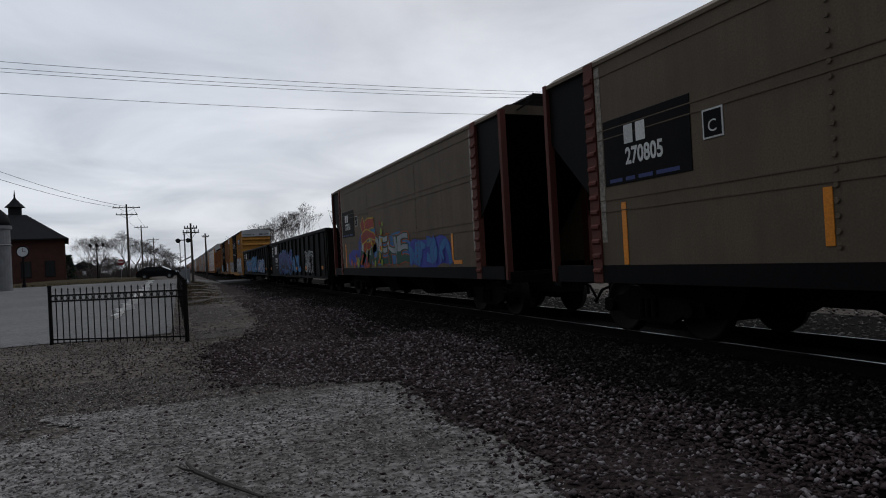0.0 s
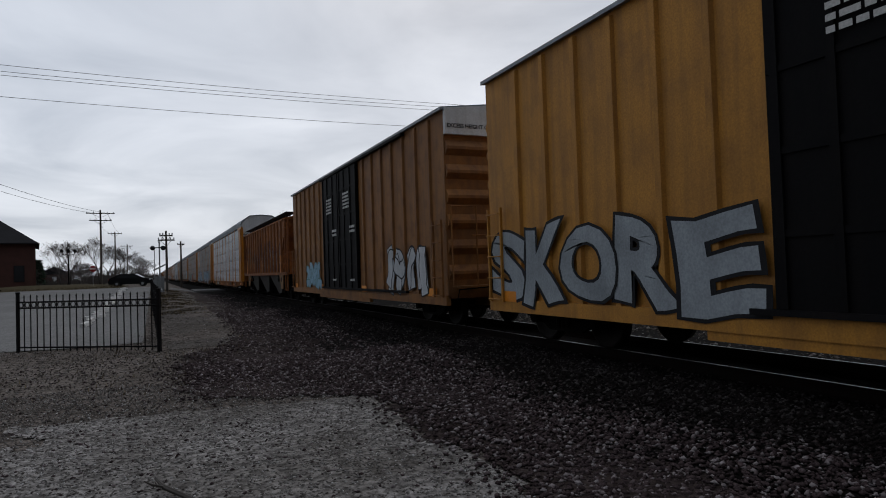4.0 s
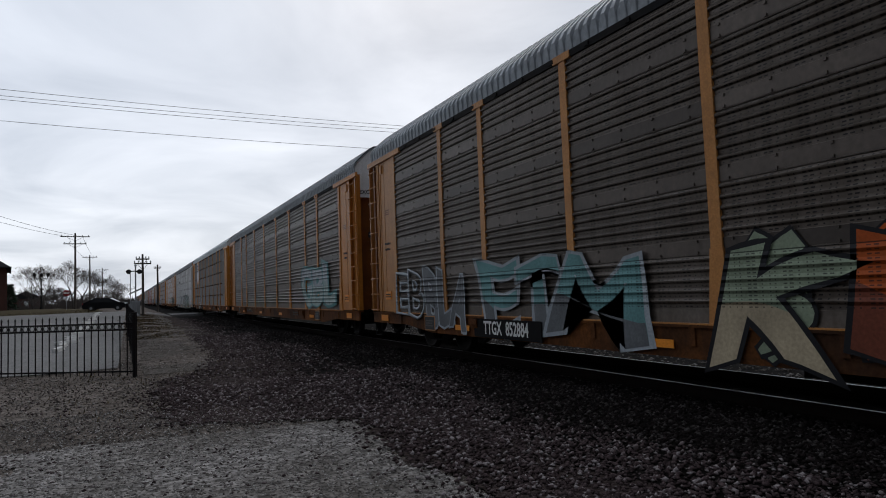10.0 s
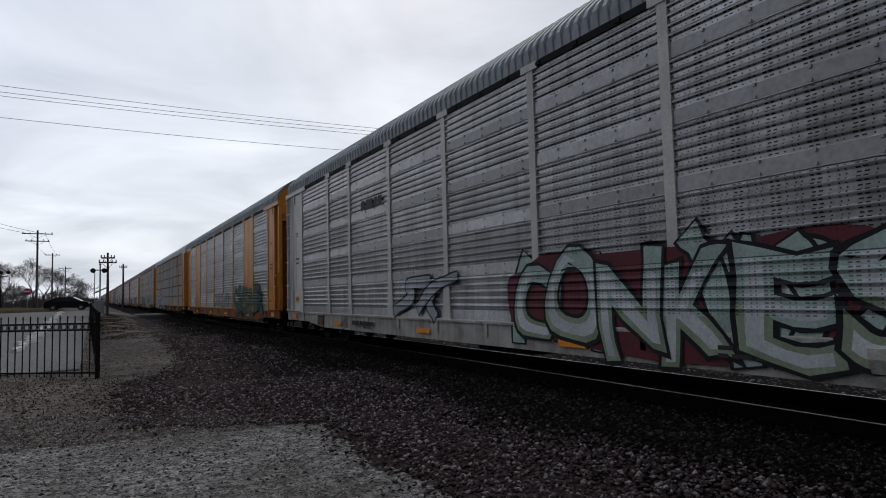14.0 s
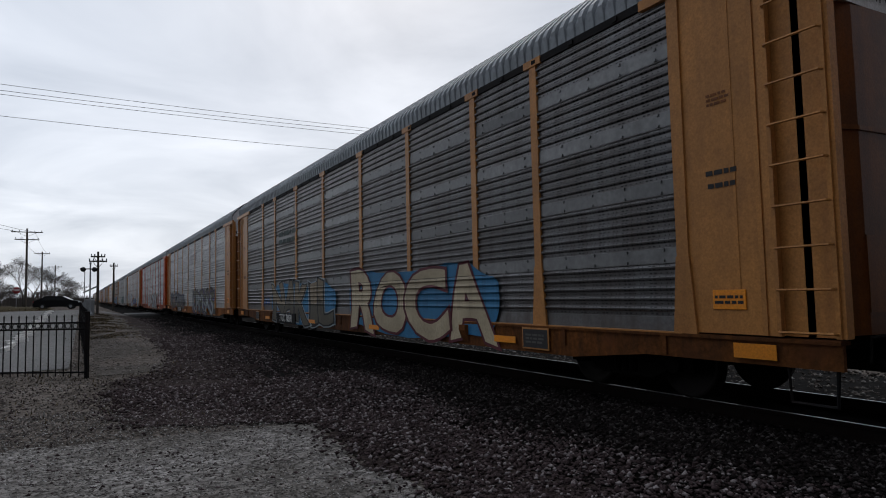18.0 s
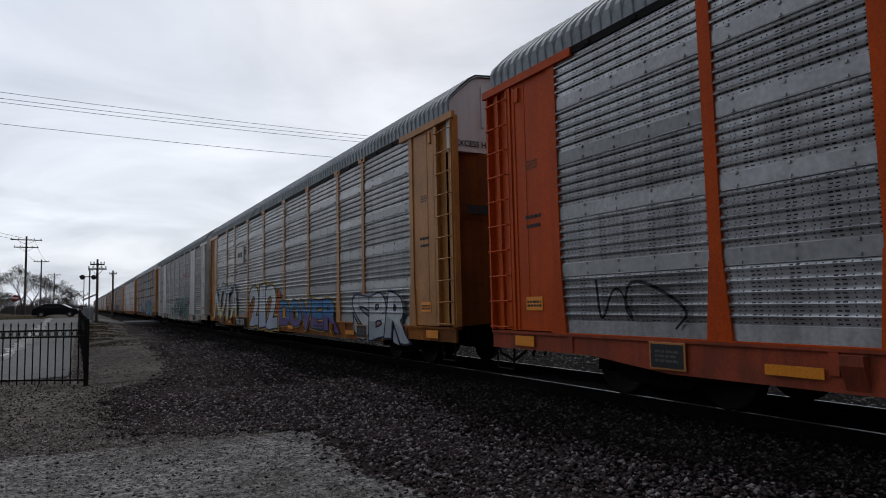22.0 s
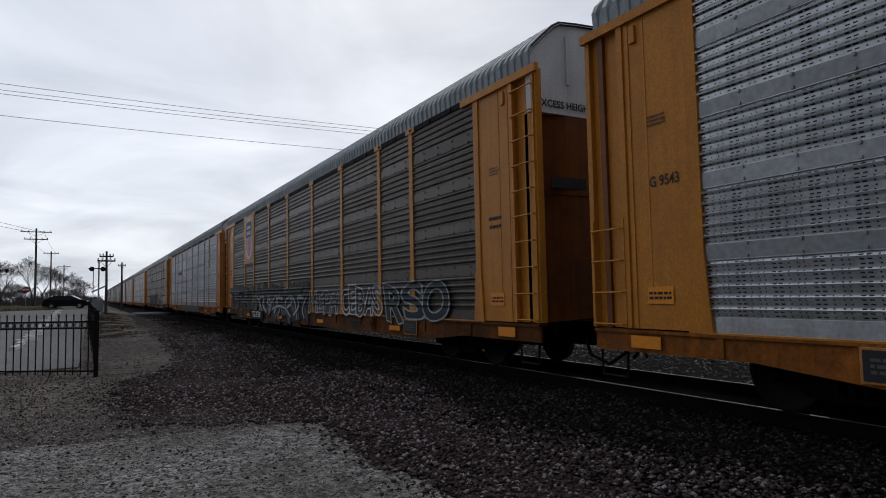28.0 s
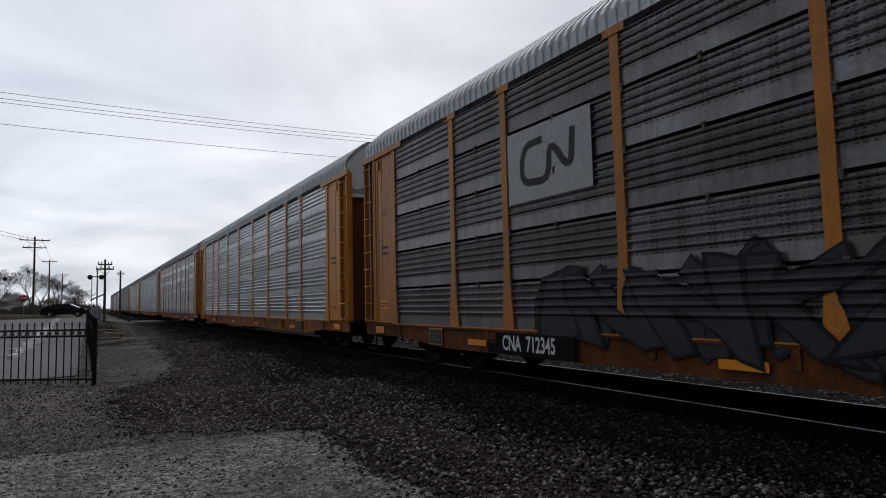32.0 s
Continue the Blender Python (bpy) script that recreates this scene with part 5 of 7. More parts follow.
def boxcar(u0, L, mat, first):
    car = tagged(new("box_car"), "yellow ribbed boxcar with black doors and white graffiti" if first else "brownish yellow weathered boxcar with black doors", "freight car", "cars of the train")
    b = Build()
    b.prism([(-1.46, 0.72), (-1.46, 5.22), (0, 5.38), (1.46, 5.22), (1.46, 0.72)], "y", 0.12, L - 0.12)
    body = part("body", b, mat, car)
    d0, d1 = 7.0, 11.7
    for y in list(np.arange(0.95, d0 - 0.3, 0.92)) + list(np.arange(d1 + 0.8, L - 0.4, 0.92)):
        part("side_rib", shared("boxrib", lambda: Build().prism([(-1.45, -0.09), (-1.52, -0.055), (-1.52, 0.055), (-1.45, 0.09)], "z", 0.80, 5.14).mesh("side_rib")), mat, body, "", (0, float(y), 0))
    part("roof", Build().prism([(-1.55, 5.20), (-1.55, 5.27), (0, 5.45), (1.55, 5.27), (1.55, 5.20), (0, 5.38)], "y", 0.05, L - 0.05), "roof_grey", car)
    part("side_sill", Build().box(-1.52, 0.1, 0.56, -1.40, L - 0.1, 0.80).box(1.40, 0.1, 0.56, 1.52, L - 0.1, 0.80).box(-1.50, d0 - 1.0, 0.44, -1.40, d1 + 1.0, 0.60).box(-0.3, 0, 0.5, 0.3, L, 0.75), mat, car)
    for k in range(2):
        y0 = d0 + k * 2.35
        b = Build()
        b.box(-1.55, y0 + 0.03, 0.86, -1.47, y0 + 2.32, 5.08)
        dr = part("door", b, "black_paint", car, "black sliding door")
        for y in (0.08, 0.78, 1.55, 2.2):
            part("door_rib", shared("doorrib", lambda: Build().box(-1.585, -0.05, 0.88, -1.545, 0.05, 5.06).mesh("door_rib")), "black_paint", dr, "", (0, y0 + y, 0))
        for z in (1.7, 2.6, 3.5, 4.4):
            part("door_rib", shared("doorbar", lambda: Build().box(-1.572, 0.05, -0.04, -1.545, 2.3, 0.04).mesh("door_rib")), "black_paint", dr, "", (0, y0, z))
        bars(car, y0 + 1.2, 3.95, 1.590, 5, 0.75, 0.62, "letter_white", label="white stencilled notice, unreadable")
        bars(car, y0 + 0.6, 1.15, 1.590, 1, 0.5, 0.12, "letter_white")
        bars(car, y0 + 0.5, 2.9, 1.590, 2, 0.6, 0.3, "letter_white")
    part("door_track", Build().box(-1.60, 2.6, 5.10, -1.48, d1 + 0.3, 5.18).box(-1.58, 2.6, 0.80, -1.48, d1 + 0.3, 0.87), "black_iron", car)
    for f, s in ((lambda a: a, -1), (lambda a: L - a, 1)):
        y0, y1 = sorted((f(0.13), f(0.10)))
        ew = part("end_wall", Build().box(-1.46, y0, 0.72, 1.46, y1, 5.2), mat, car, "ribbed end wall")
        for z in (1.35, 1.95, 2.55, 3.15, 3.75, 4.32):
            part("end_rib", Build().prism([(f(0.12), z - 0.22), (f(0.0), z - 0.05), (f(0.0), z + 0.02), (f(0.12), z + 0.20)], "x", -1.43, 1.43), mat, ew)
    part("end_band", Build().prism([(-1.46, 4.62), (-1.46, 5.24), (0, 5.40), (1.46, 5.24), (1.46, 4.62)], "y", 0.0, 0.10), "white_paint", car, "white band across the end's top")
    me = shared(("text", "ehb"), lambda: text_mesh("EXCESS HEIGHT CAR", 0.135, 0.004))
    part("lettering", me, "letter_black", car, "EXCESS HEIGHT CAR", end_pose(-0.78, 4.82, -0.006))
    me = shared(("text", "num", first), lambda: text_mesh("665738" if first else "661204", 0.17, 0.006))
    part("lettering", me, "letter_black", car, "", end_pose(1.05, 4.84, -0.006))
    part("lettering", Build().box(-0.17, -0.06, -0.001, 0.17, 0.06, 0.001), "letter_black", car, "", end_pose(0.52, 4.84, -0.006))
    ladder(car, 0.2, 0.7, 0.75, 2.6, -1.56, mat, 0.42)
    ladder(car, L - 0.7, L - 0.2, 0.75, 2.6, -1.56, mat, 0.42)
    b = Build()
    b.tube([(-1.40, -0.05, 2.9), (-0.75, -0.08, 2.9), (-0.75, -0.08, 1.0), (-1.40, -0.08, 1.0), (-1.40, -0.05, 2.9)], 0.02, 5)
    b.tube([(-0.9, -0.1, 2.2), (1.3, -0.1, 2.2)], 0.018, 5).box(-1.3, -0.22, 0.98, 1.3, 0.04, 1.02)
    part("end_grab", b, mat, car)
    if first:
        pl = plate(car, 3.25, 4.15, 2.7, 0.62, 1.524, "black_paint", "emblem", "black emblem panel with white block forms")
        b = Build()
        for x in (-1.0, -0.25, 0.55):
            b.prism([(x - 0.28, 0.22), (x + 0.32, 0.22), (x + 0.30, 0.08), (x + 0.10, 0.08), (x + 0.02, -0.22), (x - 0.16, -0.22), (x - 0.08, 0.08), (x - 0.31, 0.08)], "z", 0.007, 0.012)
        part("emblem_form", b, "letter_white", pl)
        sign_text(car, "Railcar Pooling", 0.42, 3.2, 3.55, 1.526, "letter_black", 0.004)
        sign_text(car, "Experts", 0.42, 3.3, 3.13, 1.526, "letter_black", 0.004)
        letters(car, "REMIO", 0.2, 6.95, 0.58, 2.55, "white", "black", low="pale", seed=4, proud=1.530, fluted=False)
        letters(car, "SKORE", 11.9, 18.1, 0.7, 2.2, "pale", "black", seed=6, proud=1.530, fluted=False)
    else:
        graffiti(car, 1.2, 4.2, 0.75, 2.2, "white", "black", None, 203, 1.530, fluted=False)
        graffiti(car, 12.3, 15.0, 0.75, 1.9, "skyblue", "teal", None, 204, 1.530, fluted=False)
    reflectors(car, (0.9, 6.5, 12.2, L - 0.9), 1.53, (0.5, 0.2), 0.86)
    couplers(car, L)
    running_gear(car, (2.0, L - 2.0), u0)
    CARS.append((car, u0))


def hopper_rust(u0):
    L = 16.9
    car = tagged(new("hopper_car"), "rusty orange ribbed covered hopper car with grey discharge bays", "freight car", "cars of the train")
    side = [(0.75, 4.32), (L - 0.75, 4.32), (L - 0.75, 3.95), (L - 1.65, 2.65), (L - 1.65, 1.50), (1.65, 1.50), (1.65, 2.65), (0.75, 3.95)]
    b = Build()
    b.prism(side, "x", -1.46, 1.46)
    body = part("body", b, "hopper_rust", car, "rust-streaked orange body")
    for y in np.linspace(1.72, L - 1.72, 14):
        part("side_rib", shared("hrib", lambda: Build().prism([(-1.45, -0.10), (-1.535, -0.065), (-1.535, 0.065), (-1.45, 0.10)], "z", 1.52, 4.28).mesh("side_rib")), "hopper_rust", body, "", (0, float(y), 0))
    part("roof", Build().prism([(-1.50, 4.28), (-1.50, 4.36), (-0.9, 4.48), (0.9, 4.48), (1.50, 4.36), (1.50, 4.28)], "y", 0.6, L - 0.6), "hopper_rust", car)
    b = Build()
    for s in (-1, 1):
        for y in np.arange(0.3, L - 0.3, 0.09):
            b.box(s * 1.15 - 0.28, y, 4.62, s * 1.15 + 0.28, y + 0.02, 4.65)
        for x in (-0.28, -0.1, 0.1, 0.28):
            b.box(s * 1.15 + x - 0.012, 0.3, 4.61, s * 1.15 + x + 0.012, L - 0.3, 4.66)
        for y in np.arange(0.8, L - 0.5, 1.5):
            b.box(s * 1.15 - 0.03, y, 4.40, s * 1.15 + 0.03, y + 0.05, 4.62)
    part("roof_walk", b, "black_iron", car, "black open-grid roof walkway")
    for y in np.arange(1.5, L - 1, 2.8):
        part("roof_hatch", shared("hatch", lambda: Build().lathe([(0.42, 4.46), (0.42, 4.60), (0.38, 4.66)], (0, 0), 16).mesh("roof_hatch")), "hopper_rust", car, "", (0, float(y), 0))
    part("side_sill", Build().box(-1.50, 0.3, 1.36, -1.36, L - 0.3, 1.52).box(1.36, 0.3, 1.36, 1.50, L - 0.3, 1.52).box(-0.3, 0, 0.7, 0.3, L, 1.0), "hopper_rust", car)
    for f in (lambda a: a, lambda a: L - a):
        y0, y1 = sorted((f(0.1), f(3.4)))
        b = Build()
        b.prism([(f(0.9), 3.9), (f(1.0), 3.9), (f(3.6), 1.1), (f(3.4), 1.0)], "x", -1.40, 1.40)
        part("slope_sheet", b, "truck_iron", car)
        part("end_platform", Build().box(-1.48, *sorted((f(0.0), f(1.7)))[:1], 1.40, 1.48, sorted((f(0.0), f(1.7)))[1], 1.50), "hopper_rust", car)
        part("bolster_plate", Build().prism([(f(1.6), 1.36), (f(2.75), 1.36), (f(2.5), 0.95), (f(2.3), 0.62), (f(1.75), 0.62)], "x", -1.44, -1.40), "number_tan", car, "rusty tan jacking plate")
        part("jack_hole", Build().lathe([(0.13, -1.446), (0.13, -1.442)], (f(2.15), 1.12), 16, "x"), "black_iron", car)
        ya, yb = sorted((f(0.05), f(0.62)))
        ladder(car, ya, yb, 0.55, 4.1, -1.50, "hopper_rust", 0.46)
        part("end_brace", Build().box(-1.45, ya, 1.4, -1.38, ya + 0.06, 4.3).box(1.38, ya, 1.4, 1.45, ya + 0.06, 4.3).box(-1.0, ya, 1.0, -0.94, ya + 0.06, 3.9).box(0.94, ya, 1.0, 1.0, ya + 0.06, 3.9), "hopper_rust", car)
    for yc in (4.2, 8.45, 12.7):
        b = Build()
        n = len(b.v)
        b.v += [(-1.40, yc - 2.05, 1.40), (1.40, yc - 2.05, 1.40), (1.40, yc + 2.05, 1.40), (-1.40, yc + 2.05, 1.40), (-1.15, yc - 0.42, 0.32), (1.15, yc - 0.42, 0.32), (1.15, yc + 0.42, 0.32), (-1.15, yc + 0.42, 0.32)]
        b.f += [(n, n + 1, n + 2, n + 3), (n, n + 4, n + 5, n + 1), (n + 1, n + 5, n + 6, n + 2), (n + 2, n + 6, n + 7, n + 3), (n + 3, n + 7, n + 4, n), (n + 4, n + 7, n + 6, n + 5)]
        hp = part("discharge_hopper", b, "hopper_grey", car, "grey discharge bay")
        part("outlet_gate", Build().box(-1.25, yc - 0.5, 0.24, 1.25, yc + 0.5, 0.34).box(-1.45, yc - 0.06, 0.26, -1.2, yc + 0.06, 0.34), "truck_iron", hp)
    for y, word in ((L - 2.24, "83"), (L - 3.27, "93"), (L - 4.31, "03")):
        plate(car, y, 2.40, 0.62, 0.52, 1.468, "number_tan", "number_panel", "faded number panel")
        sign_text(car, word, 0.52, y, 2.40, 1.480, "letter_black", 0.012, 0.8)
    for y, word in ((L - 2.24, "NO"), (L - 3.27, "KL")):
        plate(car, y, 3.05, 0.6, 0.5, 1.468, "number_tan", "number_panel")
        sign_text(car, word, 0.46, y, 3.05, 1.480, "letter_black", 0.010, 0.75)
    plate(car, L - 3.27, 1.95, 0.6, 0.18, 1.468, "number_tan", "placard")
    for y, h in ((1.85, 0.9), (L - 1.9, 0.95), (L - 5.3, 0.6), (8.2, 0.7)):
        plate(car, y, 1.95, 0.11, h, 1.540, "reflector_yellow", "reflector", "yellow upright stripe")
    # dark red sprayed haze between the ribs, ragged at the top, with thin white flashes
    rg = random.Random(31)
    ribs = np.linspace(1.72, L - 1.72, 14)
    for i in range(10):
        y0, y1 = float(ribs[i]) + 0.10, float(ribs[i + 1]) - 0.10
        b, n = Build(), 14
        tops = [rg.uniform(0.55, 0.8) + 0.25 * math.sin(2.1 * i + 5.0 * q / n) for q in range(n + 1)]
        for q in range(n + 1):
            x = (y1 - y0) * (q / n - 0.5)
            b.v += [(x, -1.08, 0.0), (x, tops[q] - 0.35 * abs(i - 4) / 4 + rg.uniform(-0.12, 0.12), 0.0)]
        b.f = [(2 * q, 2 * q + 2, 2 * q + 3, 2 * q + 1) for q in range(n)]
        at = side_pose((y0 + y1) / 2, 2.65, 1.464)
        top = paint("graffiti", b, "haze", car, at, "dark red sprayed haze" if i == 0 else "", False)
        for k in range(2):
            b = Build()
            x0, z0, tilt = rg.uniform(-0.15, 0.25) - 0.2 * k, rg.uniform(-0.95, -0.6), rg.uniform(-0.35, 0.35)
            pts = rounded([(x0, z0), (x0 + tilt * 0.5 + 0.05, z0 + 0.5), (x0 + tilt, z0 + rg.uniform(0.6, 1.3))], 2)
            stroke(b, pts, [0.005 + 0.018 * abs(math.sin(7.0 * q / len(pts) + i)) for q in range(len(pts))], 0.003 + 0.001 * k)
            paint("graffiti_highlight", b, "cream" if k else "white", top, at, "", False)
    couplers(car, L)
    running_gear(car, (2.0, L - 2.0), u0)
    CARS.append((car, u0))


# ---------------------------------------------------------------- the train, front to rear
hopper_tan(-5.9, "270805", False)
hopper_tan(11.65, "270761", True)
gondola(28.85, 19.75, "202294", [("BNKT", 3.2, 5.4, 0.92, 2.1, None, "white", dict(seed=4)), ("SULS", 9.6, 15.1, 0.85, 2.35, "indigo", "azure", dict(seed=2, wild=1.5, low="navy", tangle=True)), ("RYL", 6.9, 9.3, 0.95, 1.9, "turquoise", "blue", dict(seed=3))])
gondola(49.95, 19.95, "202363", [("VERDIX", 11.9, 16.2, 0.88, 2.1, "azure", "black", dict(seed=6, wild=2.0, halo="yellow", low="blue", tangle=True)), ("GESU", 7.0, 11.75, 0.85, 2.3, "turquoise", "azure", dict(seed=3, wild=0.7)), ("UHEAD", 2.1, 6.5, 0.88, 1.95, "blue", "white", dict(seed=7, halo="azure", shade="pale"))])
boxcar(71.25, 18.4, "box_yellow", True)
boxcar(91.6, 18.1, "box_brown", False)
hopper_rust(111.15)
for k in range(1, 27):
    style = STYLES.get(k)
    if style is None:
        style = dict(EXTRA_STYLES[k % 7])
        style["label"] = "weathered autorack car with corrugated sides, far down the line"
    car = autorack(k, 129.3 + PITCH * (k - 1), style)
    if k == 2:
        plate(car, 21.5, 3.95, 1.60, 2.2, 1.522, "paint_tan_yellow", "emblem_panel")
        shield(car, 21.5, 3.95, 1.2, 1.75, "emblem_blue", "emblem_white", True)
    if k == 5:
        plate(car, 17.45, 0.66, 0.40, 0.34, 1.560, "black_paint", "mark_plate")
        sign_text(car, "RI", 0.32, 17.45, 0.66, 1.569, "letter_white", 0.006, 0.75)
        plate(car, 21.5, 4.05, 1.62, 2.2, 1.522, "paint_deep_yellow", "emblem_panel")
        shield(car, 21.5, 4.05, 1.2, 1.8, "emblem_blue", "emblem_white")
    if k == 16:
        plate(car, 21.5, 4.05, 1.62, 2.2, 1.522, "paint_deep_yellow", "emblem_panel")
        shield(car, 21.5, 4.05, 1.2, 1.8, "emblem_blue", "emblem_white", True)
    if k == 15:
        b = Build(); b.prism([(0.72 * math.cos(radians(22.5 + 45 * i)), 0.95 * math.sin(radians(22.5 + 45 * i))) for i in range(8)], "z", 0, 0.004)
        em = part("emblem", b, "letter_white", car, "red octagonal emblem with white bars", side_pose(21.5, 4.05, 1.522))
        b = Build(); b.prism([(0.66 * math.cos(radians(22.5 + 45 * i)), 0.89 * math.sin(radians(22.5 + 45 * i))) for i in range(8)], "z", 0.004, 0.007)
        part("emblem_field", b, "emblem_red", em)
        b = Build()
        for i, wd in enumerate((0.36, 0.30, 0.46)):
            b.box(-wd, 0.28 - 0.32 * i, 0.007, wd, 0.46 - 0.32 * i, 0.010)
        part("emblem_bar", b, "letter_white", em)
    if k == 12:
        graffiti(car, 12.5, 17.4, 0.5, 2.0, "orange", "red", None, 124, 1.522, 0.2, "orange", 4)
        letters(car, "212", 12.85, 17.2, 0.46, 2.30, "white", "navy", "yellow", None, None, 5, 1.545, "blue_white", 0.5)
        plate(car, 19.3, 3.7, 1.5, 0.75, 1.522, "paint_pale_grey", "emblem_panel")
        bars(car, 19.3, 3.7, 1.532, 1, 0.9, 0.38, "letter_black")
    if k == 11:
        bars(car, 12.1, 3.9, 1.520, 1, 1.9, 0.13, "emblem_red")
    if k == 13:
        bars(car, 9.0, 3.6, 1.520, 2, 2.0, 0.32, "emblem_red")
    if k == 6:
        sign_text(car, "PW 402042", 0.24, 19.5, 0.64, 1.545, "letter_black", 0.006, 0.8)
        bars(car, 18.9, 3.8, 1.520, 1, 1.5, 0.45, "letter_black")
    if k == 9:
        bars(car, 18.9, 3.55, 1.520, 2, 2.1, 0.55, "emblem_dark")
    if k == 17:
        bars(car, 18.9, 3.4, 1.520, 1, 2.1, 0.36, "letter_black")
    if k == 18:
        plate(car, 19.4, 3.62, 2.1, 1.22, 1.522, "steel_grey_strip", "emblem_panel", "pale square with a black emblem")
        b = Build()
        stroke(b, rounded([(-0.12, 0.34), (-0.60, 0.32), (-0.68, -0.29), (-0.12, -0.32)], 2), 0.060, 0.0)
        stroke(b, rounded([(-0.12, -0.32), (0.05, -0.27), (0.10, 0.32), (0.58, -0.32), (0.64, 0.34)], 2), 0.060, 0.002)
        part("emblem", b, "letter_black", car, "black looping line emblem", side_pose(19.4, 3.62, 1.532))

# ---------------------------------------------------------------- ground
TRACK_X, RAIL_Z = 7.80, 0.21
material("packed_dirt", (0.136, 0.116, 0.102), (0.0451, 0.03506, 0.02745), 0.6, 0.95, fine=55, coarse=0.55, bump=0.6, spread=0.0, flecks=((0.17, 0.165, 0.16), 34.0, 0.64), mottle=0.9, sheen=0.02)
material("pale_gravel", (0.2214, 0.2069, 0.1966), (0.09299, 0.08193, 0.07109), 0.75, 0.95, fine=60, coarse=0.7, bump=0.7, spread=0.0, flecks=((0.045, 0.040, 0.035), 22.0, 0.60), mottle=0.9, sheen=0.02)
material("ballast_bed", (0.042, 0.03162, 0.02944), (0.0231, 0.01767, 0.01564), 0.6, 0.95, fine=30, coarse=0.8, bump=1.0, spread=0.0, flecks=((0.07, 0.065, 0.065), 26.0, 0.66), mottle=0.9, sheen=0.02)
material("worn_asphalt", (0.1722, 0.1681, 0.164), (0.0902, 0.0861, 0.082), 0.5, 0.9, fine=30, coarse=0.16, bump=0.25, spread=0.0, mottle=0.3, sheen=0.02)
material("concrete", (0.55, 0.54, 0.52), (0.2, 0.18, 0.16), 0.4, 0.9, fine=25)
material("dry_grass", (0.060, 0.048, 0.028), (0.035, 0.03, 0.018), 0.5, 0.95, fine=20, coarse=1.5, bump=0.4, sheen=0.02)
# dark ties, blackened further in colour for the shade under the train
material("tie_wood", (0.010, 0.008, 0.007), (0.006, 0.005, 0.004), 0.5, 0.9, streak=0.3, sheen=0.02)
material("pole_wood", (0.075, 0.062, 0.052), (0.035, 0.03, 0.025), 0.5, 0.9, streak=0.4)
material("bark", (0.055, 0.047, 0.041), (0.03, 0.025, 0.022), 0.5, 0.95, fine=18)
material("twig", (0.085, 0.073, 0.066), (0.03, 0.026, 0.024), 0.4, 0.95, bump=0)
material("needles", (0.018, 0.032, 0.016), (0.012, 0.018, 0.01), 0.4, 0.9, bump=0)
material("wire", (0.03, 0.03, 0.032), (0.02, 0.02, 0.02), 0.3, 0.6, bump=0)
material("brick_red", (0.085, 0.036, 0.028), (0.038, 0.020, 0.016), 0.4, 0.9, fine=14)
material("slate", (0.026, 0.025, 0.027), (0.018, 0.018, 0.018), 0.4, 0.9, sheen=0.05)
material("car_paint", (0.006, 0.0065, 0.008), (0.012, 0.012, 0.012), 0.2, 0.4, bump=0, sheen=0.12)
material("dark_glass", (0.02, 0.022, 0.025), (0.02, 0.02, 0.02), 0.1, 0.06, bump=0)
material("tyre", (0.015, 0.015, 0.015), (0.03, 0.03, 0.03), 0.3, 0.9)
material("tower_stone", (0.20, 0.20, 0.205), (0.09, 0.085, 0.08), 0.5, 0.85, fine=12)
material("sign_red", (0.22, 0.016, 0.02), (0.15, 0.02, 0.02), 0.2, 0.5, bump=0)


def island_material(name, lo, mid, hi, rough=0.9):
    """Loose stones: every stone takes its own shade."""
    m = bpy.data.materials.new(name)
    m.use_nodes = True
    nt = m.node_tree
    geo = nt.nodes.new("ShaderNodeNewGeometry")
    rp = nt.nodes.new("ShaderNodeValToRGB")
    rp.color_ramp.elements[0].position, rp.color_ramp.elements[0].color = 0.0, (*lo, 1)
    rp.color_ramp.elements[1].position, rp.color_ramp.elements[1].color = 1.0, (*hi, 1)
    el = rp.color_ramp.elements.new(0.74)
    el.color = (*mid, 1)
    nt.links.new(geo.outputs["Random Per Island"], rp.inputs[0])
    co = nt.nodes.new("ShaderNodeTexCoord").outputs["Object"]
    col = node_mix(nt, "MULTIPLY", rp.outputs[0], node_ramp(nt, node_noise(nt, co, 60.0, 3.0), 0.3, 0.7, (0.6, 0.6, 0.6), (1.25, 1.25, 1.25)), 0.8)
    nt.links.new(col, nt.nodes["Principled BSDF"].inputs["Base Color"])
    nt.nodes["Principled BSDF"].inputs["Roughness"].default_value = rough
    nt.nodes["Principled BSDF"].inputs["Specular IOR Level"].default_value = 0.05
    MATS[name] = m
    return m


island_material("ballast_stone", (0.0255, 0.0178, 0.0180), (0.069, 0.0495, 0.050), (0.25, 0.220, 0.22))
# the same ballast stones with the train's shade put into their colour
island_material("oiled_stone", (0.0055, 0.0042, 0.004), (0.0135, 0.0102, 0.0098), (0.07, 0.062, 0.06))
island_material("gravel_chip", (0.082, 0.072, 0.065), (0.155, 0.144, 0.135), (0.40, 0.385, 0.37))
island_material("dirt_stone", (0.062, 0.052, 0.045), (0.118, 0.104, 0.094), (0.28, 0.265, 0.25))
island_material("grass_blade", (0.035, 0.026, 0.014), (0.085, 0.062, 0.034), (0.18, 0.14, 0.085))


def smooth(a, c, t):
    t = np.clip((t - a) / (c - a), 0, 1)
    return t * t * (3 - 2 * t)


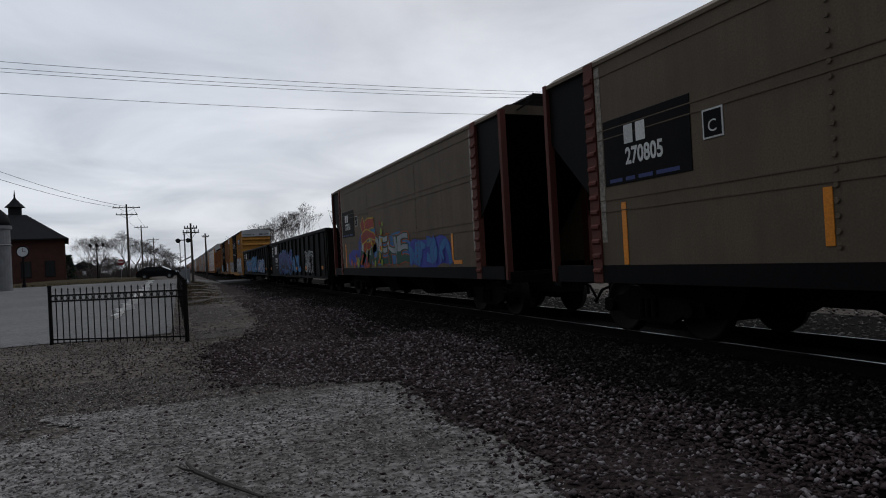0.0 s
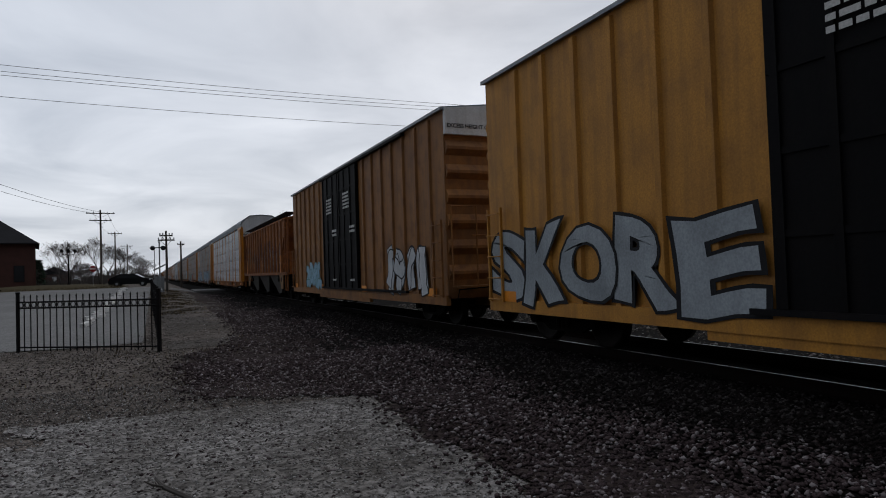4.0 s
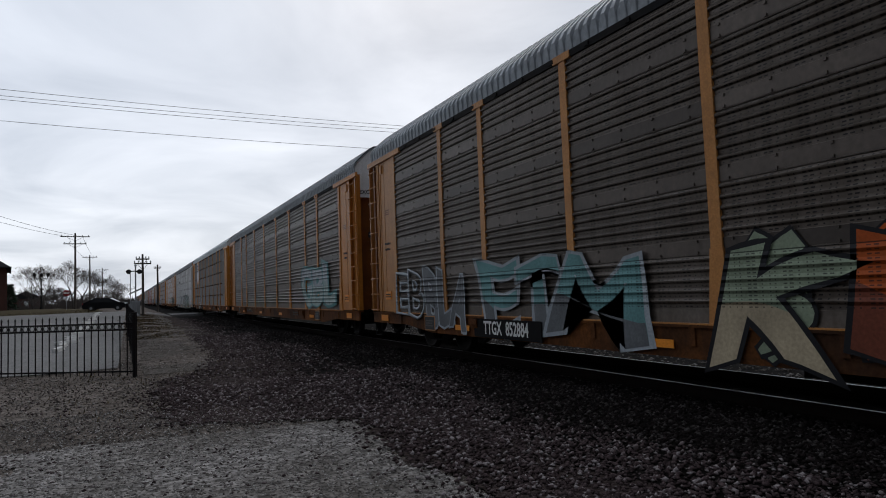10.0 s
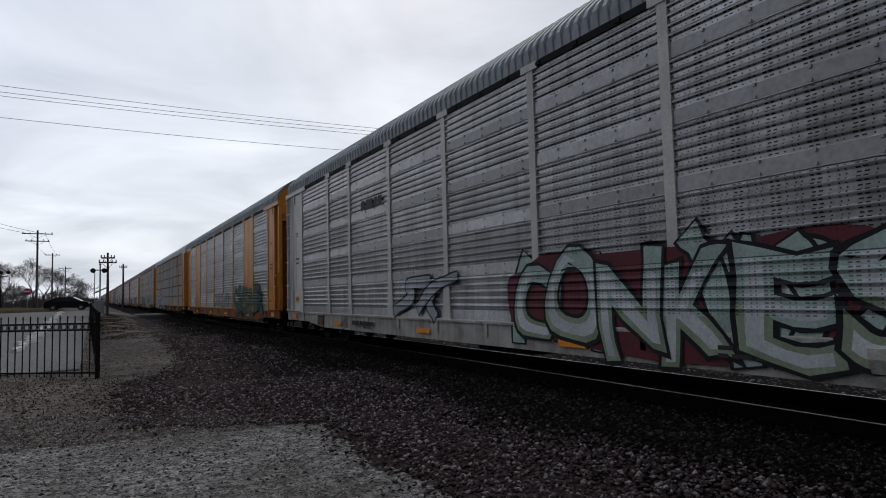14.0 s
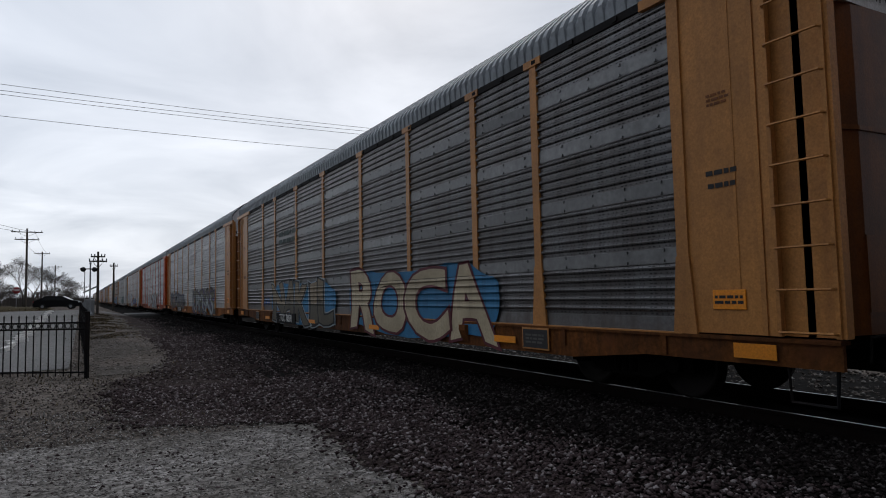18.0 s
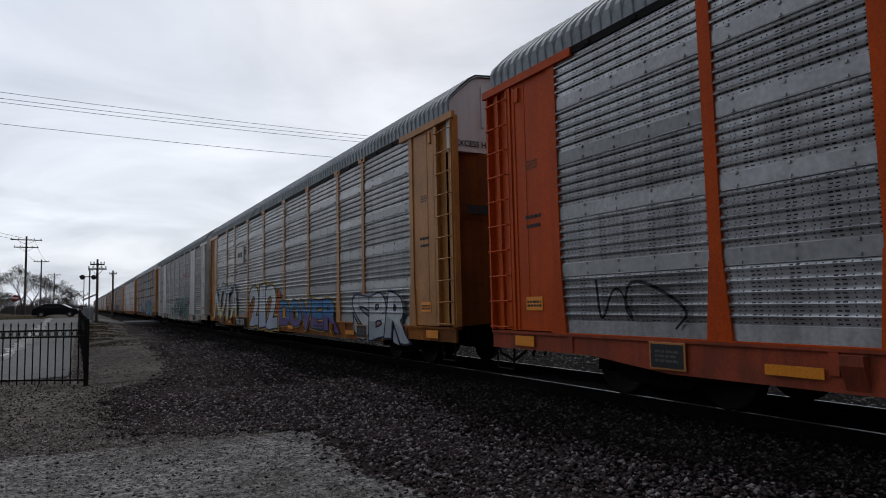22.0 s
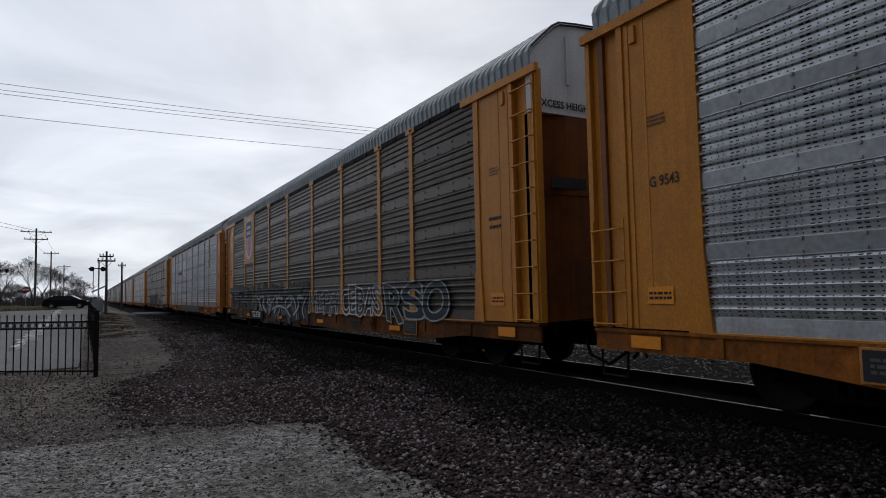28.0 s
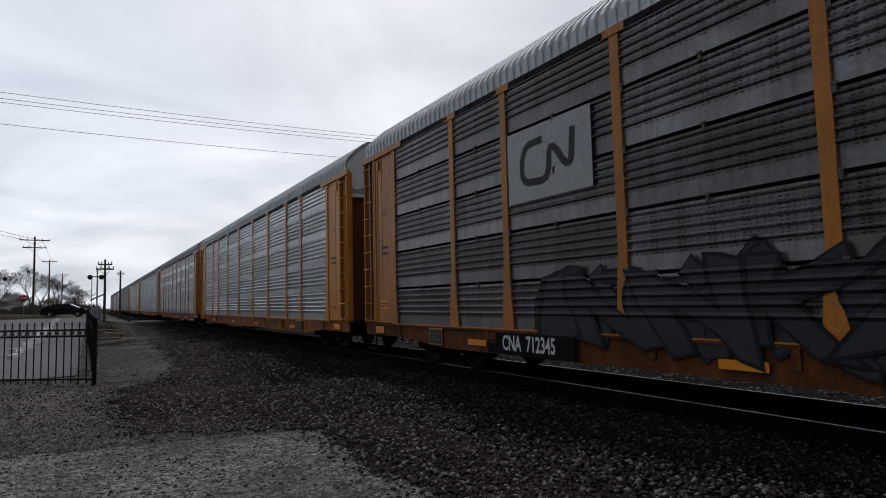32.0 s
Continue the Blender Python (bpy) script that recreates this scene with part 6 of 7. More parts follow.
def height(x, y):
    """The lie of the land: level by the camera, rising gently along the street beyond the fence."""
    x, y = np.asarray(x, float), np.asarray(y, float)
    rise = 0.70 * smooth(22, 88, y) * (1 - smooth(0.5, 4.5, x))
    bump = 0.018 * np.sin(1.7 * x + 0.6 * y) * np.sin(0.9 * y - 0.4 * x) * (1 - smooth(3.0, 4.5, x))
    return rise + bump - 0.02 * smooth(9.5, 12, x)


def sheet(name, xs, ys, lift, keep=None):
    b = Build()
    X, Y = np.meshgrid(xs, ys)
    Z = height(X, Y) + lift
    b.v = [tuple(map(float, p)) for p in zip(X.ravel(), Y.ravel(), Z.ravel())]
    n = len(xs)
    for j in range(len(ys) - 1):
        for i in range(n - 1):
            if keep is None or keep((xs[i] + xs[i + 1]) / 2, (ys[j] + ys[j + 1]) / 2):
                b.f.append((j * n + i, j * n + i + 1, (j + 1) * n + i + 1, (j + 1) * n + i))
    used = sorted({i for f in b.f for i in f})
    index = {o: i for i, o in enumerate(used)}
    b.v, b.f = [b.v[o] for o in used], [tuple(index[i] for i in f) for f in b.f]
    return b.mesh(name, True)


GX = np.concatenate([[-2500, -900, -400, -200, -120, -80, -55, -40, -30, -22], np.arange(-16, 16.1, 0.8), [20, 26, 34, 45, 60, 90, 140, 250, 500, 1000, 2500]])
GY = np.concatenate([[-2500, -1200, -600, -300, -150, -80, -40, -20, -10, -5], np.arange(0, 34, 0.8), np.arange(35, 110, 4.0), [115, 130, 160, 200, 260, 350, 500, 800, 1500, 2500]])
ground = tagged(part("ground", sheet("ground", GX, GY, -0.012), "packed_dirt"), "dark packed dirt and gravel ground", "ground", kind="structure")


def edge_noise(x, y):
    return 0.35 * noise.noise(Vector((x * 0.9, y * 0.9, 3.0))) + 0.15 * noise.noise(Vector((x * 3.1, y * 3.1, 7.0)))


patch = sheet("gravel_patch", np.arange(-3.2, 3.2, 0.12), np.arange(-3, 9.6, 0.12), 0.004,
              lambda x, y: x < 2.25 + 0.05 * y + edge_noise(x, y) and y < 8.5 - 0.16 * x + edge_noise(x + 9, y) and x > -1.3 - 0.25 * (9 - y) + 2 * edge_noise(x, y + 5))
tagged(part("gravel_patch", patch, "pale_gravel"), "pale crushed-stone gravel patch on the ground", "gravel", kind="structure")
strip = sheet("gravel_strip", np.arange(-0.2, 4.4, 0.2), np.arange(18, 44, 0.25), 0.004,
              lambda x, y: abs(x - 1.9 - 0.6 * math.sin(y * 0.3)) < 0.9 + 2.2 * edge_noise(x, y * 0.6) and noise.noise(Vector((x * 0.5, y * 0.35, 1.0))) > -0.18)
tagged(part("gravel_strip", strip, "packed_dirt"), "grey patchy gravel strip beside the ballast", "gravel", kind="structure")
material("brown_earth", (0.105, 0.094, 0.085), (0.045, 0.036, 0.030), 0.7, 0.95, fine=45, coarse=0.9, bump=0.7, spread=0.0, flecks=((0.16, 0.145, 0.125), 24.0, 0.64), mottle=0.9, sheen=0.02)
earth = sheet("earth_bank", np.arange(-0.2, 4.2, 0.25), np.concatenate([np.arange(15, 44, 0.4), np.arange(44, 69, 1.5)]), 0.002,
              lambda x, y: x > 0.35 + 0.5 * edge_noise(x, y) and x < 3.9 and y > 16.2 + 1.5 * edge_noise(x, y))
tagged(part("earth_bank", earth, "brown_earth"), "brown weedy earth between the lot and the ballast", "earth", kind="structure")
lot = sheet("parking_lot", np.concatenate([[-120, -80, -55], np.arange(-40, -0.1, 1.325)]), np.concatenate([np.arange(18.1, 40, 1.0), np.arange(40, 77, 3.0)]), 0.012)
tagged(part("parking_lot", lot, "worn_asphalt"), "pale worn asphalt parking lot", "asphalt", kind="structure")
street = sheet("street", np.concatenate([[-160, -90, -50], np.arange(-30, 4.1, 2.0)]), np.arange(70, 79, 2.0), 0.022)
tagged(part("street", street, "worn_asphalt"), "pale street that crosses the railway", "road", kind="structure")
cross = Build().box(3.9, 70, 0.0, 6.9, 78, 0.195).box(7.25, 70, 0.0, 8.35, 78, 0.195).box(8.70, 70, 0.0, 26, 78, 0.19)
tagged(part("level_crossing", cross, "worn_asphalt"), "asphalt level crossing between the rails", "road", kind="structure")
yard = sheet("far_yard", np.array([12.4, 13, 14, 15, 17, 19]), np.concatenate([np.arange(-60, 70, 5.0)]), 0.010)
tagged(part("far_yard", yard, "packed_dirt"), "grey gravel yard beyond the track", "gravel", kind="structure")
bed = Build()
prof = [(3.35, 0.0), (4.6, 0.03), (6.0, 0.035), (9.6, 0.045), (12.5, 0.0)]
for y in (-700, -100, -30, 0, 10, 20, 40, 80, 160, 400, 900):
    bed.v += [(x + TRACK_X - 7.8, y, z) for x, z in prof]
for j in range(10):
    for i in range(4):
        bed.f.append((j * 5 + i, j * 5 + i + 1, j * 5 + 6 + i, j * 5 + 5 + i))
# ballast colour near black: the shade under the train is painted in
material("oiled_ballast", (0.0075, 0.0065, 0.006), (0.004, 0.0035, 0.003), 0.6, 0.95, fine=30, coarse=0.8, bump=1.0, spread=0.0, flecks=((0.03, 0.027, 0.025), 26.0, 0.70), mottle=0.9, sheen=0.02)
ballast = tagged(part("ballast_bed", bed, "oiled_ballast"), "stone ballast under the railway track, darkened for the train's shade", "ballast", kind="structure")
def ballast_edge(y):
    """Where the spilled ballast ends on the camera's side."""
    return float(np.interp(y, [-5, 8.2, 9.2, 13.5, 17, 22, 70], [2.1, 2.7, 0.6, 0.4, 1.9, 2.4, 3.0]))


skirt = sheet("ballast_skirt", np.arange(-0.6, 4.2, 0.10), np.concatenate([np.arange(-12, 30, 0.15), np.arange(30, 70, 2.0)]), 0.008,
              lambda x, y: x > ballast_edge(y) + 1.6 * edge_noise(x, y))
tagged(part("ballast_skirt", skirt, "ballast_bed"), "dark spilled ballast along the track", "ballast", kind="structure")


def stones(name, rng, xs, ys, size, lift, mat, label):
    """Many small angular stones in one mesh."""
    n = len(xs)
    base = np.array([(1, 0, 0), (-1, 0, 0), (0, 1, 0), (0, -1, 0), (0, 0, 1), (0, 0, -1)], float)
    tri = np.array([(0, 2, 4), (2, 1, 4), (1, 3, 4), (3, 0, 4), (2, 0, 5), (1, 2, 5), (3, 1, 5), (0, 3, 5)])
    jit = rng.uniform(0.55, 1.15, (n, 6, 1))
    p = base[None] * jit + rng.normal(0, 0.18, (n, 6, 3))
    a = rng.uniform(0, 2 * math.pi, n)
    c, s = np.cos(a)[:, None], np.sin(a)[:, None]
    px, py = p[:, :, 0] * c - p[:, :, 1] * s, p[:, :, 0] * s + p[:, :, 1] * c
    tilt = rng.normal(0, 0.5, (n, 1))
    pz = p[:, :, 2] * 0.62 + px * tilt * 0.4
    sz = np.asarray(size)[:, None]
    V = np.stack([px * sz + xs[:, None], py * sz + ys[:, None], pz * sz + lift[:, None] + 0.25 * sz], -1).reshape(-1, 3)
    F = (tri[None] + 6 * np.arange(n)[:, None, None]).reshape(-1, 3)
    me = bpy.data.meshes.new(name)
    me.vertices.add(len(V)); me.vertices.foreach_set("co", V.ravel())
    me.loops.add(F.size); me.loops.foreach_set("vertex_index", F.ravel())
    me.polygons.add(len(F)); me.polygons.foreach_set("loop_start", np.arange(0, F.size, 3)); me.polygons.foreach_set("loop_total", np.full(len(F), 3))
    me.update(); me.validate()
    me.materials.append(None)
    return tagged(part(name, me, mat), label, "stones", kind="stuff")


rng = np.random.default_rng(5)
# ballast: dense by the camera, sparser away
bx, by = [], []
for y0, y1, count in ((-9, 1.5, 9000), (1.5, 6.5, 16000), (6.5, 13, 19000), (13, 30, 13000), (30, 60, 4000)):
    yy = rng.uniform(y0, y1, count)
    low = np.array([ballast_edge(q) for q in yy]) + rng.normal(0, 0.22, count)
    bx.append(low + (7.0 - low) * rng.uniform(0, 1, count)); by.append(yy)
bx, by = np.concatenate(bx), np.concatenate(by)
# stones near the rail take the colour that has the train's shade in it
in_shade = bx > 4.75 + 0.35 * np.sin(by * 0.7) + rng.normal(0, 0.25, len(bx))
for pick, s_mat, s_label in ((~in_shade, "ballast_stone", "dark ballast stones with scattered pale ones"), (in_shade, "oiled_stone", "ballast stones beside the rail, blackened for the train's shade")):
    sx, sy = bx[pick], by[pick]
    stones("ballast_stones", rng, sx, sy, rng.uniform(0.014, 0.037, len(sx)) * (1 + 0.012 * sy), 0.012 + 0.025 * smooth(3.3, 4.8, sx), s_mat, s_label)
cx, cy = rng.uniform(-6.5, 2.5, 62000), 2.0 + 9.0 * rng.uniform(0, 1, 62000) ** 1.2
stones("gravel_chips", rng, cx, cy, rng.uniform(0.005, 0.018, len(cx)), height(cx, cy) + 0.002, "gravel_chip", "pale crushed-stone chips")
ex, ey = rng.uniform(-0.4, 3.6, 3500), rng.uniform(17, 40, 3500)
stones("strip_chips", rng, ex, ey, rng.uniform(0.012, 0.035, len(ex)), height(ex, ey), "dirt_stone", "pale loose chips beside the ballast")
kx, ky = rng.uniform(-6.5, 3.0, 5200), 2.0 + 13.0 * rng.uniform(0, 1, 5200) ** 1.3
stones("scattered_stones", rng, kx, ky, rng.uniform(0.010, 0.030, len(kx)), height(kx, ky), "ballast_stone", "dark and pale stones strewn over the gravel")
ux, uy = rng.uniform(9.3, 15.0, 7000), -6 + 34 * rng.uniform(0, 1, 7000)
stones("yard_stones", rng, ux, uy, rng.uniform(0.02, 0.06, len(ux)), height(ux, uy) + 0.03, "dirt_stone", "grey loose stones beyond the track")
dx, dy = rng.uniform(-9, 3.0, 16000), rng.uniform(8.5, 20, 16000)
stones("loose_gravel", rng, dx, dy, rng.uniform(0.008, 0.026, len(dx)), height(dx, dy) - 0.006, "dirt_stone", "loose dark gravel on the dirt")


def blades(name, rng, xs, ys, tall, label):
    n = len(xs)
    h = rng.uniform(0.4, 1.0, n) * tall
    a = rng.uniform(0, 2 * math.pi, n)
    lean = rng.uniform(0.2, 1.0, n) * h
    w = 0.006 + 0.0004 * np.hypot(xs, ys)
    z = height(xs, ys) - 0.01
    c, s = np.cos(a), np.sin(a)
    V = np.stack([np.stack([xs - w * s, ys + w * c, z], -1), np.stack([xs + w * s, ys - w * c, z], -1), np.stack([xs + lean * c, ys + lean * s, z + h], -1)], 1).reshape(-1, 3)
    b = Build()
    b.v = [tuple(map(float, q)) for q in V]
    b.f = [(3 * i, 3 * i + 1, 3 * i + 2) for i in range(n)]
    me = bpy.data.meshes.new(name)
    me.from_pydata(b.v, [], b.f)
    me.materials.append(None)
    return tagged(part(name, me, "grass_blade"), label, "grass", kind="stuff")


gx = np.concatenate([rng.normal(1.1, 0.7, 9000), rng.uniform(-7, -1, 250), rng.uniform(-1, 3, 500)])
gy = np.concatenate([rng.uniform(30, 66, 9000), rng.uniform(9, 17.5, 250), rng.uniform(9, 18, 500)])
keep = np.array([noise.noise(Vector((float(x) * 0.7, float(y) * 0.5, 0))) > -0.05 for x, y in zip(gx, gy)])
blades("dry_grass", rng, gx[keep], gy[keep], 0.10, "thin brown winter grass and weeds")
vx, vy = rng.uniform(-18, -3.5, 6000), rng.uniform(79, 96, 6000)
blades("verge_grass", rng, vx, vy, 0.35, "dull winter grass on the verge beyond the street")
b = Build()
vxs, vys = np.linspace(-20, -3, 14), np.linspace(79, 98, 10)
for j, y in enumerate(vys):
    for i, x in enumerate(vxs):
        q = max(0.0, math.sin(math.pi * i / 13)) ** 0.5 * max(0.0, math.sin(math.pi * j / 9)) ** 0.5
        b.v.append((float(x), float(y), float(height(x, y)) + 0.5 * q + 0.005))
b.f = [(j * 14 + i, j * 14 + i + 1, (j + 1) * 14 + i + 1, (j + 1) * 14 + i) for j in range(9) for i in range(13)]
tagged(part("grass_verge", b, "dry_grass", smooth=True), "low brown grass bank beyond the street", "verge", kind="structure")
# a fallen branch by the camera
b = Build()
b.tube([(0.0, 5.70, 0.05), (0.06, 5.42, 0.05), (0.22, 5.10, 0.04), (0.48, 4.62, 0.03)], [0.012, 0.02, 0.018, 0.01], 6)
b.tube([(0.06, 5.42, 0.05), (-0.03, 5.40, 0.09), (-0.08, 5.42, 0.12)], [0.012, 0.009, 0.005], 5)
tagged(part("fallen_branch", b, "bark"), "short dark fallen branch on the gravel", "branch")

# ---------------------------------------------------------------- railway track
track = tagged(new("railway_track"), "steel rails on dark wooden ties", "railway track", kind="structure")
track.location = (TRACK_X, 0, 0)
for s in (-1, 1):
    x = s * 0.755
    b = Build()
    b.prism([(x - 0.075, 0.035), (x + 0.075, 0.035), (x + 0.07, 0.05), (x + 0.012, 0.07), (x + 0.012, 0.165), (x + 0.034, 0.172), (x + 0.034, RAIL_Z - 0.004), (x - 0.034, RAIL_Z - 0.004), (x - 0.034, 0.172), (x - 0.012, 0.165), (x - 0.012, 0.07), (x - 0.07, 0.05)], "y", -680, 880)
    rl = part("rail", b, "rail_steel", track, "rusty steel rail")
    part("rail_head", Build().box(x - 0.014, -680, RAIL_Z - 0.004, x + 0.014, 880, RAIL_Z), "rail_head", rl, "polished running surface")
tie = Build().bevel_box(-1.28, -0.11, -0.08, 1.28, 0.11, 0.036, 0.012).mesh("tie")
for i in range(130):
    y = -8 + i * 0.54
    t_ob = part("tie", tie, "tie_wood", track, "", pose(0, y, 0.0, 0, 0, random.uniform(-1, 1)))
far_ties = Build()
for i in range(150):
    y = 62.4 + i * 0.54
    far_ties.box(-1.28, y - 0.11, -0.05, 1.28, y + 0.11, 0.036)
tagged(part("far_ties", far_ties, "tie_wood", track), kind="stuff")

# ---------------------------------------------------------------- fence
def fence_panel(length, label):
    top = tagged(new("iron_fence"), label, "fence", "iron fence panels")
    for z, hh in ((0.10, 0.035), (1.02, 0.035), (1.16, 0.035)):
        part("rail", Build().bevel_box(0.0, -0.018, z, length, 0.018, z + hh, 0.005), "black_iron", top)
    me = shared("picket", lambda: Build().box(-0.009, -0.009, 0.03, 0.009, 0.009, 1.30).lathe([(0.012, 1.29), (0.020, 1.31), (0.001, 1.36)], (0, 0), 6).mesh("picket"))
    n = int(length / 0.182)
    ring = shared("ring", lambda: Build().tube([(0.06 * math.cos(a * math.pi / 7), 0, 0.06 * math.sin(a * math.pi / 7)) for a in range(15)], 0.010, 5, False).mesh("ring"))
    for i in range(1, n + 1):
        x = i * length / (n + 1)
        part("picket", me, "black_iron", top, "", (x, 0, 0))
    for i in range(n + 1):
        part("ring", ring, "black_iron", top, "", ((i + 0.5) * length / (n + 1), 0, 1.108))
    for x in (0.0, length):
        part("post", shared("fpost", lambda: Build().bevel_box(-0.032, -0.032, -0.02, 0.032, 0.032, 1.38, 0.006).bevel_box(-0.042, -0.042, 1.38, 0.042, 0.042, 1.42, 0.012).mesh("post")), "black_iron", top, "", (x, 0, 0))
    return top


FL, FR = Vector((-2.91, 17.95, 0.0)), Vector((0.11, 15.8, 0.0))
fp = fence_panel((FR - FL).length, "black ornamental iron fence panel with rings and pickets")
fp.matrix_basis = pose(FL.x, FL.y, 0.0, 0, 0, math.degrees(math.atan2(FR.y - FL.y, FR.x - FL.x)))
side = fence_panel(3.6, "black iron fence panel along the edge of the lot")
side.matrix_basis = pose(0.13, 15.9, 0.0, 0, 0, 90.5)
for i in range(1, 8):
    y = 15.9 + 3.62 * i
    copy_thing(side, pose(0.13 - 0.03 * i, y, float(height(0.0, y + 1.5)), 0, 0, 90.5))

# ---------------------------------------------------------------- wheel stops in the lot
def wheel_stop():
    b = Build()
    b.prism([(-0.10, 0.0), (-0.075, 0.12), (0.075, 0.12), (0.10, 0.0)], "x", -0.75, 0.75)
    return b.mesh("wheel_stop")


for i in range(24):
    y = 26.2 + i * 2.1
    x = -2.2 - 0.012 * (y - 26)
    ob = part("wheel_stop", shared("stop", wheel_stop), "concrete", None, "", pose(x, y, float(height(x, y)) + 0.012, 0, 0, 78 + random.uniform(-14, 14)))
    tagged(ob, "pale chipped concrete wheel stop on the lot", "wheel stop", "concrete wheel stops")


# ---------------------------------------------------------------- poles and wires
def utility_pole(x, y, h, arms, turn=0.0, thick=1.0, label="weathered wooden utility pole with crossarms", lamp=False):
    z = float(height(x, y))
    p = tagged(new("utility_pole"), label, "utility pole")
    p.matrix_basis = pose(x, y, z - 0.02, 0, 0, turn)
    part("shaft", Build().tube([(0, 0, 0), (0.02, 0, h * 0.5), (0, 0, h)], [0.16 * thick, 0.14 * thick, 0.11 * thick], 10), "pole_wood", p)
    for dz, w in arms:
        arm = part("crossarm", Build().box(-w / 2, -0.14, h - dz - 0.06, w / 2, -0.04, h - dz + 0.06), "pole_wood", p)
        for k in (-0.46, -0.24, 0.24, 0.46):
            part("insulator", shared("insul", lambda: Build().lathe([(0.02, 0), (0.06, 0.04), (0.04, 0.10), (0.055, 0.14), (0.02, 0.2)], (0, 0), 8).mesh("insulator")), "galvanised", arm, "", (k * w, -0.09, h - dz + 0.06))
        for s in (-1, 1):
            part("brace", Build().tube([(s * w * 0.3, -0.12, h - dz - 0.05), (0, -0.12, h - dz - 0.6)], 0.018, 5), "pole_wood", arm)
    if lamp:
        part("lamp_arm", Build().tube([(-0.1, 0, h * 0.62), (-1.2, 0, h * 0.66), (-1.6, 0, h * 0.655)], 0.03, 6).box(-2.1, -0.12, h * 0.64, -1.6, 0.12, h * 0.665), "galvanised", p)
    return p


utility_pole(-6.6, 102, 10.8, ((0.5, 3.6), (1.5, 2.8)), 4)
utility_pole(-6.9, 146, 10.6, ((0.4, 2.6),), 2)
utility_pole(-6.3, 196, 10.4, ((0.5, 3.0),), 0)
utility_pole(3.9, 104, 7.0, ((0.5, 1.0),), 0)
utility_pole(1.15, 63, 5.45, ((0.45, 1.1), (0.85, 1.4)), 0, 0.75, "dark wooden line pole with a short crossarm beside the crossing")
utility_pole(23.4, 31.3, 11.0, ((0.4, 2.4), (1.5, 2.0)), 20, lamp=True)
utility_pole(25.6, 45.2, 11.4, ((0.6, 2.6), (1.1, 2.0)), 70)
utility_pole(26.0, 79, 11.0, ((0.5, 2.6),), 80)
utility_pole(38.0, 41.5, 12.4, ((0.5, 2.4),), 30)


def wire(p, q, sag, r=0.014):
    p, q = Vector(p), Vector(q)
    pts = []
    for i in range(25):
        t = i / 24
        c = p.lerp(q, t)
        c.z -= sag * 4 * t * (1 - t)
        pts.append(c)
    return tagged(part("overhead_wire", Build().tube(pts, r, 4), "wire"), "thin black overhead wire", "wire", "overhead wires")


for dx, z, dz in ((0.0, 10.75, 2.3), (0.5, 10.75, 2.0), (0.0, 10.4, 2.1), (0.3, 9.5, 2.2)):
    wire((23.4, 31.2 + dx, z), (-38, 33.5 + dx, z + dz), 0.9, 0.011)
for dx in (-0.9, 0.9):
    wire((23.4 + dx, 31.3, 10.7), (25.6 + dx, 45.2, 10.9), 0.3)
    wire((25.6 + dx, 45.2, 10.9), (26 + dx, 79, 10.6), 0.6)
    wire((23.4 + dx, 31.3, 10.7), (26 + dx, -20, 10.9), 0.8)
    wire((-6.6 + dx, 102, 11.0), (-16 + dx, 60, 11.2), 0.5, 0.02)
    wire((-6.6 + dx, 102, 11.0), (-6.9 + dx, 146, 10.9), 0.5, 0.02)

# crossing signal
sg = tagged(new("crossing_signal"), "grey railway crossing signal mast with dark lamps", "crossing signal")
sg.matrix_basis = pose(0.55, 60, float(height(0.5, 60)))
part("mast", Build().tube([(0, 0, 0), (0, 0, 4.2)], 0.06, 10), "galvanised", sg)
part("base", Build().lathe([(0.22, 0), (0.22, 0.12), (0.10, 0.35)], (0, 0), 12), "galvanised", sg)
part("lamp_bar", Build().box(-0.75, -0.06, 3.75, 0.55, 0.0, 3.83), "black_iron", sg)
for x in (-0.52, 0.30):
    lp = part("lamp", Build().lathe([(0.10, -0.12), (0.11, -0.02), (0.20, 0.0), (0.20, 0.02)], (x, 3.75), 16, "y"), "black_iron", sg)
    part("lens", Build().lathe([(0.09, -0.125), (0.04, -0.14)], (x, 3.75), 14, "y"), "dark_glass", lp)
part("crossbuck", Build().prism([(-0.55, 1.9), (-0.48, 1.8), (0.55, 2.3), (0.48, 2.4)], "y", -0.09, -0.07), "galvanised", sg)
part("bell", Build().lathe([(0.05, 4.2), (0.12, 4.3), (0.02, 4.38)], (0, 0), 10), "galvanised", sg)
part("relay_box", Build().bevel_box(-0.35, 0.6, 0, 0.35, 1.1, 1.3, 0.03), "galvanised", sg)
gm = tagged(new("gate_mast"), "thin upright crossing gate arm beside the signal", "crossing gate")
gm.matrix_basis = pose(0.15, 58.5, float(height(0.2, 58)))
part("stand", Build().box(-0.15, -0.15, 0, 0.15, 0.15, 1.1), "galvanised", gm)
part("arm", Build().box(-0.03, -0.05, 0.8, 0.03, 0.05, 3.6), "galvanised", gm)

# stop sign
ss = tagged(new("stop_sign"), "red octagonal stop sign on a steel post", "road sign")
ss.matrix_basis = pose(-6.4, 85.5, float(height(-6.4, 85)) + 0.2)
part("post", Build().box(-0.03, 0.0, 0, 0.03, 0.04, 2.3), "galvanised", ss)
fc = part("face", Build().prism([(0.38 * math.cos(radians(22.5 + 45 * i)), 2.05 + 0.38 * math.sin(radians(22.5 + 45 * i))) for i in range(8)], "y", -0.02, 0.0), "sign_red", ss)
part("lettering", text_mesh("STOP", 0.25, 0.010), "letter_white", fc, "", end_pose(0, 2.05, -0.024))

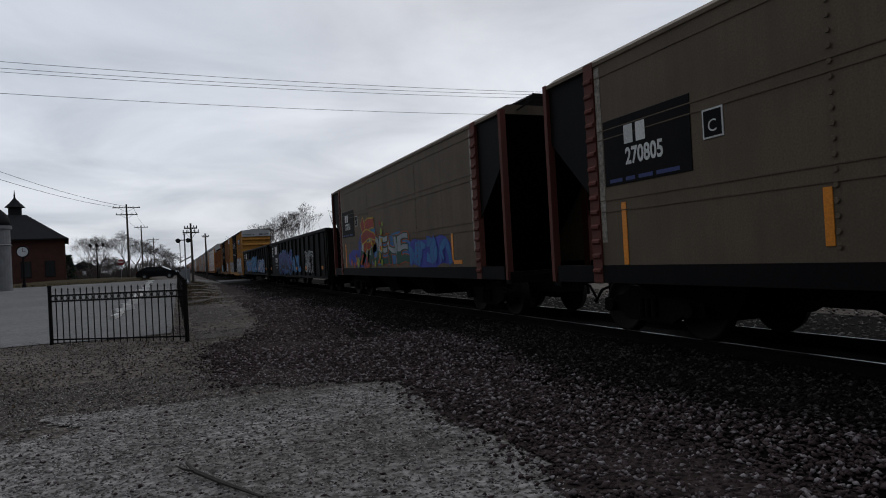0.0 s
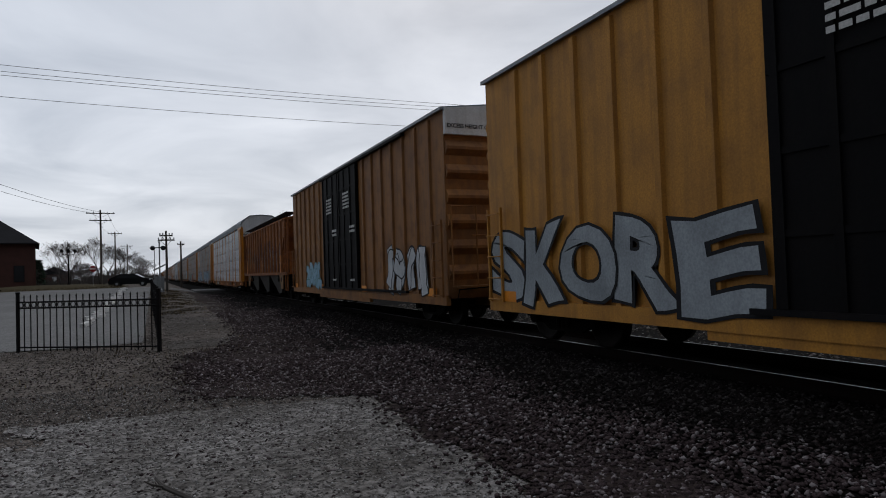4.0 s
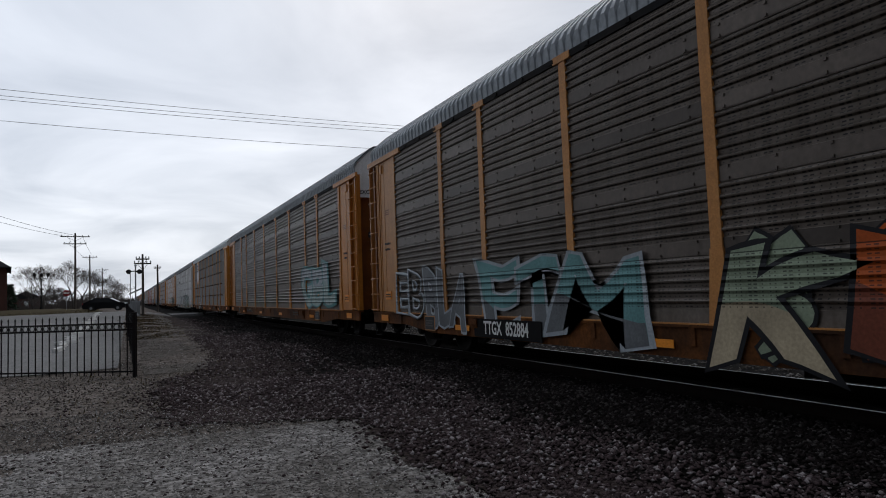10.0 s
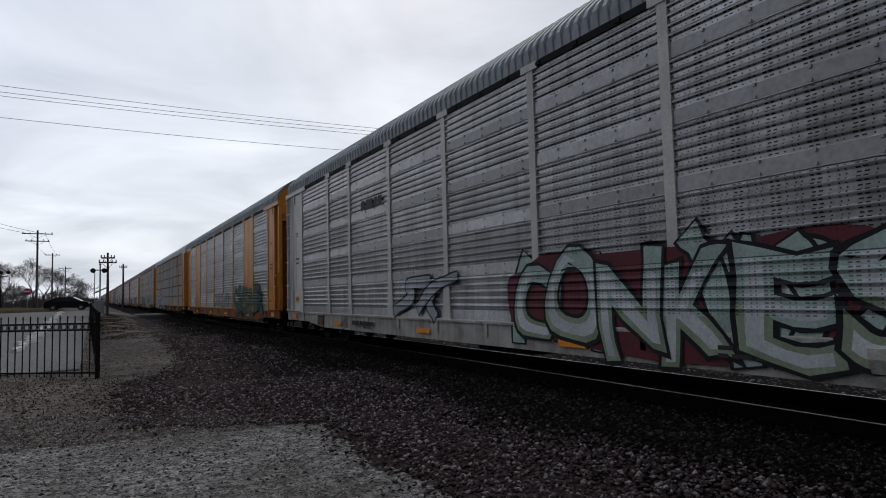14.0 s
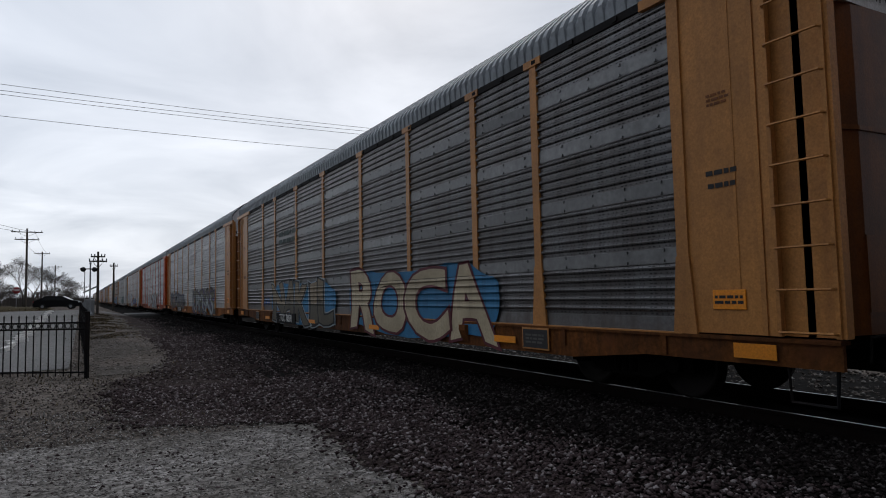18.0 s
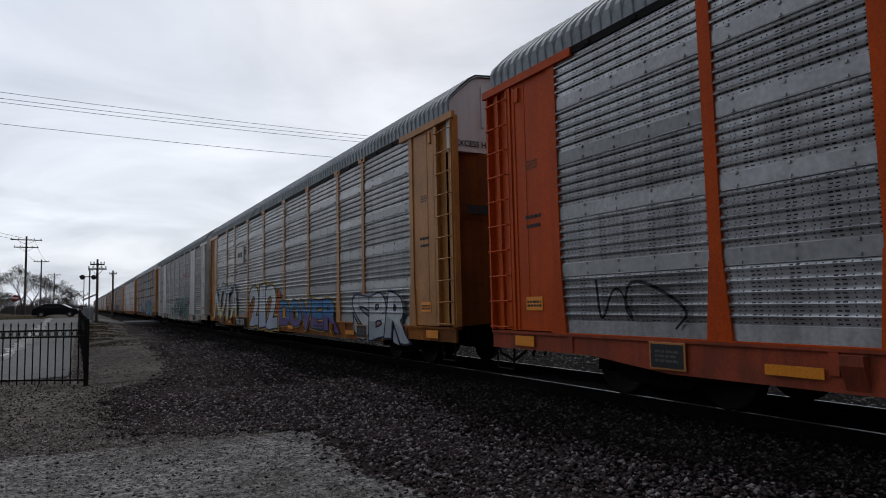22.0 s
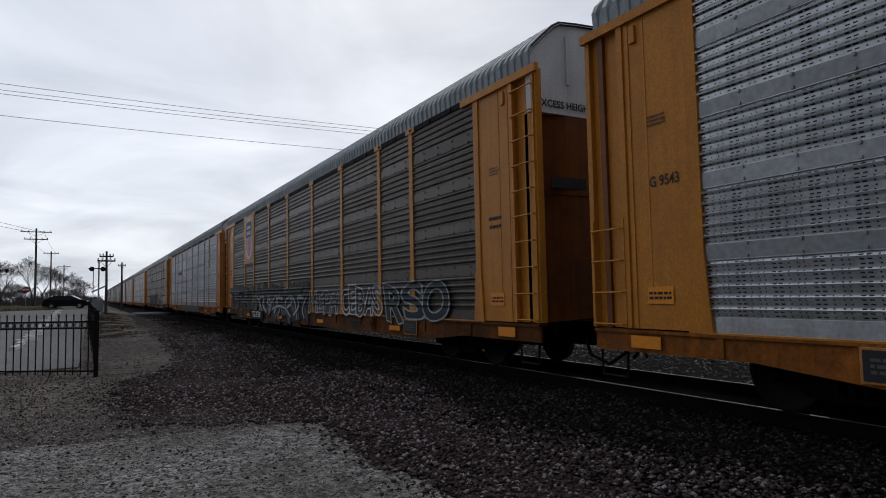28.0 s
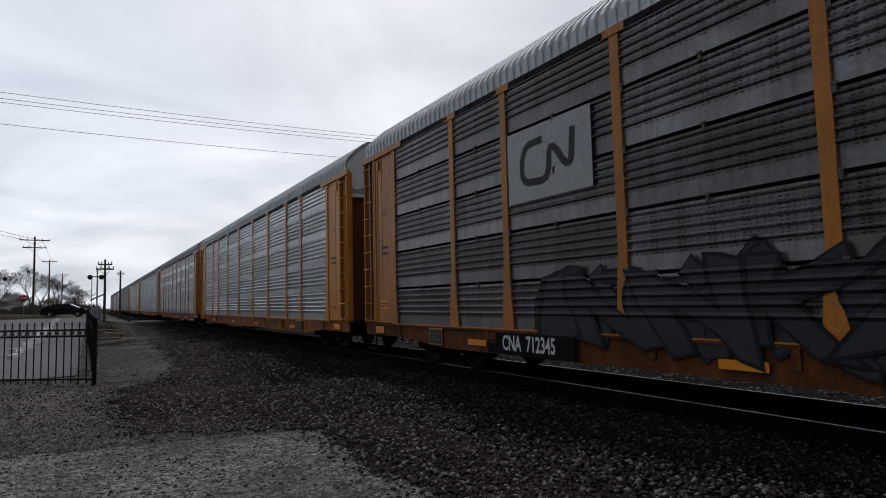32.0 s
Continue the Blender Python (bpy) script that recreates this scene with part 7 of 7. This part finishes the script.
# street lamp
sl = tagged(new("street_lamp"), "black cast-iron street lamp with twin globes", "street lamp")
sl.matrix_basis = pose(-9.2, 88.5, float(height(-9, 88)))
part("post", Build().lathe([(0.2, 0), (0.16, 0.5), (0.07, 0.8), (0.06, 4.0), (0.09, 4.1)], (0, 0), 10), "black_iron", sl)
part("bracket", Build().tube([(-0.7, 0, 4.3), (-0.6, 0, 4.05), (0.6, 0, 4.05), (0.7, 0, 4.3)], 0.04, 6), "black_iron", sl)
for x in (-0.7, 0.0, 0.7):
    part("globe", Build().lathe([(0.08, 4.3), (0.19, 4.42), (0.19, 4.58), (0.08, 4.72), (0.02, 4.78)], (x, 0), 12), "black_iron", sl, smooth=True)

# ---------------------------------------------------------------- parked car
pc = tagged(new("parked_car"), "dark parked hatchback by the grass bank", "car")
pc.matrix_basis = pose(-2.4, 84.0, float(height(-2.4, 84)) + 0.02, 0, 0, -6)
b = Build()
prof = [(-2.25, 0.30), (-2.28, 0.70), (-2.1, 0.92), (-1.45, 1.0), (-0.55, 1.46), (1.0, 1.50), (1.85, 1.10), (2.2, 0.95), (2.28, 0.55), (2.2, 0.28)]
b.prism([(-x * 0.985, z) for x, z in prof], "y", -0.86, 0.86)
body = part("body", b, "car_paint", pc)
for s in (-1, 1):
    part("window", Build().prism([(1.32, 1.03), (0.58, 1.40), (-0.05, 1.42), (-0.05, 1.03)], "y", *sorted((s * 0.862, s * 0.868))), "dark_glass", body)
    part("window", Build().prism([(-0.12, 1.03), (-0.12, 1.42), (-0.95, 1.43), (-1.55, 1.10), (-1.5, 1.03)], "y", *sorted((s * 0.862, s * 0.868))), "dark_glass", body)
    for x in (-1.35, 1.38):
        wh = part("wheel", Build().lathe([(0.20, s * 0.70), (0.33, s * 0.70), (0.33, s * 0.88), (0.22, s * 0.89)], (x, 0.33), 18, "y"), "tyre", pc)
        part("rim", Build().lathe([(0.21, s * 0.885), (0.10, s * 0.895)], (x, 0.33), 12, "y"), "galvanised", wh)
    part("headlight", Build().box(2.12, s * 0.75 - 0.12, 0.72, 2.25, s * 0.75 + 0.12, 0.86), "emblem_white", body)
    part("tail_light", Build().box(-2.24, s * 0.75 - 0.10, 0.78, -2.1, s * 0.75 + 0.10, 0.95), "emblem_red", body)
# the sky's reflection is painted on: opaque white instead of glass
part("windscreen", Build().prism([(0.60, 1.43), (1.42, 1.02), (1.45, 1.04), (0.63, 1.46)], "y", -0.74, 0.74), "emblem_white", body, "windscreen painted white for its sky reflection")

# ---------------------------------------------------------------- brick hall with a cupola
hall = tagged(new("brick_hall"), "dark brick hall with hipped slate roof and cupola", "building")
hz = float(height(-20, 95)) - 0.05
hall.matrix_basis = pose(-13.2, 92, hz, 0, 0, 8)
HW, HD, HE = 10.4, 16.0, 5.7
wall = part("wall", Build().box(-HW, 0, 0, 0, HD, HE), "brick_red", hall)
for i in range(6):
    part("pilaster", Build().box(0.0, 0.6 + i * 2.8, 0, 0.14, 1.1 + i * 2.8, HE - 0.3), "brick_red", wall)
    if i < 5:
        w = part("window", Build().box(0.0, 1.6 + i * 2.8, 1.0, 0.05, 2.9 + i * 2.8, 3.2), "slate", hall)
        part("pane", Build().box(0.05, 1.7 + i * 2.8, 1.1, 0.06, 2.8 + i * 2.8, 3.1), "dark_glass", w)
for i in range(4):
    w = part("window", Build().box(-9.6 + i * 2.5, -0.05, 1.0, -8.5 + i * 2.5, 0.0, 3.0), "slate", hall)
    part("pane", Build().box(-9.5 + i * 2.5, -0.06, 1.1, -8.6 + i * 2.5, -0.05, 2.9), "dark_glass", w)
b = Build()
o = 0.5
b.v = [(-HW - o, -o, HE), (o, -o, HE), (o, HD + o, HE), (-HW - o, HD + o, HE), (-HW / 2 - 1.2, 4.5, HE + 3.4), (-HW / 2 + 1.2, 4.5, HE + 3.4), (-HW / 2 + 1.2, HD - 4.5, HE + 3.4), (-HW / 2 - 1.2, HD - 4.5, HE + 3.4)]
b.f = [(0, 1, 5, 4), (1, 2, 6, 5), (2, 3, 7, 6), (3, 0, 4, 7), (4, 5, 6, 7), (0, 3, 2, 1)]
roof = part("roof", b, "slate", hall)
part("cupola", Build().box(-HW / 2 - 0.7, 4.6, HE + 3.0, -HW / 2 + 0.7, 6.0, HE + 4.4).lathe([(1.15, HE + 4.4), (0.5, HE + 5.1), (0.12, HE + 5.6), (0.03, HE + 6.6)], (-HW / 2, 5.3), 8), "slate", roof)
part("gutter", Build().box(-HW - 0.55, -0.58, HE - 0.1, 0.55, -0.48, HE + 0.04).box(0.48, -0.55, HE - 0.1, 0.58, HD + 0.5, HE + 0.04), "slate", roof)
ck = tagged(new("street_clock"), "dark cast-iron street clock with a pale dial", "clock")
ck.matrix_basis = pose(-15.0, 78.5, float(height(-15, 78)))
part("post", Build().lathe([(0.25, 0), (0.12, 0.6), (0.10, 3.2)], (0, 0), 10), "black_iron", ck)
dl = part("case", Build().lathe([(0.55, -0.12), (0.60, -0.10), (0.60, 0.10), (0.55, 0.12)], (0, 3.75), 24, "y"), "black_iron", ck)
part("dial", Build().lathe([(0.50, -0.135), (0.49, -0.14)], (0, 3.75), 24, "y"), "emblem_white", dl)
part("clock_pointer", Build().box(-0.02, -0.16, 3.75, 0.02, -0.145, 4.15).box(0.0, -0.16, 3.73, 0.28, -0.145, 3.77), "black_iron", dl)
tw = tagged(new("domed_tower"), "pale round tower with a dark dome", "tower")
tw.matrix_basis = pose(-15.4, 70, float(height(-15, 70)))
part("drum", Build().lathe([(1.1, 0), (1.1, 5.6), (1.25, 5.7), (1.25, 6.0)], (0, 0), 24), "tower_stone", tw)
part("dome", Build().lathe([(1.15, 6.0), (1.1, 6.5), (0.85, 7.1), (0.45, 7.5), (0.05, 7.7)], (0, 0), 24), "slate", tw, smooth=True)
part("cornice", Build().lathe([(1.12, 4.1), (1.22, 4.2), (1.12, 4.3)], (0, 0), 24), "tower_stone", tw)
sh = tagged(new("small_house"), "low dark house with a pale gable, far along the street", "building")
sh.matrix_basis = pose(-22, 190, 0.7, 0, 0, 10)
part("wall", Build().box(-5, 0, 0, 3, 7, 2.6), "brick_red", sh)
part("roof", Build().prism([(-5.4, 2.6), (3.4, 2.6), (-1, 4.6)], "y", -0.4, 7.4), "slate", sh)
part("door", Build().box(-1.4, -0.05, 0, -0.4, 0.0, 2.05), "white_paint", sh)


# ---------------------------------------------------------------- trees
def bare_tree(seed, h, spread, depth=5, trunk=None):
    rg = random.Random(seed)
    tb, cb = Build(), Build()
    r0 = trunk or 0.022 * h

    def grow(p, d, length, r, level):
        n = 3
        pts, rad = [p], [r]
        for i in range(n):
            d = (d + Vector((rg.uniform(-1, 1), rg.uniform(-1, 1), rg.uniform(-0.2, 0.6))) * 0.13).normalized()
            p = p + d * (length / n)
            pts.append(p); rad.append(r * (1 - 0.42 * (i + 1) / n))
        (tb if level == 0 else cb).tube(pts, rad, 7 if level < 2 else (4 if level < 4 else 3), level < 2)
        if level >= depth:
            return
        kids = rg.choice((3, 3, 4)) if level < 3 else rg.choice((2, 3, 3))
        for k in range(kids):
            a = 2 * math.pi * (k + rg.uniform(-0.3, 0.3)) / kids
            side = Vector((math.cos(a), math.sin(a), 0))
            dd = (d * rg.uniform(0.75, 1.1) + side * spread * rg.uniform(0.6, 1.2) + Vector((0, 0, 0.22))).normalized()
            at = pts[-1] if k < 2 else pts[-1 - rg.choice((0, 1))]
            grow(at, dd, length * rg.uniform(0.62, 0.82), max(0.011, rad[-1] * rg.uniform(0.68, 0.86)), level + 1)
    grow(Vector((0, 0, -0.1)), Vector((0, 0, 1)), h * 0.27, r0, 0)
    return tb.mesh("trunk", True), cb.mesh("crown")


def plant_tree(name, meshes, m, label, group=""):
    t = tagged(new(name), label, "tree", group)
    t.matrix_basis = m
    part("trunk", meshes[0], "bark", t)
    part("crown", meshes[1], "twig", t)
    return t


TREES = [bare_tree(3, 12, 0.55, 7), bare_tree(8, 12, 0.9, 7), bare_tree(15, 12, 0.6, 7)]
SHRUBS = [bare_tree(23, 5, 1.1, 6, 0.09), bare_tree(29, 5, 1.3, 6, 0.08)]


def tree_at(i, x, y, s, label="bare winter tree with fine twigs", shrub=False):
    z = float(height(x, y)) - 0.05
    src = SHRUBS if shrub else TREES
    m = pose(x, y, z, 0, 0, i * 67 % 360)
    t = plant_tree("bare_shrub" if shrub else "bare_tree", src[i % len(src)], m, label, "bare shrubs" if shrub else "bare trees")
    t.scale = (s, s, s)


for i, (x, y, s) in enumerate(((34.5, 28.0, 1.4), (38, 33, 1.05), (30, 46, 0.85), (20.5, 60, 0.88), (22.5, 57, 0.8), (24.8, 60, 0.92), (27, 63, 0.85), (19.5, 66, 0.75), (16.5, 104, 0.95), (18.5, 110, 1.05), (15.5, 118, 0.9),
                               (17, 135, 0.9), (18, 150, 1.0), (16, 168, 0.9), (19, 190, 1.0), (17, 215, 0.95), (16, 245, 1.0), (18, 280, 1.0), (45, 40, 1.0), (21.5, 62, 0.9), (23.5, 64, 0.95), (26, 58, 0.85), (28.5, 60, 0.9), (20, 72, 0.85), (22, 76, 0.9))):
    tree_at(i, x, y, s)
for i, (x, y, s) in enumerate(((-10.6, 104, 0.62), (-8.3, 125, 0.75), (-12.5, 122, 0.7), (-5.5, 132, 0.62), (-4.2, 150, 0.6), (-9, 160, 0.8), (-3.2, 178, 0.6), (-7.5, 205, 0.85), (-3.5, 230, 0.7), (-17, 150, 0.8), (-24, 140, 0.7), (-30, 150, 0.8))):
    tree_at(i + 5, x, y, s, "bare winter tree beside the street")
for i in range(70):
    y = random.uniform(98, 200)
    x = random.uniform(-0.30, -0.012) * y
    tree_at(i, x, y, random.uniform(0.6, 1.05), "dark leafless shrub along the street", True)
for i in range(16):
    tree_at(i, random.uniform(13.5, 20), 60 + i * 11, random.uniform(0.7, 1.2), "dark leafless shrub beyond the track", True)


def thicket(name, rng, xs, ys, hs, label):
    """Far leafless woods: upright fans of fine twigs, thousands of them, in one mesh."""
    n = len(xs)
    base = np.array([height(x, y) for x, y in zip(xs, ys)])
    k = 46
    a = rng.uniform(-0.75, 0.75, (n, k))
    t0 = rng.uniform(0.0, 0.55, (n, k)) ** 1.2
    t1 = np.minimum(1.0, t0 + rng.uniform(0.2, 0.5, (n, k)))
    ox, oy = rng.normal(0, 0.16, (n, k)) * hs[:, None], rng.normal(0, 0.16, (n, k)) * hs[:, None]
    w = (0.010 + 0.0011 * hs[:, None]) * rng.uniform(0.7, 2.2, (n, k))
    V = []
    for t, side in ((t0, -1), (t0, 1), (t1, 0)):
        x = xs[:, None] + ox + np.sin(a) * t * hs[:, None] * 0.7 + side * w * 2.2
        y = ys[:, None] + oy
        V.append(np.stack([x, y, base[:, None] - 0.1 + t * hs[:, None] * np.cos(a * 0.6)], -1))
    V = np.stack(V, 2).reshape(-1, 3)
    me = bpy.data.meshes.new(name)
    me.from_pydata(V.tolist(), [], np.arange(len(V)).reshape(-1, 3).tolist())
    me.materials.append(None)
    return tagged(part(name, me, "twig"), label, "woods", kind="stuff")


wy = rng.uniform(110, 330, 900)
wx = rng.uniform(-0.42, 0.012, 900) * wy
lump = np.array([0.62 + 0.75 * max(-0.6, noise.noise(Vector((float(x) * 0.06, float(y) * 0.02, 2.0)))) for x, y in zip(wx, wy)])
thicket("far_woods", rng, wx, wy, rng.uniform(2.2, 6.0, 900) * (0.6 + wy / 600) * lump, "dark leafless woods along the horizon")
wy = rng.uniform(95, 420, 700)
wx = rng.uniform(13, 26, 700) + 0.02 * wy
thicket("trackside_woods", rng, wx, wy, rng.uniform(5.0, 9.5, 700), "grey leafless woods beyond the track")
wy = rng.uniform(54, 80, 160)
wx = rng.uniform(18, 30, 160)
thicket("trackside_thicket", rng, wx, wy, rng.uniform(5.0, 8.5, 160), "tall leafless brush beyond the track")


def conifer(h, seed):
    rg = random.Random(seed)
    b = Build()
    for k in range(420):
        t = rg.random() ** 0.8
        z = h * (0.12 + 0.86 * t)
        r = h * 0.22 * (1 - t) * rg.uniform(0.3, 1.05) + 0.1
        a = rg.uniform(0, 2 * math.pi)
        c = Vector((r * math.cos(a), r * math.sin(a), z))
        for _ in range(3):
            d = Vector((math.cos(a + rg.uniform(-0.9, 0.9)), math.sin(a + rg.uniform(-0.9, 0.9)), rg.uniform(-0.35, 0.25))).normalized() * rg.uniform(0.35, 0.75)
            w = Vector((-d.y, d.x, rg.uniform(-0.2, 0.2))) * 0.28
            n = len(b.v)
            b.v += [tuple(c - w), tuple(c + d), tuple(c + w), tuple(c + d * 0.4 + Vector((0, 0, 0.12)))]
            b.f += [(n, n + 1, n + 3), (n + 3, n + 1, n + 2), (n, n + 3, n + 2)]
    return b.mesh("crown")


ev = tagged(new("evergreen_tree"), "dark green evergreen tree beyond the track", "tree")
ev.matrix_basis = pose(24.8, 46.5, 0)
part("trunk", Build().tube([(0, 0, 0), (0, 0, 9.0)], [0.22, 0.03], 8), "bark", ev)
part("crown", conifer(10.2, 4), "needles", ev)
for i, (x, y, h) in enumerate(((-19, 112, 5.0), (-22, 118, 5.6), (-16.5, 118, 4.4))):
    ev = tagged(new("evergreen_tree"), "small dark evergreen behind the hall", "tree")
    ev.matrix_basis = pose(x, y, 0.65)
    part("trunk", Build().tube([(0, 0, 0), (0, 0, h * 0.9)], [0.15, 0.02], 7), "bark", ev)
    part("crown", conifer(h, 40 + i), "needles", ev)

# ---------------------------------------------------------------- motion of the train
TRAVEL = [(0, 0.0), (3, 58.5), (6, 117.0), (9, 175.8), (13, 254.9), (19, 371.7), (23, 449.3), (25, 487.8), (28, 545.6), (32, 621.9)]


def travelled(t):
    return float(np.interp(t, [a for a, c in TRAVEL], [c for a, c in TRAVEL]))


def motions():
    for car, u0 in CARS:
        walk(car, [(t, pose(TRACK_X, u0 - s, RAIL_Z)) for t, s in TRAVEL])
    # wheels roll while their car is near
    for ws, (x, y, z), ahead in WHEELSETS:
        near = [t for t in np.arange(0.0, 32.0, 1 / 30) if -3.0 < ahead - travelled(t) < 22.0]
        rows = [(t, pose(x, y, z, math.degrees(travelled(t) / 0.457) % 360)) for t in near] or [(0.0, pose(x, y, z))]
        if rows[0][0] > 0.0:
            rows.insert(0, (0.0, rows[0][1]))
        if rows[-1][0] < 32.0:
            rows.append((32.0, rows[-1][1]))
        walk(ws, rows)


motions()
